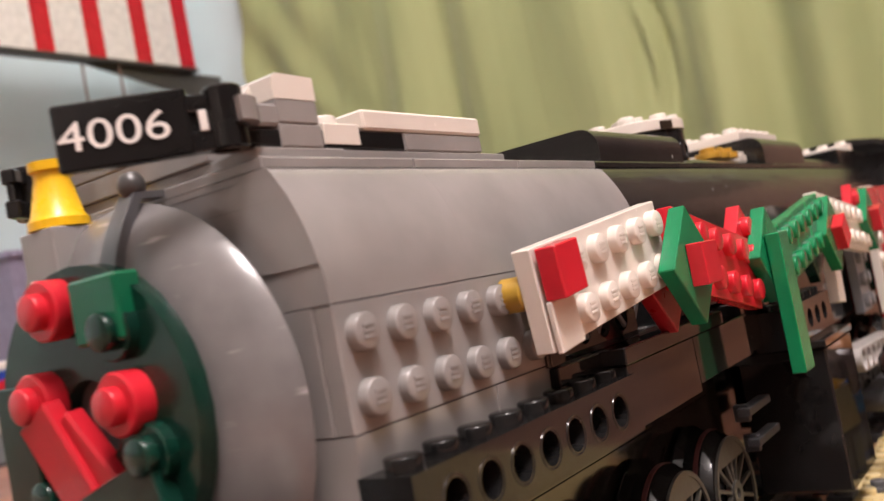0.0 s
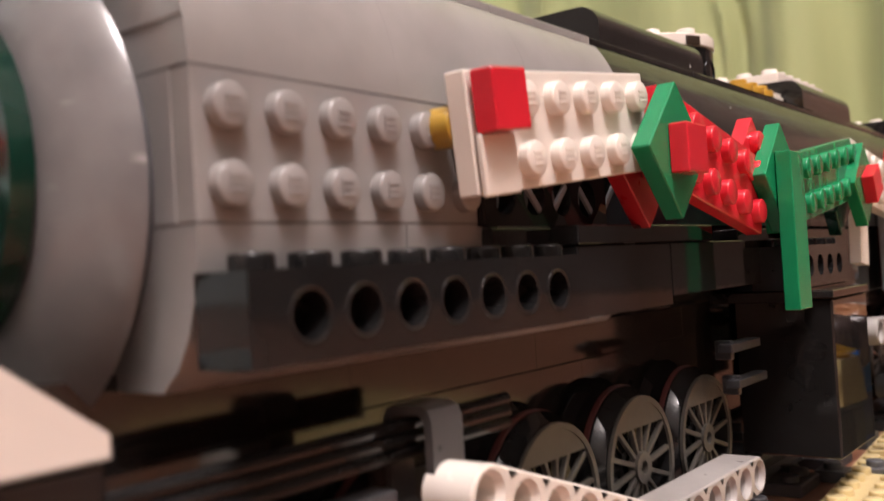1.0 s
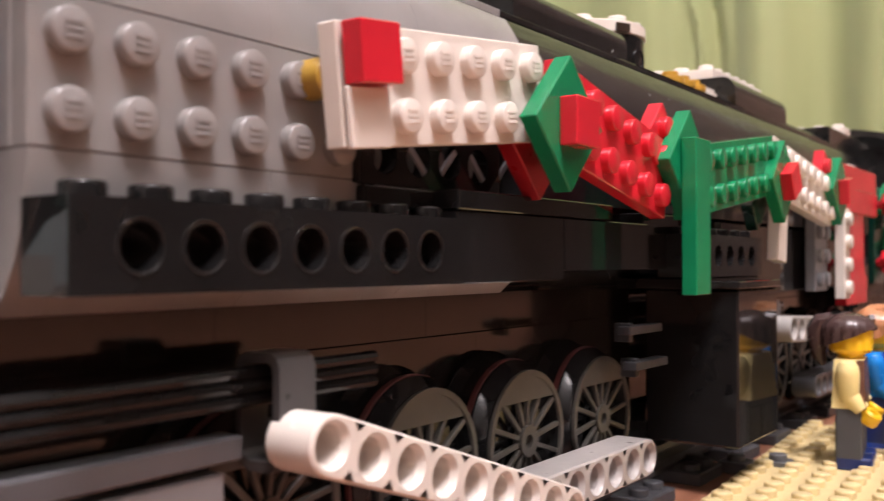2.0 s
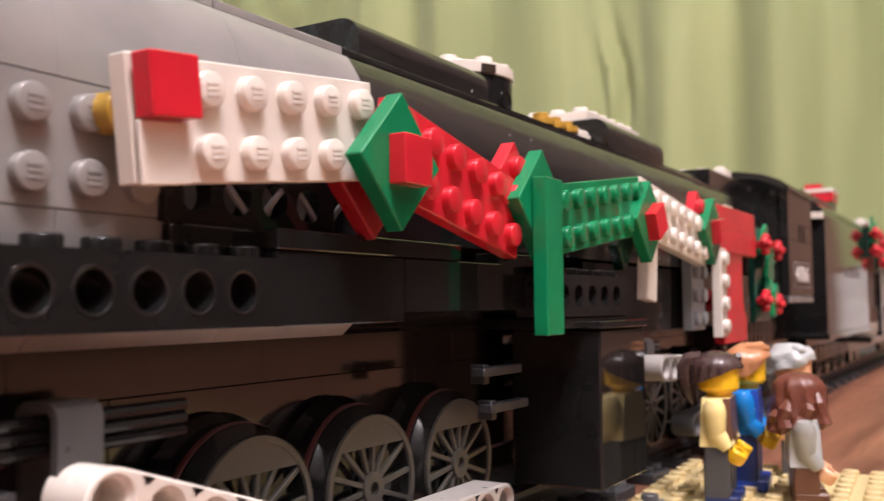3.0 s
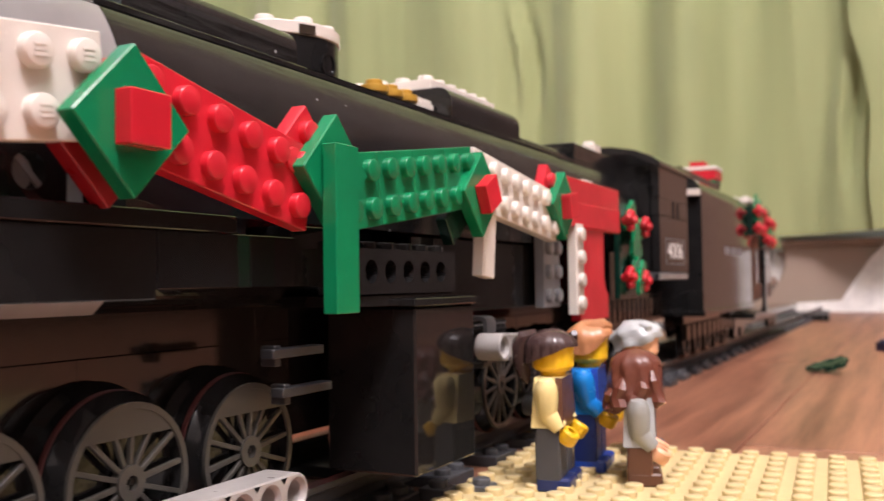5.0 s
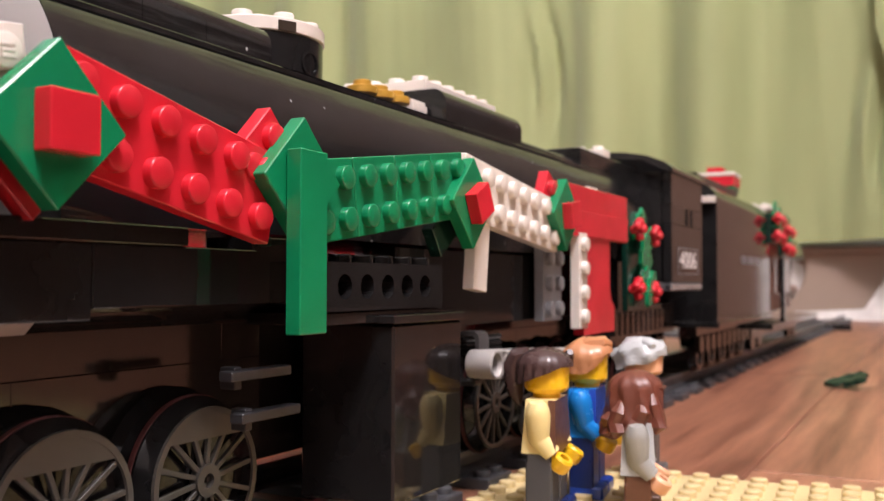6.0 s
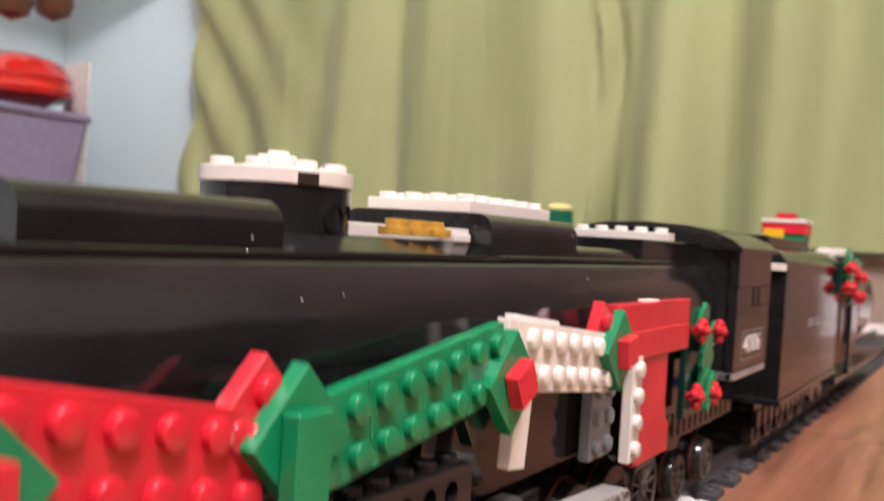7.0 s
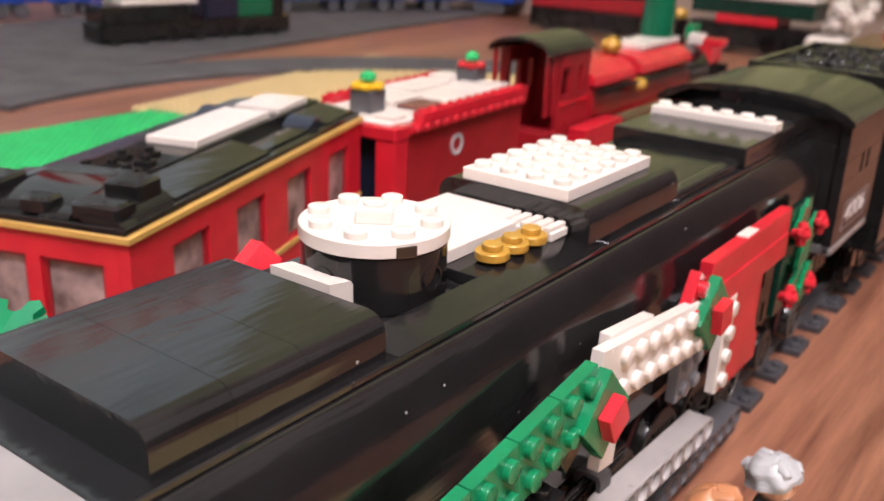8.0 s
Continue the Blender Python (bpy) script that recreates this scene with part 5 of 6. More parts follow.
def moulded_hair(bm, kind, m):
    """A hair piece: a dome with combed grooves, a side wall down to its edge, and a rim turned in."""
    nh, dome, wall = 48, 7, 8
    verts, faces = [], []
    for a in range(dome + wall + 2):
        for k in range(nh):
            th = 2 * math.pi * k / nh
            sn = math.sin(th)
            front, back = max(0.0, -sn), max(0.0, sn)
            edge = hair_edge(kind, front, back)
            if a <= dome:
                q = math.pi / 2 * (a + 0.4) / (dome + 0.4)
                r, z, fall = 0.59 * math.sin(q), 0.7 + 0.42 * math.cos(q), 0.0
            else:
                fall = min(1.0, (a - dome) / wall)
                r, z = 0.59, 0.7 + (edge - 0.7) * fall
            lift = min(1.0, a / dome)
            if kind == "pony":
                r *= 1 + 0.055 * lift * 1.7 * abs(math.sin(8 * th + 1.6 * z * (1 if math.cos(th) > 0 else -1)))
            elif kind == "quiff":
                r *= 1 + 0.05 * lift * 1.6 * abs(math.sin(7 * th + 2.2 * z)) + 0.08 * front * (1 - fall)
                z += 0.13 * (front - 0.35 * back) * (1 - fall) * lift + 0.07 * (1 - lift) + 0.05 * math.sin(3 * th)
            elif kind == "bun":
                r *= 1.12 + lift * (0.055 * math.sin(6 * th + 8 * z) + 0.045 * math.sin(4 * th - 11 * z + 1.0))
                z += 0.03 * math.sin(5 * th + 2.1 * a) - 0.02
            else:
                r *= 1 + 0.05 * lift * abs(math.sin(4 * th)) * (1 - fall)
                r += 0.1 * fall * (1 + back) + 0.07 * fall * math.sin(9 * z + 5 * th) + 0.03 * lift * math.sin(11 * th + 5 * z)
            if a == dome + wall + 1:
                r, z = min(r, 0.52), z + 0.03
            verts.append((r * math.cos(th), r * sn * (1.06 if sn > 0 else 1.0), z))
    verts.append((0, 0, verts[0][2] + 0.015))
    for a in range(dome + wall + 1):
        for k in range(nh):
            q = (k + 1) % nh
            faces.append((a * nh + q, a * nh + k, (a + 1) * nh + k, (a + 1) * nh + q))
    faces += [((k + 1) % nh, len(verts) - 1, k) for k in range(nh)]
    raw(bm, verts, faces, m, 0)
    if kind == "pony":
        strand_tube(bm, [(0, 0.3, 0.8), (0, 0.46, 0.92), (0, 0.62, 0.88), (0.02, 0.73, 0.66), (0.03, 0.74, 0.36), (0.02, 0.68, 0.02), (0, 0.6, -0.22)],
                    [0.06, 0.22, 0.27, 0.28, 0.26, 0.19, 0.05], m)
        strand_tube(bm, [(0.3, -0.5, 1.0), (0.5, -0.42, 0.88), (0.6, -0.2, 0.66), (0.62, -0.02, 0.4)], [0.08, 0.16, 0.17, 0.06], m)
    if kind == "quiff":
        strand_tube(bm, [(0.3, 0.25, 0.94), (0.28, -0.15, 1.02), (0.22, -0.42, 1.06), (0.12, -0.6, 1.02)], [0.1, 0.2, 0.19, 0.08], m)
        strand_tube(bm, [(-0.25, 0.25, 0.96), (-0.18, -0.15, 1.04), (-0.1, -0.45, 1.08), (0.02, -0.62, 1.06)], [0.1, 0.2, 0.19, 0.08], m)
    if kind == "bun":
        for k, (x, y, z) in enumerate(((0.3, -0.42, 1.0), (0.45, -0.1, 1.02), (0.3, 0.3, 1.08), (-0.3, -0.2, 1.08), (0.5, 0.35, 0.72), (0.58, -0.3, 0.78), (0.1, 0.62, 0.8))):
            x, y, z = x * 0.92, y * 0.92, z - 0.1
            strand_tube(bm, [(x - 0.2, y - 0.18, z - 0.1), (x - 0.06, y - 0.04, z - 0.04), (x + 0.05, y + 0.14, z - 0.07), (x, y + 0.28, z - 0.16)], [0.1, 0.18, 0.18, 0.09], m, ridges=5, depth=0.1)
    if kind == "long":
        for sgn in (-1, 1):
            strand_tube(bm, [(sgn * 0.42, -0.34, 0.72), (sgn * 0.5, -0.38, 0.4), (sgn * 0.44, -0.44, 0.12), (sgn * 0.54, -0.5, -0.1), (sgn * 0.48, -0.42, -0.26)], [0.04, 0.17, 0.19, 0.2, 0.03], m)
            strand_tube(bm, [(sgn * 0.5, -0.1, 0.5), (sgn * 0.62, -0.14, 0.24), (sgn * 0.56, -0.02, 0.0), (sgn * 0.7, 0.08, -0.18), (sgn * 0.62, 0.02, -0.32)], [0.05, 0.2, 0.22, 0.21, 0.03], m)
            strand_tube(bm, [(sgn * 0.46, 0.3, 0.5), (sgn * 0.58, 0.38, 0.2), (sgn * 0.52, 0.46, -0.04), (sgn * 0.64, 0.4, -0.22), (sgn * 0.56, 0.46, -0.38)], [0.05, 0.2, 0.22, 0.21, 0.03], m)
        for x in (-0.4, 0.0, 0.4):
            strand_tube(bm, [(x * 0.7, 0.46, 0.3), (x, 0.6, 0.02), (x * 0.8, 0.54, -0.16), (x * 1.1, 0.6, -0.3), (x, 0.5, -0.42)], [0.05, 0.22, 0.23, 0.2, 0.03], m)


def figure(x, y, yaw, hair, hair_kind, head, torso, front, arm, leg, hand, feet, label, short=False, swing=8.0):
    """A small blocky toy figure, one mesh: legs, torso, arms, round head, moulded hair."""
    mats = [hair, head, torso, arm, front, leg, hand, feet]
    bm = bmesh.new()
    m = at(x, y, -UP + 0.18) @ turn(yaw, "Z") @ Matrix.Scale(1.1, 4)
    top = 0.75 if short else 1.3
    for sgn in (-1, 1):
        box(bm, sgn * 0.4 - 0.37, sgn * 0.4 + 0.37, -0.3, 0.3, 0.25, top, 0.04, m, 5)
        box(bm, sgn * 0.4 - 0.37, sgn * 0.4 + 0.37, -0.52, 0.3, 0, 0.32, 0.05, m, 7)
    box(bm, -0.77, 0.77, -0.28, 0.28, top - 0.1, top + 0.18, 0.04, m, 5)
    z0, z1 = top + 0.17, top + 1.32
    v = [(-0.78, -0.38, z0), (0.78, -0.38, z0), (0.78, 0.38, z0), (-0.78, 0.38, z0), (-0.6, -0.33, z1), (0.6, -0.33, z1), (0.6, 0.33, z1), (-0.6, 0.33, z1)]
    raw(bm, v, [(0, 3, 2, 1), (4, 5, 6, 7), (1, 2, 6, 5), (2, 3, 7, 6), (3, 0, 4, 7)], m, 2)
    raw(bm, v, [(0, 1, 5, 4)], m, 4)
    # printed front of the jacket reaching a little round the sides
    for sgn in (-1, 1):
        raw(bm, [(sgn * 0.785, -0.383, z0), (sgn * 0.785, -0.2, z0), (sgn * 0.605, -0.17, z1), (sgn * 0.605, -0.333, z1)], [(0, 1, 2, 3) if sgn > 0 else (3, 2, 1, 0)], m, 4)
    for sgn in (-1, 1):
        sh = m @ at(sgn * 0.76, 0.02, z1 - 0.26) @ turn(sgn * 9, "Y") @ turn(-swing, "X")
        lathe(bm, [(0, 0.28), (0.16, 0.24), (0.25, 0.12), (0.28, -0.05), (0.26, -0.4), (0.24, -0.6), (0.2, -0.72), (0, -0.76)], sh, 14, 3)
        fore = sh @ at(0, 0, -0.55) @ turn(-36, "X")
        lathe(bm, [(0, 0.25), (0.2, 0.16), (0.24, 0), (0.23, -0.2), (0.21, -0.45), (0, -0.45)], fore, 14, 3)
        lathe(bm, [(0.11, -0.4), (0.11, -0.6)], fore, 10, 6)
        lathe(bm, [(0.11, -0.16), (0.2, -0.16), (0.23, -0.1), (0.23, 0.12), (0.19, 0.17), (0.11, 0.17), (0.11, -0.16)], fore @ at(0, -0.04, -0.72) @ turn(70, "X"), 18, 6)
    lathe(bm, [(0, z1), (0.3, z1), (0.32, z1 + 0.1), (0.42, z1 + 0.13), (0.5, z1 + 0.22), (0.51, z1 + 0.8), (0.42, z1 + 0.92), (0.25, z1 + 0.95), (0, z1 + 0.95)], m, 20, 1)
    moulded_hair(bm, hair_kind, m @ at(0, 0.03, z1))
    return single("toy_figure", bm, mats, (x, y, -UP + 0.18), label, "toy figure", group="toy figures on the plate")


figure(2.5, 21.5, 98, HAIR_DARK, "pony", YELLOW, PALE, BROWN, PALE, SLEEPER, YELLOW, NAVY, "toy figure with dark brown ponytail, pale yellow sleeves and brown waistcoat", swing=1.0)
figure(2.6, 24.2, 98, HAIR_FAIR, "quiff", YELLOW, AZURE, BLUE, AZURE, NAVY, YELLOW, BLUE, "toy figure with swept light brown hair, blue top and navy legs")
figure(4.35, 23.0, 106, HAIR_RUST, "long", SKIN, HAIR_GREY, HAIR_GREY, ASH, BROWN, SKIN, BROWN, "short toy figure with long wavy reddish-brown hair and grey sleeves", short=True, swing=2.0)
figure(3.4, 26.9, 96, HAIR_GREY, "bun", SKIN, DGREY, DGREY, DGREY, DGREY, SKIN, DGREY, "toy figure with wavy grey hair in dark clothes", swing=-30.0)

# ---------------------------------------------------------------- the red train beside it
def place(x, y, degrees):
    return at(x, y, -UP) @ turn(degrees, "Z")


# coach: local y along it, local x across, local z up from the floor
CM = place(-15.3, 19.74, 20.0) @ Matrix.Diagonal((1.15, 1.15, 0.857, 1))
coach = thing("passenger_coach", (-21, 29, -UP + 0.95), "red toy passenger coach with black roof and yellow stripe", "railway coach")
L, W, BOT, TOP = 17.4, 6.4, 2.6, 9.1


def wall_with_windows(bm, m, length, z0, z1, w0, w1, count, thick=0.35, win=1.35, shift=0.0):
    """One upright slab along local y with openings cut right through; m sets its outer face in the plane x = 0."""
    gap = (length - count * win) / (count + 1)
    wins = [(k * (win + gap) + gap + shift, k * (win + gap) + gap + win + shift) for k in range(count)]
    ys = sorted({0.0, length} | {q for w in wins for q in w})
    zs = [z0, w0, w1, z1]
    solid = {(i, j) for i in range(len(ys) - 1) for j in range(3) if not (j == 1 and i % 2 == 1)}
    verts = [(x, y, z) for x in (0.0, -thick) for y in ys for z in zs]
    n = len(ys) * 4
    at_ = lambda f, i, j: f * n + i * 4 + j
    faces = []
    for i, j in sorted(solid):
        faces.append((at_(0, i, j), at_(0, i + 1, j), at_(0, i + 1, j + 1), at_(0, i, j + 1)))
        faces.append((at_(1, i, j), at_(1, i, j + 1), at_(1, i + 1, j + 1), at_(1, i + 1, j)))
        for di, dj, p, q in ((-1, 0, (0, 0), (0, 1)), (1, 0, (1, 1), (1, 0)), (0, -1, (1, 0), (0, 0)), (0, 1, (0, 1), (1, 1))):
            if (i + di, j + dj) not in solid:
                faces.append((at_(0, i + p[0], j + p[1]), at_(0, i + q[0], j + q[1]), at_(1, i + q[0], j + q[1]), at_(1, i + p[0], j + p[1])))
    raw(bm, verts, faces, m)
    return wins


def coach_side(m, length, count, shift=0.0):
    bm = bmesh.new()
    wins = wall_with_windows(bm, m, length, BOT, TOP, 4.9, 8.1, count, win=2.1, shift=shift)
    part("side_wall", bm, RED, coach)
    for a, b in wins:
        bm = bmesh.new()
        box(bm, -0.27, -0.205, a, b, 4.9, 8.1, 0, m)
        win = part("window", bm, MOTTLED, coach, "opaque brown window pane, reflections put into its mottled colour")
        bm = bmesh.new()
        for y0, y1, z0, z1 in ((a, b, 4.9, 5.04), (a, b, 7.92, 8.1), (a, a + 0.14, 5.04, 7.92), (b - 0.14, b, 5.04, 7.92)):
            box(bm, -0.2, -0.1, y0, y1, z0, z1, 0.01, m)
        part("window_frame", bm, DRED, win)
    bm = bmesh.new()
    box(bm, -0.02, 0.07, 0.02, length - 0.02, 4.5, 4.8, 0.02, m)
    part("stripe", bm, OCHRE, coach, "yellow stripe under the windows")


coach_side(CM, L, 4, 0.35)
coach_side(CM @ at(-W, L, 0) @ turn(180, "Z"), L, 4)
coach_side(CM @ at(-W, 0, 0) @ turn(-90, "Z") @ at(0, 0.36, 0), W - 0.72, 2)
coach_side(CM @ at(0, L, 0) @ turn(90, "Z") @ at(0, 0.36, 0), W - 0.72, 2)
bm = bmesh.new()
box(bm, -W - 0.12, 0.12, -0.12, L + 0.12, TOP, TOP + 0.28, 0.03, CM)
part("stripe", bm, OCHRE, coach, "yellow stripe under the roof")
bm = bmesh.new()
box(bm, -W + 0.06, -0.06, -0.04, L + 0.04, TOP + 0.28, TOP + 0.55, 0.03, CM)
part("roof_base", bm, BLACK, coach)
bm = bmesh.new()
box(bm, -W + 1.95, -1.95, 3.4, L - 0.1, TOP + 0.55, TOP + 1.1, 0.03, CM)
part("roof_ridge", bm, BLACK, coach)
# long sloping roof tiles on either side of the ridge, with an open bay
for side_x, sgn in ((0.0, 1), (-W, -1)):
    for y0, y1 in ((2.9, 6.0), (6.02, 9.2), (14.4, 17.2)):
        bm = bmesh.new()
        prism(bm, [(side_x - sgn * 0.3, TOP + 0.55), (side_x - sgn * 1.93, TOP + 0.55), (side_x - sgn * 1.93, TOP + 1.0), (side_x - sgn * 0.3, TOP + 0.66)][::-sgn], y0, y1, CM)
        part("roof_tile", bm, SHELL, coach)
    bm = bmesh.new()
    box(bm, min(side_x - sgn * 1.9, side_x - sgn * 0.5), max(side_x - sgn * 1.9, side_x - sgn * 0.5), 9.25, 13.0, TOP + 0.55, TOP + 0.68, 0.02, CM)
    part("roof_plate", bm, BLACK, coach)
    bm = bmesh.new()
    prism(bm, [(13.05, TOP + 0.55), (14.35, TOP + 0.55), (14.35, TOP + 1.05), (13.9, TOP + 1.05)], -0.6, 0.6, CM @ at(side_x - sgn * 1.2, 0, 0) @ turn(90, "Z") @ Matrix.Diagonal((1, -1, 1, 1)))
    part("roof_window", bm, INKY, coach, "blue-black sloped roof window")
    # curved slopes at both corners of the near end
    bm = bmesh.new()
    arc = [(side_x - sgn * (0.25 + 1.6 * (1 - math.cos(radians(q)))), TOP + 0.55 + 0.75 * math.sin(radians(q))) for q in range(0, 91, 15)]
    prism(bm, ([(side_x - sgn * 1.85, TOP + 0.55)] + arc)[::sgn], 0.75, 2.75, CM)
    part("roof_slope", bm, BLACK, coach)
    bm = bmesh.new()
    prism(bm, ([(side_x - sgn * 1.5, TOP + 0.55)] + [(side_x - sgn * (0.1 + 1.4 * (1 - math.cos(radians(q)))), TOP + 0.55 + 0.32 * math.sin(radians(q))) for q in range(0, 91, 18)])[::sgn], 0.05, 0.72, CM)
    part("roof_slope", bm, BLACK, coach)
# broad curved slopes of the near end, rising towards the ridge
for x0, x1, y0, y1, h in ((-4.45, -1.95, 0.3, 3.3, 0.85), (-2.9, -1.92, 0.05, 1.5, 0.45), (-5.6, -4.5, 0.2, 1.6, 0.5)):
    bm = bmesh.new()
    arc = [(y0 + (y1 - y0) * (1 - math.cos(radians(q))), TOP + 0.55 + h * math.sin(radians(q))) for q in range(0, 91, 15)]
    prism(bm, [(q, z) for q, z in [(y1, TOP + 0.55)] + arc], -x1, -x0, CM @ turn(90, "Z"))
    part("roof_slope", bm, BLACK, coach)
for x0, x1, y0, y1, h in ((-1.9, -0.35, 0.1, 1.1, 0.75), (-6.0, -4.6, 0.5, 1.9, 0.95), (-3.6, -2.6, 0.1, 0.9, 0.7), (-1.75, -0.5, 1.4, 2.6, 1.15)):
    bm = bmesh.new()
    box(bm, x0, x1, y0, y1, TOP + 0.55, TOP + 0.55 + h, 0.12, CM)
    part("roof_brick", bm, BLACK, coach)
for x, y in ((-2.5, 3.7), (-3.3, 4.1), (-3.9, 3.6), (-2.6, 4.9), (-3.7, 5.2), (-3.1, 5.9)):
    bm = bmesh.new()
    box(bm, x - 0.3, x + 0.3, y - 0.25, y + 0.25, TOP + 1.1, TOP + 1.27, 0.03, CM)
    cylinder(bm, 0.16, 0.2, CM @ at(x, y, TOP + 1.27), 10)
    part("roof_fitting", bm, BLACK, coach)
for y0, y1, h in ((7.2, 12.8, 1.5), (13.6, 16.4, 1.44)):
    bm = bmesh.new()
    box(bm, -W + 2.3, -2.1, y0, y1, TOP + 1.1, TOP + h, 0.04, CM)
    part("snow_plate", bm, WHITE, coach)
for k in range(4):
    bm = bmesh.new()
    box(bm, -W + 0.6, -0.6, 1.6 + 3.9 * k, 2.0 + 3.9 * k, BOT, 6.2, 0.03, CM)
    box(bm, -W + 0.6, -0.6, 1.6 + 3.9 * k, 3.4 + 3.9 * k, BOT, 4.0, 0.03, CM)
    part("bench", bm, DGREY, coach)
bm = bmesh.new()
box(bm, -W + 0.3, -0.3, 0.2, L - 0.2, 1.6, BOT, 0.03, CM)
part("underframe", bm, BLACK, coach)
for sx in (-0.8, -W + 0.8):
    for y in (2.2, 4.6, 12.6, 15.0):
        bm = bmesh.new()
        lathe(bm, [(0, -0.2), (0.8, -0.2), (0.8, 0.1), (0.6, 0.2), (0, 0.1)], CM @ at(sx, y, 1.75) @ SIDE, 16)
        part("wheel", bm, BLACK, coach)

# leaf and a red slope on the near coach end and the big engine's far side
TM = place(-20.26, 39.17, 3.0) @ Matrix.Diagonal((1.15, 1.15, 0.867, 1))
tend = thing("red_tender", (-23, 45, -UP + 0.95), "red toy tender carrying snow and flowers", "tender")
bm = bmesh.new()
box(bm, -5.4, 0, 0.8, 11.4, 2.6, 8.4, 0.05, TM)
part("body", bm, DRED, tend)
# near end: two uprights and a head round a dark doorway
for x0, x1 in ((-5.5, -3.5), (-1.0, 0.1)):
    bm = bmesh.new()
    box(bm, x0, x1, -0.25, 0.75, 2.2, 8.0, 0.06, TM)
    part("end_post", bm, RED, tend)
bm = bmesh.new()
box(bm, -5.5, 0.12, -0.3, 0.78, 8.02, 8.85, 0.08, TM)
part("end_head", bm, RED, tend)
bm = bmesh.new()
box(bm, -3.48, -1.02, 0.35, 0.75, 2.4, 8.0, 0.02, TM)
part("end_door", bm, INKY, tend)
for dx, sgn in ((0.0, 1), (-5.4, -1)):
    bm = bmesh.new()
    box(bm, dx - 0.3, dx + 0.3, 1.6, 11.4, 8.85, 9.45, 0.03, TM)
    for k in range(12):
        stud(bm, TM @ at(dx, 2.0 + 0.8 * k, 9.45), 12)
    rim = part("studded_rim", bm, RED, tend)
    bm = bmesh.new()
    box(bm, dx - 0.25, dx + 0.25, 0.8, 11.4, 8.3, 8.84, 0.03, TM)
    for k in range(13):
        stud(bm, TM @ at(dx + sgn * 0.25, 1.2 + 0.8 * k, 8.58) @ turn(90 - 90 * sgn, "Z") @ SIDE, 12)
    part("studded_band", bm, RED, rim)
bm = bmesh.new()
box(bm, -5.0, -0.4, 0.0, 11.2, 8.4, 9.05, 0.1, TM)
load = part("snow_load", bm, WHITE, tend, "white tiles as snow")
for x0, x1, y0, y1, z in ((-4.9, -2.3, 2.8, 5.4, 9.5), (-5.0, -3.2, 5.6, 9.2, 9.6), (-2.9, -0.5, 5.0, 8.6, 9.42), (-3.0, -0.6, 8.7, 11.1, 9.55), (-1.7, -0.5, 0.4, 1.5, 9.3), (-4.9, -3.4, 0.3, 1.0, 9.25), (-4.8, -3.3, 9.4, 11.0, 9.8)):
    bm = bmesh.new()
    box(bm, x0, x1, y0, y1, 9.05, z, 0.05, TM)
    part("snow_tile", bm, WHITE, load)
bm = bmesh.new()
box(bm, -2.2, -0.9, 3.0, 4.9, 9.05, 9.3, 0.04, TM)
part("brown_tile", bm, RUST, tend)
bm = bmesh.new()
lathe(bm, [(0.36, 0), (0.36, 0.05), (0.56, 0.05), (0.56, 0), (0.36, 0)], TM @ at(0.01, 4.95, 6.75) @ SIDE @ Matrix.Diagonal((1, 1.25, 1, 1)), 24)
part("emblem", bm, HAIR_GREY, tend, "pale grey oval ring")
for y, mt in ((0.9, YELLOW), (10.0, RED)):
    bm = bmesh.new()
    box(bm, -3.4, -2.2, y, y + 1.2, 8.9, 10.4, 0.04, TM)
    pot = part("flower_pot", bm, DGREY, tend)
    bm = bmesh.new()
    for k in range(6):
        a = k * 1.05
        lathe(bm, [(0, -0.25), (0.34, -0.1), (0.34, 0.1), (0, 0.25)], TM @ at(-2.8 + 0.5 * math.cos(a), y + 0.6 + 0.5 * math.sin(a), 10.6), 8)
    part("blossoms", bm, mt, pot)
    bm = bmesh.new()
    lathe(bm, [(0, -0.3), (0.4, -0.1), (0.35, 0.25), (0, 0.45)], TM @ at(-2.8, y + 0.6, 11.1), 8)
    part("leaves", bm, LGREEN, pot)
for sx in (-0.6, -4.8):
    for y in (2.0, 5.6, 9.2):
        bm = bmesh.new()
        cylinder(bm, 1.0, 0.4, TM @ at(sx, y, 1.95) @ SIDE, 18)
        part("wheel", bm, BLACK, tend)

EM = place(-19.4, 51.1, 2.0) @ Matrix.Diagonal((1.12, 1.12, 0.914, 1))
eng = thing("red_locomotive", (-22, 62, -UP + 0.95), "red toy steam locomotive with black cab roof and gold bell", "locomotive")
for x0 in (-1.25, -4.7):
    # cab side with two window openings, open at the rear
    bm = bmesh.new()
    for y0, y1, z0, z1 in ((4.6, 8.4, 3, 7.6), (4.6, 8.4, 9.6, 10.75), (4.6, 4.85, 7.6, 9.6), (6.0, 6.9, 7.6, 9.6), (7.5, 8.4, 7.6, 9.6)):
        box(bm, x0, x0 + 0.35, y0, y1, z0, z1, 0.0, EM)
    part("cab_side", bm, DRED, eng)
    bm = bmesh.new()
    box(bm, x0 + 0.33 * (x0 > -2) - 0.06 * (x0 < -2), x0 + 0.41 * (x0 > -2) + 0.02 * (x0 < -2), 4.6, 8.4, 6.9, 7.2, 0.02, EM)
    part("cab_rail", bm, RED, eng)
    for y in (3.2, 4.0):
        bm = bmesh.new()
        box(bm, x0 + 0.06, x0 + 0.3, y, y + 0.2, 6.4, 10.75, 0.02, EM)
        part("cab_post", bm, DRED, eng)
bm = bmesh.new()
box(bm, -4.65, -0.95, 8.05, 8.4, 3, 10.75, 0.02, EM)
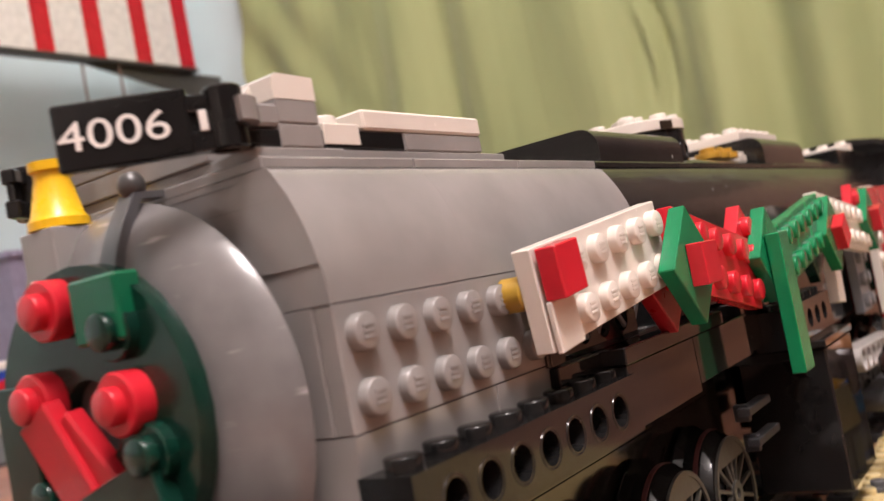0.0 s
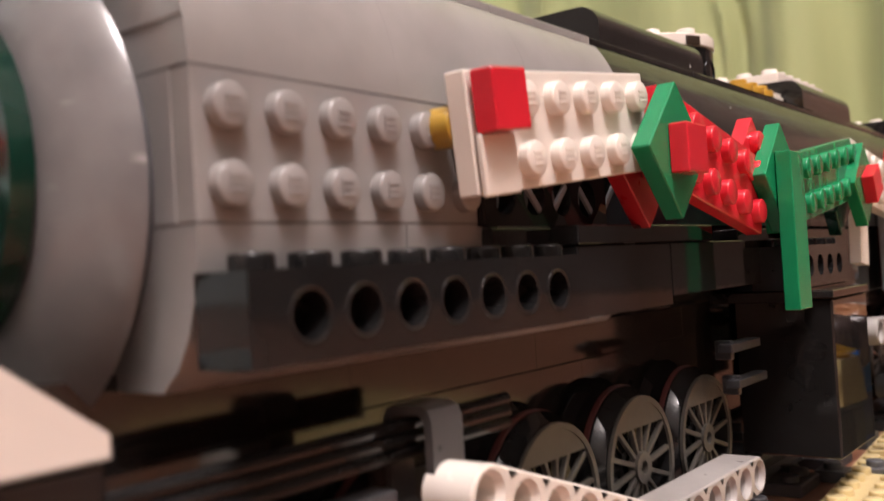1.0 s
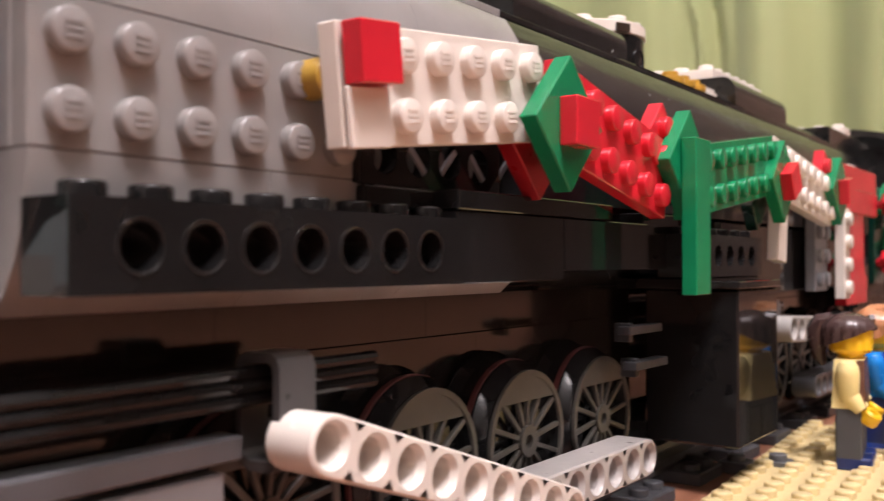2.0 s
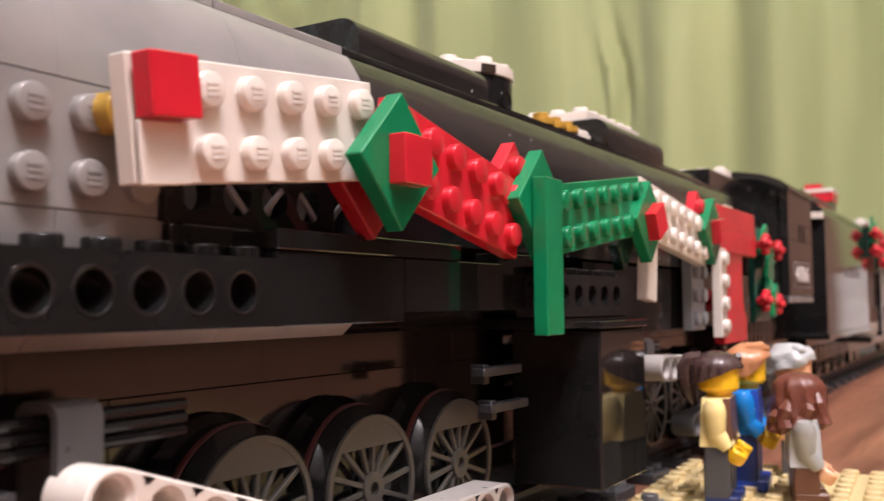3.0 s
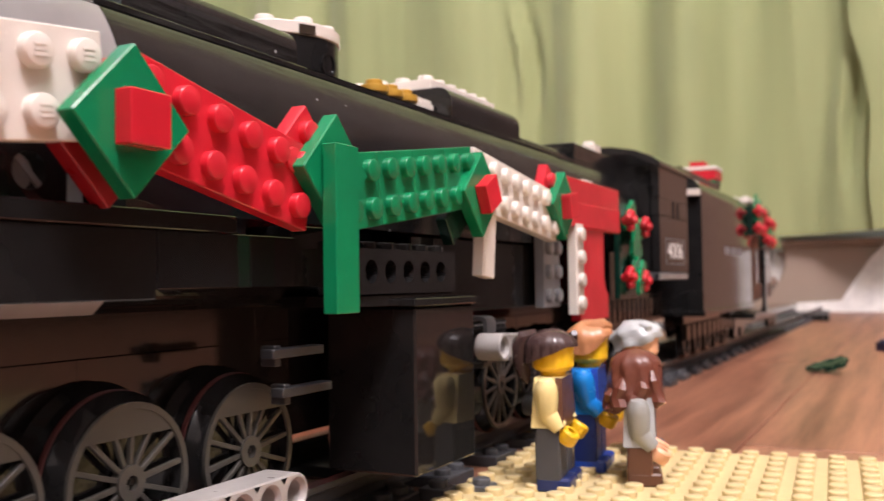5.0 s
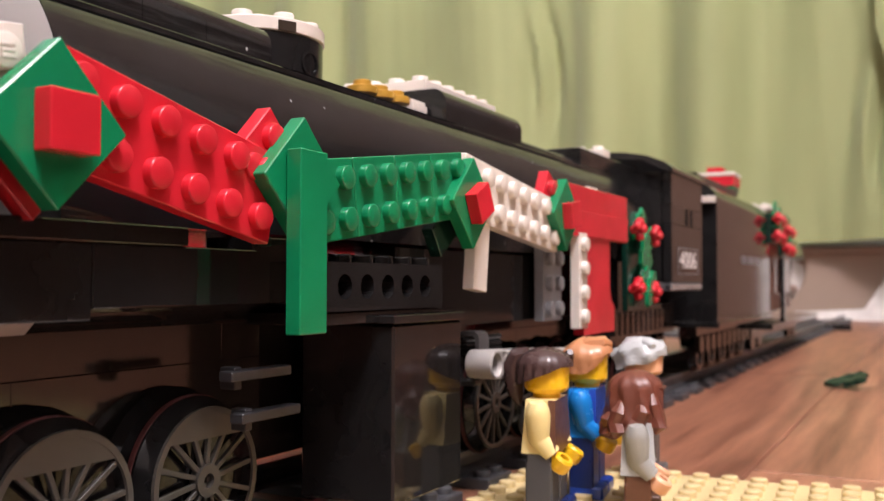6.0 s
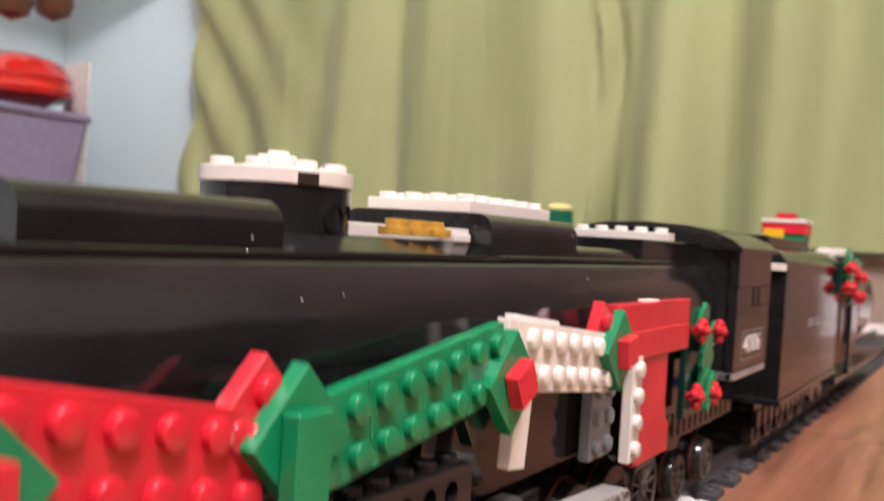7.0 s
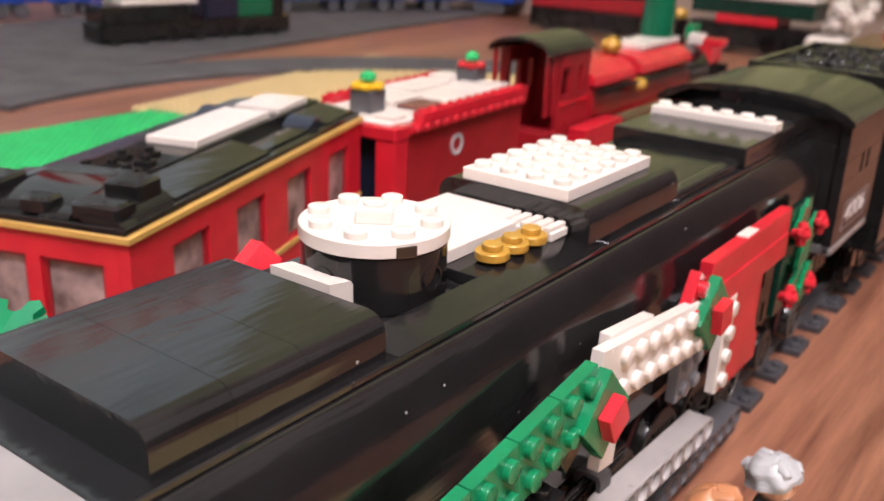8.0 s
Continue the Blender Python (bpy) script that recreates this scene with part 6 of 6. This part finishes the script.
part("cab_front", bm, DRED, eng)
bm = bmesh.new()
box(bm, -4.75, -0.85, 3.1, 8.4, 2.9, 3.3, 0.03, EM)
box(bm, -4.7, -0.9, 3.2, 4.55, 3.3, 5.2, 0.05, EM)
part("cab_floor", bm, DRED, eng)
bm = bmesh.new()
crown = [(-2.8 + 2.05 * math.cos(radians(q)), 10.7 + 1.1 * math.sin(radians(q))) for q in range(0, 181, 15)]
inner = [(-2.8 + 1.85 * math.cos(radians(q)), 10.7 + 0.85 * math.sin(radians(q))) for q in range(180, -1, -15)]
prism(bm, crown + inner, 2.9, 8.7, EM)
part("cab_roof", bm, SHELL, eng)
bm = bmesh.new()
lathe(bm, [(0, 0), (2.3, 0), (2.3, 16.4), (0, 16.4)], EM @ at(-2.8, 24.9, 6.4) @ FRONT, 28)
part("boiler", bm, DRED, eng)
for y0, y1 in ((8.5, 11.8), (11.82, 14.6), (15.6, 19.6), (19.62, 24.9)):
    bm = bmesh.new()
    prism(bm, [(-0.45, 7.9), (-0.6, 8.5), (-1.3, 9.1), (-2.8, 9.35), (-4.3, 9.1), (-5.0, 8.5), (-5.15, 7.9)], y0, y1, EM)
    part("boiler_top", bm, RED, eng)
for dx in (0.0, -5.6):
    bm = bmesh.new()
    box(bm, dx - 0.5, dx + 0.02, 8.5, 24.8, 7.35, 7.6, 0.02, EM)
    part("boiler_rail", bm, BLACK, eng)
bm = bmesh.new()
lathe(bm, [(0, 0), (2.35, 0), (2.35, 4.2), (0, 4.2)], EM @ at(-2.8, 29.2, 6.4) @ FRONT, 20)
lathe(bm, [(0, 0), (0.8, 0), (0.7, 1.6), (1.0, 2.6), (0, 2.6)], EM @ at(-2.8, 27.2, 8.6), 16)
part("smokebox", bm, BLACK, eng)
for x, y, z, r in ((-2.8, 15.4, 9.9, 0.75), (-0.2, 14.6, 7.2, 0.6), (-2.8, 27.6, 11.5, 0.6)):
    bm = bmesh.new()
    lathe(bm, [(0, -r), (r * 0.8, -r * 0.6), (r, 0), (r * 0.8, r * 0.6), (0, r)], EM @ at(x, y, z), 14)
    part("gold_fitting", bm, GOLD, eng)
bm = bmesh.new()
box(bm, -4.0, -1.6, 18.2, 25.0, 9.3, 9.8, 0.05, EM)
part("snow_tile", bm, WHITE, eng)
bm = bmesh.new()
lathe(bm, [(0, 9.7), (1.25, 9.7), (1.2, 12), (1.0, 14.8), (0.8, 15.0), (0, 15.0)], EM @ at(-3.0, 23.8, 0), 18)
chimney = part("chimney", bm, FOREST, eng, "tall tapered green chimney")
bm = bmesh.new()
lathe(bm, [(0, 14.8), (0.9, 14.8), (0.95, 15.1), (0.7, 15.4), (0, 15.4)], EM @ at(-3.0, 23.8, 0), 18)
part("cap", bm, PALE, chimney, "pale cream cap")
bm = bmesh.new()
box(bm, -0.6, 0.6, 5.5, 10.6, 3.6, 5.4, 0.05, EM)
box(bm, -5.4, -0.2, 0.0, 28.0, 2.2, 3.2, 0.03, EM)
part("running_plate", bm, RED, eng)
for sx in (-0.7, -4.9):
    for y in (3.0, 8.2, 13.2, 18.2, 23.2):
        bm = bmesh.new()
        cylinder(bm, 1.3, 0.4, EM @ at(sx, y, 2.25) @ SIDE, 18)
        part("wheel", bm, RED, eng)
for nm, mt, b in (("bow", RED, (-1.2, 0.4, 28.9, 30.4, 8.5, 9.3)), ("bow", WHITE, (-2.4, -1.2, 28.9, 30.0, 8.6, 9.6))):
    bm = bmesh.new()
    box(bm, *b, 0.1, EM)
    part(nm, bm, mt, eng)
straight_track("railway_track", 24, at(-18.8, 18.5, -UP) @ turn(20, "Z"), "dark grey toy railway track under the red coach", "tracks", first=-4)
straight_track("railway_track", 50, at(-23.4, 41.5, -UP) @ turn(3, "Z"), "dark grey toy railway track under the red engine", "tracks", first=-1)

# red slope and a green leaf tile on the far side of the big engine
bm = bmesh.new()
prism(bm, [(-0.4, 0), (0.4, 0), (0.4, 0.25), (0.0, 0.75), (-0.4, 0.75)], -0.6, 0.6, at(-7.5, 18.1, 1.25) @ turn(35, "X"))
single("red_slope", bm, RED, (-7.5, 18.1, 0.6), "red sloped brick on the far garland", "brick")

bm = bmesh.new()
for k in range(3):
    leaf(bm, at(-6.75, 11.0, 2.25) @ turn(40 + 55 * k, "Z") @ turn(-25, "Y"), 1.1, 0.6)
cylinder(bm, 0.3, 0.5, at(-6.75, 11.0, 1.8), 12)
single("green_sprig", bm, GREEN, (-6.75, 11.0, 1.8), "small green toy sprig fixed to the far side of the locomotive", "sprig")

# ---------------------------------------------------------------- baseplates and mats further off
def flat_plate(name, x, y, w, d, yaw, material, label, category, studs=True, h=0.18):
    ob = thing(name, (x, y, -UP), label, category)
    bm = bmesh.new()
    m = at(x, y, -UP) @ turn(yaw, "Z")
    box(bm, -w / 2, w / 2, -d / 2, d / 2, 0, h, 0.02, m)
    part("sheet", bm, material, ob)
    if studs:
        bm = bmesh.new()
        for i in range(int(w / STUD)):
            for j in range(int(d / STUD)):
                p = m @ at(-w / 2 + (i + 0.5) * STUD, -d / 2 + (j + 0.5) * STUD, h)
                lathe(bm, [(0.24, 0), (0.24, 0.17), (0, 0.17)], p, 6)
        tagged(part("studs", bm, material, ob), kind="stuff")
    return ob


flat_plate("baseplate", -48.2, 42.5, 25.6, 25.6, 0, LGREEN, "bright green studded toy baseplate on the floor", "baseplate")
flat_plate("baseplate", -52.5, 68.6, 25.6, 25.6, 9, TAN, "square tan studded toy baseplate on the floor", "baseplate")
flat_plate("baseplate", -56.3, 89.6, 25.6, 16, 9, TAN, "oblong tan studded toy baseplate on the floor", "baseplate")


def band(name, cx, cy, r, w, a0, a1, material, label, h=0.5):
    """A curved strip lying on the floor."""
    bm = bmesh.new()
    n = 36
    v = []
    for k in range(n + 1):
        a = radians(a0 + (a1 - a0) * k / n)
        for rr in (r - w / 2, r + w / 2):
            for z in (0, h):
                v.append((cx + rr * math.cos(a), cy + rr * math.sin(a), z - UP))
    f = []
    for k in range(n):
        b, c = 4 * k, 4 * k + 4
        f += [(b, c, c + 1, b + 1), (b + 2, b + 3, c + 3, c + 2), (b + 1, c + 1, c + 3, b + 3), (b, b + 2, c + 2, c)]
    f += [(0, 1, 3, 2), (4 * n, 4 * n + 2, 4 * n + 3, 4 * n + 1)]
    raw(bm, v, f)
    return single(name, bm, material, (cx, cy, -UP), label, "mat", group="dark mats")


band("floor_mat", -30, 60, 46, 9, 60, 200, FELT, "dark grey curved mat strip on the floor")
flat_plate("floor_mat", -104, 95, 40, 120, 6, FELT, "large dark grey mat under the far trains", "mat", studs=False, h=0.4)

# ---------------------------------------------------------------- far trains
def box_car(name, x, y, yaw, length, body, stripe, label, windows, roof=WHITE, wincol=YELLOW):
    m = at(x, y, -UP) @ turn(yaw, "Z")
    ob = thing(name, (x, y, -UP + 0.4), label, "railway car", group="far trains")
    h = length / 2
    bm = bmesh.new()
    box(bm, -3.0, 3.0, -h, h, 2.6, 9.0, 0.05, m)
    part("body", bm, body, ob)
    bm = bmesh.new()
    box(bm, -3.05, 3.05, -h + 0.8, h - 0.8, 4.2, 7.6, 0.03, m)
    part("stripe", bm, stripe, ob)
    bm = bmesh.new()
    box(bm, -3.1, 3.1, -h, h, 9.0, 10.4, 0.25, m)
    part("roof", bm, roof, ob)
    for k in range(windows):
        q = -h + length * (k + 0.7) / (windows + 0.4)
        bm = bmesh.new()
        box(bm, 3.0, 3.12, q - 0.8, q + 0.8, 5.0, 6.9, 0.02, m)
        part("window", bm, wincol, ob)
    for q in (-h + 3, -h + 6, h - 6, h - 3):
        bm = bmesh.new()
        cylinder(bm, 1.1, 5.0, m @ at(-2.5, q, 1.5) @ SIDE, 14)
        part("wheelset", bm, DGREY, ob)
    return ob


def car_on(x0, y0, x1, y1, body, stripe, label, windows, **more):
    """A car whose near side runs over the floor from one point to the other."""
    n = math.hypot(x1 - x0, y1 - y0)
    yaw = -math.degrees(math.atan2(x1 - x0, y1 - y0))
    mid = at((x0 + x1) / 2, (y0 + y1) / 2, 0) @ turn(yaw, "Z") @ at(-3, 0, 0)
    box_car("passenger_car", mid.translation.x, mid.translation.y, yaw, n - 0.5, body, stripe, label, windows, **more)
    return at(0, 0, 2.4) @ mid


car_on(-131.5, 57, -125, 84, BLUE, RED, "blue and red toy passenger car with snowy white roof", 5)
middle = car_on(-125, 84, -113.8, 115, BLUE, BLUE, "plain blue toy passenger car with snowy white roof", 2)
third = car_on(-113.8, 115, -104.3, 134.3, BLUE, RED, "blue and red toy passenger car with yellow windows", 6)
car_on(-104.3, 134.3, -94.6, 150, BLUE, RED, "blue and red toy passenger car with snow on its roof", 2)
car_on(-94.6, 150, -84.0, 151.5, BLUE, RED, "short blue and red toy car with snow on its roof", 1)
bm = bmesh.new()
for k in range(3):
    box(bm, -2.6, -0.9, -9 + 8.4 * k, -0.7 + 8.4 * k, 0, 2.3 - 0.25 * k, 0.15, third)
single("yellow_beam", bm, YELLOW, (-112, 124, 2.4), "long yellow toy beam lying on the car roof", "beam")
bm = bmesh.new()
rng = random.Random(5)
for k in range(34):
    p = middle @ Vector((rng.uniform(-2.4, 0), rng.uniform(1.5, 15.5), 0.1 + 1.3 * rng.random()))
    lathe(bm, [(0, -0.6), (0.8, -0.3), (0.9, 0.3), (0, 0.9)], at(p.x, p.y, p.z), 8)
single("snow_heap", bm, WHITE, (-121, 104, 2.4), "heap of pale toy snow lying on the car roof", "snow", kind="stuff")

green_car = thing("green_car", (-63.5, 143, -UP), "green toy railway car with red and white roof", "railway car", group="far trains")
GM = at(-63.5, 143, -UP) @ turn(2, "Z")
for nm, mt, b in (("frame", BLACK, (-10, 10, -3, 3, 1.0, 4.0)), ("skirt", DRED, (-9.8, 9.8, -3.1, 3.1, 4.0, 6.2)), ("body", DGREEN, (-9.9, 9.9, -3, 3, 6.2, 10.0)), ("panel", GREEN, (-9, 7, -3.12, -3.0, 6.6, 9.4)),
                  ("roof", DRED, (-10, -1, -2.8, 2.8, 10.0, 12.2)), ("snow_roof", WHITE, (-1, 8.5, -2.9, 2.9, 10.0, 12.3)), ("roof_end", DGREEN, (8.5, 10, -2.8, 2.8, 10.0, 11.2))):
    bm = bmesh.new()
    box(bm, *b, 0.15, GM)
    part(nm, bm, mt, green_car)
for q in (-7.5, -5, 5, 7.5):
    bm = bmesh.new()
    cylinder(bm, 1.1, 5.0, GM @ at(q, 2.5, 1.5) @ FRONT, 14)
    part("wheelset", bm, DGREY, green_car)

green_loco = thing("green_locomotive", (-36.5, 142, -UP), "green toy locomotive with white stripe and red trim", "locomotive", group="far trains")
LM = at(-36.5, 142, -UP) @ turn(-3, "Z")
for nm, mt, b in (("frame", BLACK, (-9, 9, -2.6, 2.6, 1.0, 4.6)), ("running_plate", RED, (-5, 4, -3, 3, 4.4, 5.6)), ("skirt", DGREEN, (-9, 9, -2.8, 2.8, 5.6, 8.0)), ("stripe", WHITE, (-8.8, 9, -3.0, 3.0, 8.0, 9.0)),
                  ("hood", GREEN, (-8.6, 8.6, -2.7, 2.7, 9.0, 11.4)), ("cab", DGREEN, (-9, -5, -2.8, 2.8, 9.0, 13.0)), ("red_top", RED, (-2, 1.4, -1.6, 1.6, 11.4, 12.8)), ("red_top", RED, (2.2, 3.6, -1.4, 1.4, 11.4, 12.6))):
    bm = bmesh.new()
    box(bm, *b, 0.15, LM)
    part(nm, bm, mt, green_loco)
for q in (-6.5, -3.5, 3.0, 6.0):
    bm = bmesh.new()
    cylinder(bm, 1.3, 5.2, LM @ at(q, 2.6, 1.7) @ FRONT, 14)
    part("wheelset", bm, BLACK, green_loco)

small = thing("small_locomotive", (-95, 82, -UP + 0.4), "small black toy locomotive with snow on top", "locomotive", group="far trains")
SM = at(-96, 82, -UP) @ turn(-8, "Z")
for nm, mt, b in (("frame", BLACK, (-2.4, 2.4, -9, 20, 0.8, 3.0)), ("tender_body", BLACK, (-2.4, 2.4, -8.5, 4, 3.0, 5.2)), ("snow_strip", WHITE, (-2.6, 2.6, -6, 5, 5.2, 6.0)), ("dark_band", BLACK, (-2.2, 2.2, -4, 4, 6.0, 7.6)), ("snow_top", WHITE, (-2.4, 2.4, -4, 4.4, 7.6, 8.2)),
                  ("cab", INKY, (-2.5, 2.5, 6.2, 11.3, 3.0, 8.6)), ("boiler", FOREST, (-1.8, 1.8, 11.3, 17.5, 3.0, 6.2)), ("smokebox", BLACK, (-1.7, 1.7, 17.5, 19.5, 3.0, 6.0)), ("snow_roof", WHITE, (-2.2, 2.2, 12, 18.5, 6.4, 7.0)), ("chest", RED, (-1.2, 1.2, -1.4, 1.2, 8.2, 9.6))):
    bm = bmesh.new()
    box(bm, *b, 0.12, SM)
    part(nm, bm, mt, small)
for k in range(7):
    bm = bmesh.new()
    cylinder(bm, 1.2, 5.0, SM @ at(-2.5, -7 + 4 * k, 1.6) @ SIDE, 14)
    part("wheelset", bm, BLACK, small)


def little_tree(x, y, z, h, label, tip=YELLOW):
    """A small stacked toy fir: trunk, whorls of stubby leaf plates and a bright tip."""
    ob = thing("toy_fir", (x, y, z), label, "toy tree", group="toy trees")
    bm = bmesh.new()
    cylinder(bm, 0.4, h * 0.3, at(x, y, z), 10)
    part("trunk", bm, BROWN, ob)
    bm = bmesh.new()
    rng = random.Random(int(abs(x) * 10))
    for k in range(6):
        r = 1.7 * (1 - k / 7.5) * h / 7
        for q in range(7):
            leaf(bm, at(x, y, z + h * (0.18 + 0.13 * k)) @ turn(51.4 * q + 20 * k + rng.uniform(-10, 10), "Z") @ turn(18, "Y"), r, r * 0.75)
        cylinder(bm, r * 0.4, h * 0.13, at(x, y, z + h * (0.18 + 0.13 * k)), 10)
    part("branches", bm, GREEN, ob)
    bm = bmesh.new()
    lathe(bm, [(0, 0), (0.4, 0.3), (0.25, 0.8), (0, 1.0)], at(x, y, z + h * 0.93), 10)
    part("tip", bm, tip, ob)


little_tree(-97.5, 77, -2.8, 6.4, "small green toy fir with a yellow tip")
bm = bmesh.new()
for k in range(22):
    lathe(bm, [(0, -0.9), (1.0, -0.5), (1.1, 0.4), (0, 1.1)], at(-24 + rng.uniform(-3, 3), 140 + rng.uniform(-2, 2), -5.5 + 9 * rng.random()), 8)
box(bm, -28, -20, 137, 143, -8, -4, 0.5)
single("snow_heap", bm, WHITE, (-24, 140, -8), "heap of white toy snow with a bumpy top", "snow", kind="stuff")
sleigh = thing("red_sleigh", (-38, 118, -UP), "small red and green toy sleigh", "sleigh")
for nm, mt, b in (("hull", RED, (-43, -33, 116, 120, -6.5, -4)), ("runner", BLACK, (-43, -32, 116, 116.4, -8, -6.6)), ("runner", BLACK, (-43, -32, 119.6, 120, -8, -6.6)), ("load", GREEN, (-40, -36, 117, 119.5, -4, -2)), ("seat", DRED, (-43, -41, 116.5, 119.5, -4, -1.6))):
    bm = bmesh.new()
    box(bm, *b, 0.2)
    part(nm, bm, mt, sleigh)

# ---------------------------------------------------------------- things along the far wall
bin_ = thing("storage_bin", (-184, 115, -UP), "large lilac plastic storage bin with a rolled rim", "storage bin")


def loop(x0, x1, y0, y1, z):
    return [(x0, y0, z), (x1, y0, z), (x1, y1, z), (x0, y1, z)]


bm = bmesh.new()
raw(bm, loop(-201, -169, 96, 134, -8) + loop(-203.5, -165, 93, 137, 23.4) + loop(-202.3, -166.2, 94.2, 135.8, 23.4) + loop(-200, -170, 97, 133, -6.8),
    [(0, 3, 2, 1), (0, 1, 5, 4), (1, 2, 6, 5), (2, 3, 7, 6), (3, 0, 4, 7), (4, 5, 9, 8), (5, 6, 10, 9), (6, 7, 11, 10), (7, 4, 8, 11), (8, 9, 13, 12), (9, 10, 14, 13), (10, 11, 15, 14), (11, 8, 12, 15), (12, 13, 14, 15)])
part("tub", bm, LILAC, bin_)
bm = bmesh.new()
for x0, x1, y0, y1 in ((-204.5, -164, 92, 93.6), (-204.5, -164, 136.4, 138), (-204.5, -202.9, 93.6, 136.4), (-165.6, -164, 93.6, 136.4)):
    box(bm, x0, x1, y0, y1, 22.6, 24.2, 0.4)
part("rim", bm, LILAC, bin_)
bm = bmesh.new()
lathe(bm, [(0, -5), (9, -4.2), (15, -1), (16, 2), (13.5, 5.2), (8, 7), (0, 7.6)], at(-178, 126, 28.9) @ Matrix.Diagonal((1.0, 0.75, 1, 1)), 28)
lathe(bm, [(16.2, -1.2), (16.8, 0), (16.2, 1.2), (14.5, 0.8), (14.5, -0.8), (16.2, -1.2)], at(-178, 126, 28.1) @ Matrix.Diagonal((1.0, 0.75, 1, 1)), 28)
single("red_toy", bm, LACQUER, (-178, 126, 24.2), "glossy red rounded toy lying on the lilac bin", "toy")
bm = bmesh.new()
box(bm, -176, -167.5, 139.0, 139.4, -8, 36.5, 0.1)
single("white_card", bm, PAPER, (-171, 139.2, -8), "white card standing on edge behind the lilac bin", "card")
shelf = thing("wall_shelf", (-185, 128, 66), "narrow shelf rail by the blue wall, coloured dark as the box's shaded underside", "shelf")
bm = bmesh.new()
# thin dark board: the shadow under the striped box put into its colour
box(bm, -168.6, -164.8, 93, 151, 65.6, 66.4, 0.2)
part("board", bm, SPOKE, shelf)
bm = bmesh.new()
prism(bm, [(120, 65.6), (159.9, 65.6), (159.9, 58), (158.5, 58)], -168.4, -167.4, turn(90, "Z") @ Matrix.Diagonal((1, -1, 1, 1)))
part("shelf_bracket", bm, SPOKE, shelf)
carton = thing("striped_box", (-171.5, 122, 66.4), "red and white striped cardboard box standing on a shelf", "box")
y = 150.0
for k in range(9):
    w = 4.6 if k % 2 == 0 else 8.2
    bm = bmesh.new()
    box(bm, -168.5, -165, y - w, y, 66.4, 89, 0.0)
    part("stripe" if k % 2 == 0 else "panel", bm, RED if k % 2 == 0 else PAPER, carton)
    y -= w
for x, y, z in ((-167, 118.9, 45.1), (-166, 128, 46.8)):
    bm = bmesh.new()
    lathe(bm, [(0, -4), (3.4, -2.5), (4.2, 0), (3.2, 3), (0.6, 4.5), (0.25, 6), (0.25, 65.6 - z), (0, 65.6 - z)], at(x, y, z), 14)
    single("hanging_ornament", bm, BROWN, (x, y, z), "brown ornament hanging from the shelf", "ornament", group="hanging ornaments")

# ---------------------------------------------------------------- small things on the floor
bm = bmesh.new()
leaf(bm, at(5.35, 56.2, -UP + 0.12) @ turn(8, "Z") @ turn(-14, "Y") @ turn(16, "X"), 2.4, 1.3)
leaf(bm, at(5.6, 56.6, -UP + 0.1) @ turn(24, "Z") @ turn(-20, "Y") @ turn(-18, "X"), 2.0, 1.1)
leaf(bm, at(6.4, 56.0, -UP + 0.1) @ turn(-30, "Z") @ turn(-16, "Y") @ turn(12, "X"), 1.4, 0.9)
single("toy_leaf", bm, DGREEN, (6.4, 56.5, -UP), "dark green toy leaf lying on the floor", "leaf")
bm = bmesh.new()
lego(bm, 4, 2, 0.64, at(0.1, 124, -UP))
single("black_brick", bm, BLACK, (0.1, 124, -UP), "black studded toy brick lying on the floor", "brick")
bm = bmesh.new()
lego(bm, 4, 2, 0.64, at(10.2, 75, -UP) @ turn(30, "Z"))
single("black_plate", bm, NAVY, (10.2, 75, -UP), "dark blue studded toy plate lying on the floor", "plate")
bm = bmesh.new()
front = [(-9, 156.2, -8), (16, 155.6, -8), (16, 157.2, 3.6), (9, 157.2, 4.6), (4.8, 157.1, -0.3), (1.0, 156.8, -6.2), (-9, 156.5, -6.8)]
n = len(front)
raw(bm, front + [(x, y + 0.12, z) for x, y, z in front], [tuple(range(n)), tuple(range(2 * n - 1, n - 1, -1))] + [(i, i + n, (i + 1) % n + n, (i + 1) % n) for i in range(n)])
single("paper_sheet", bm, PAPER, (3, 156, -UP), "crumpled white paper sheet leaning on the baseboard", "paper")

# ---------------------------------------------------------------- floor boards
rng = random.Random(77)
BOARD_W, BOARD_L = 12.4, 118.0
shared = {}
x = LEFT_X
while x < RIGHT_X:
    y = BACK_Y - rng.uniform(0, 100)
    while y < WALL_Y:
        y0, y1 = max(y, BACK_Y), min(y + BOARD_L, WALL_Y)
        if y1 - y0 > 1:
            w = min(BOARD_W, RIGHT_X - x)
            key = (round(w, 2), round(y1 - y0, 2))
            if key not in shared:
                bm = bmesh.new()
                box(bm, 0.02, w - 0.02, 0.02, y1 - y0 - 0.02, -0.6, 0, 0.05)
                shared[key] = finish(bm, "plank", WOOD, Vector((0, 0, UP / 100)))
            ob = new("plank", shared[key])
            ob.parent = floor
            ob.location = (x / 100, y0 / 100, 0)
        y += BOARD_L
    x += BOARD_W
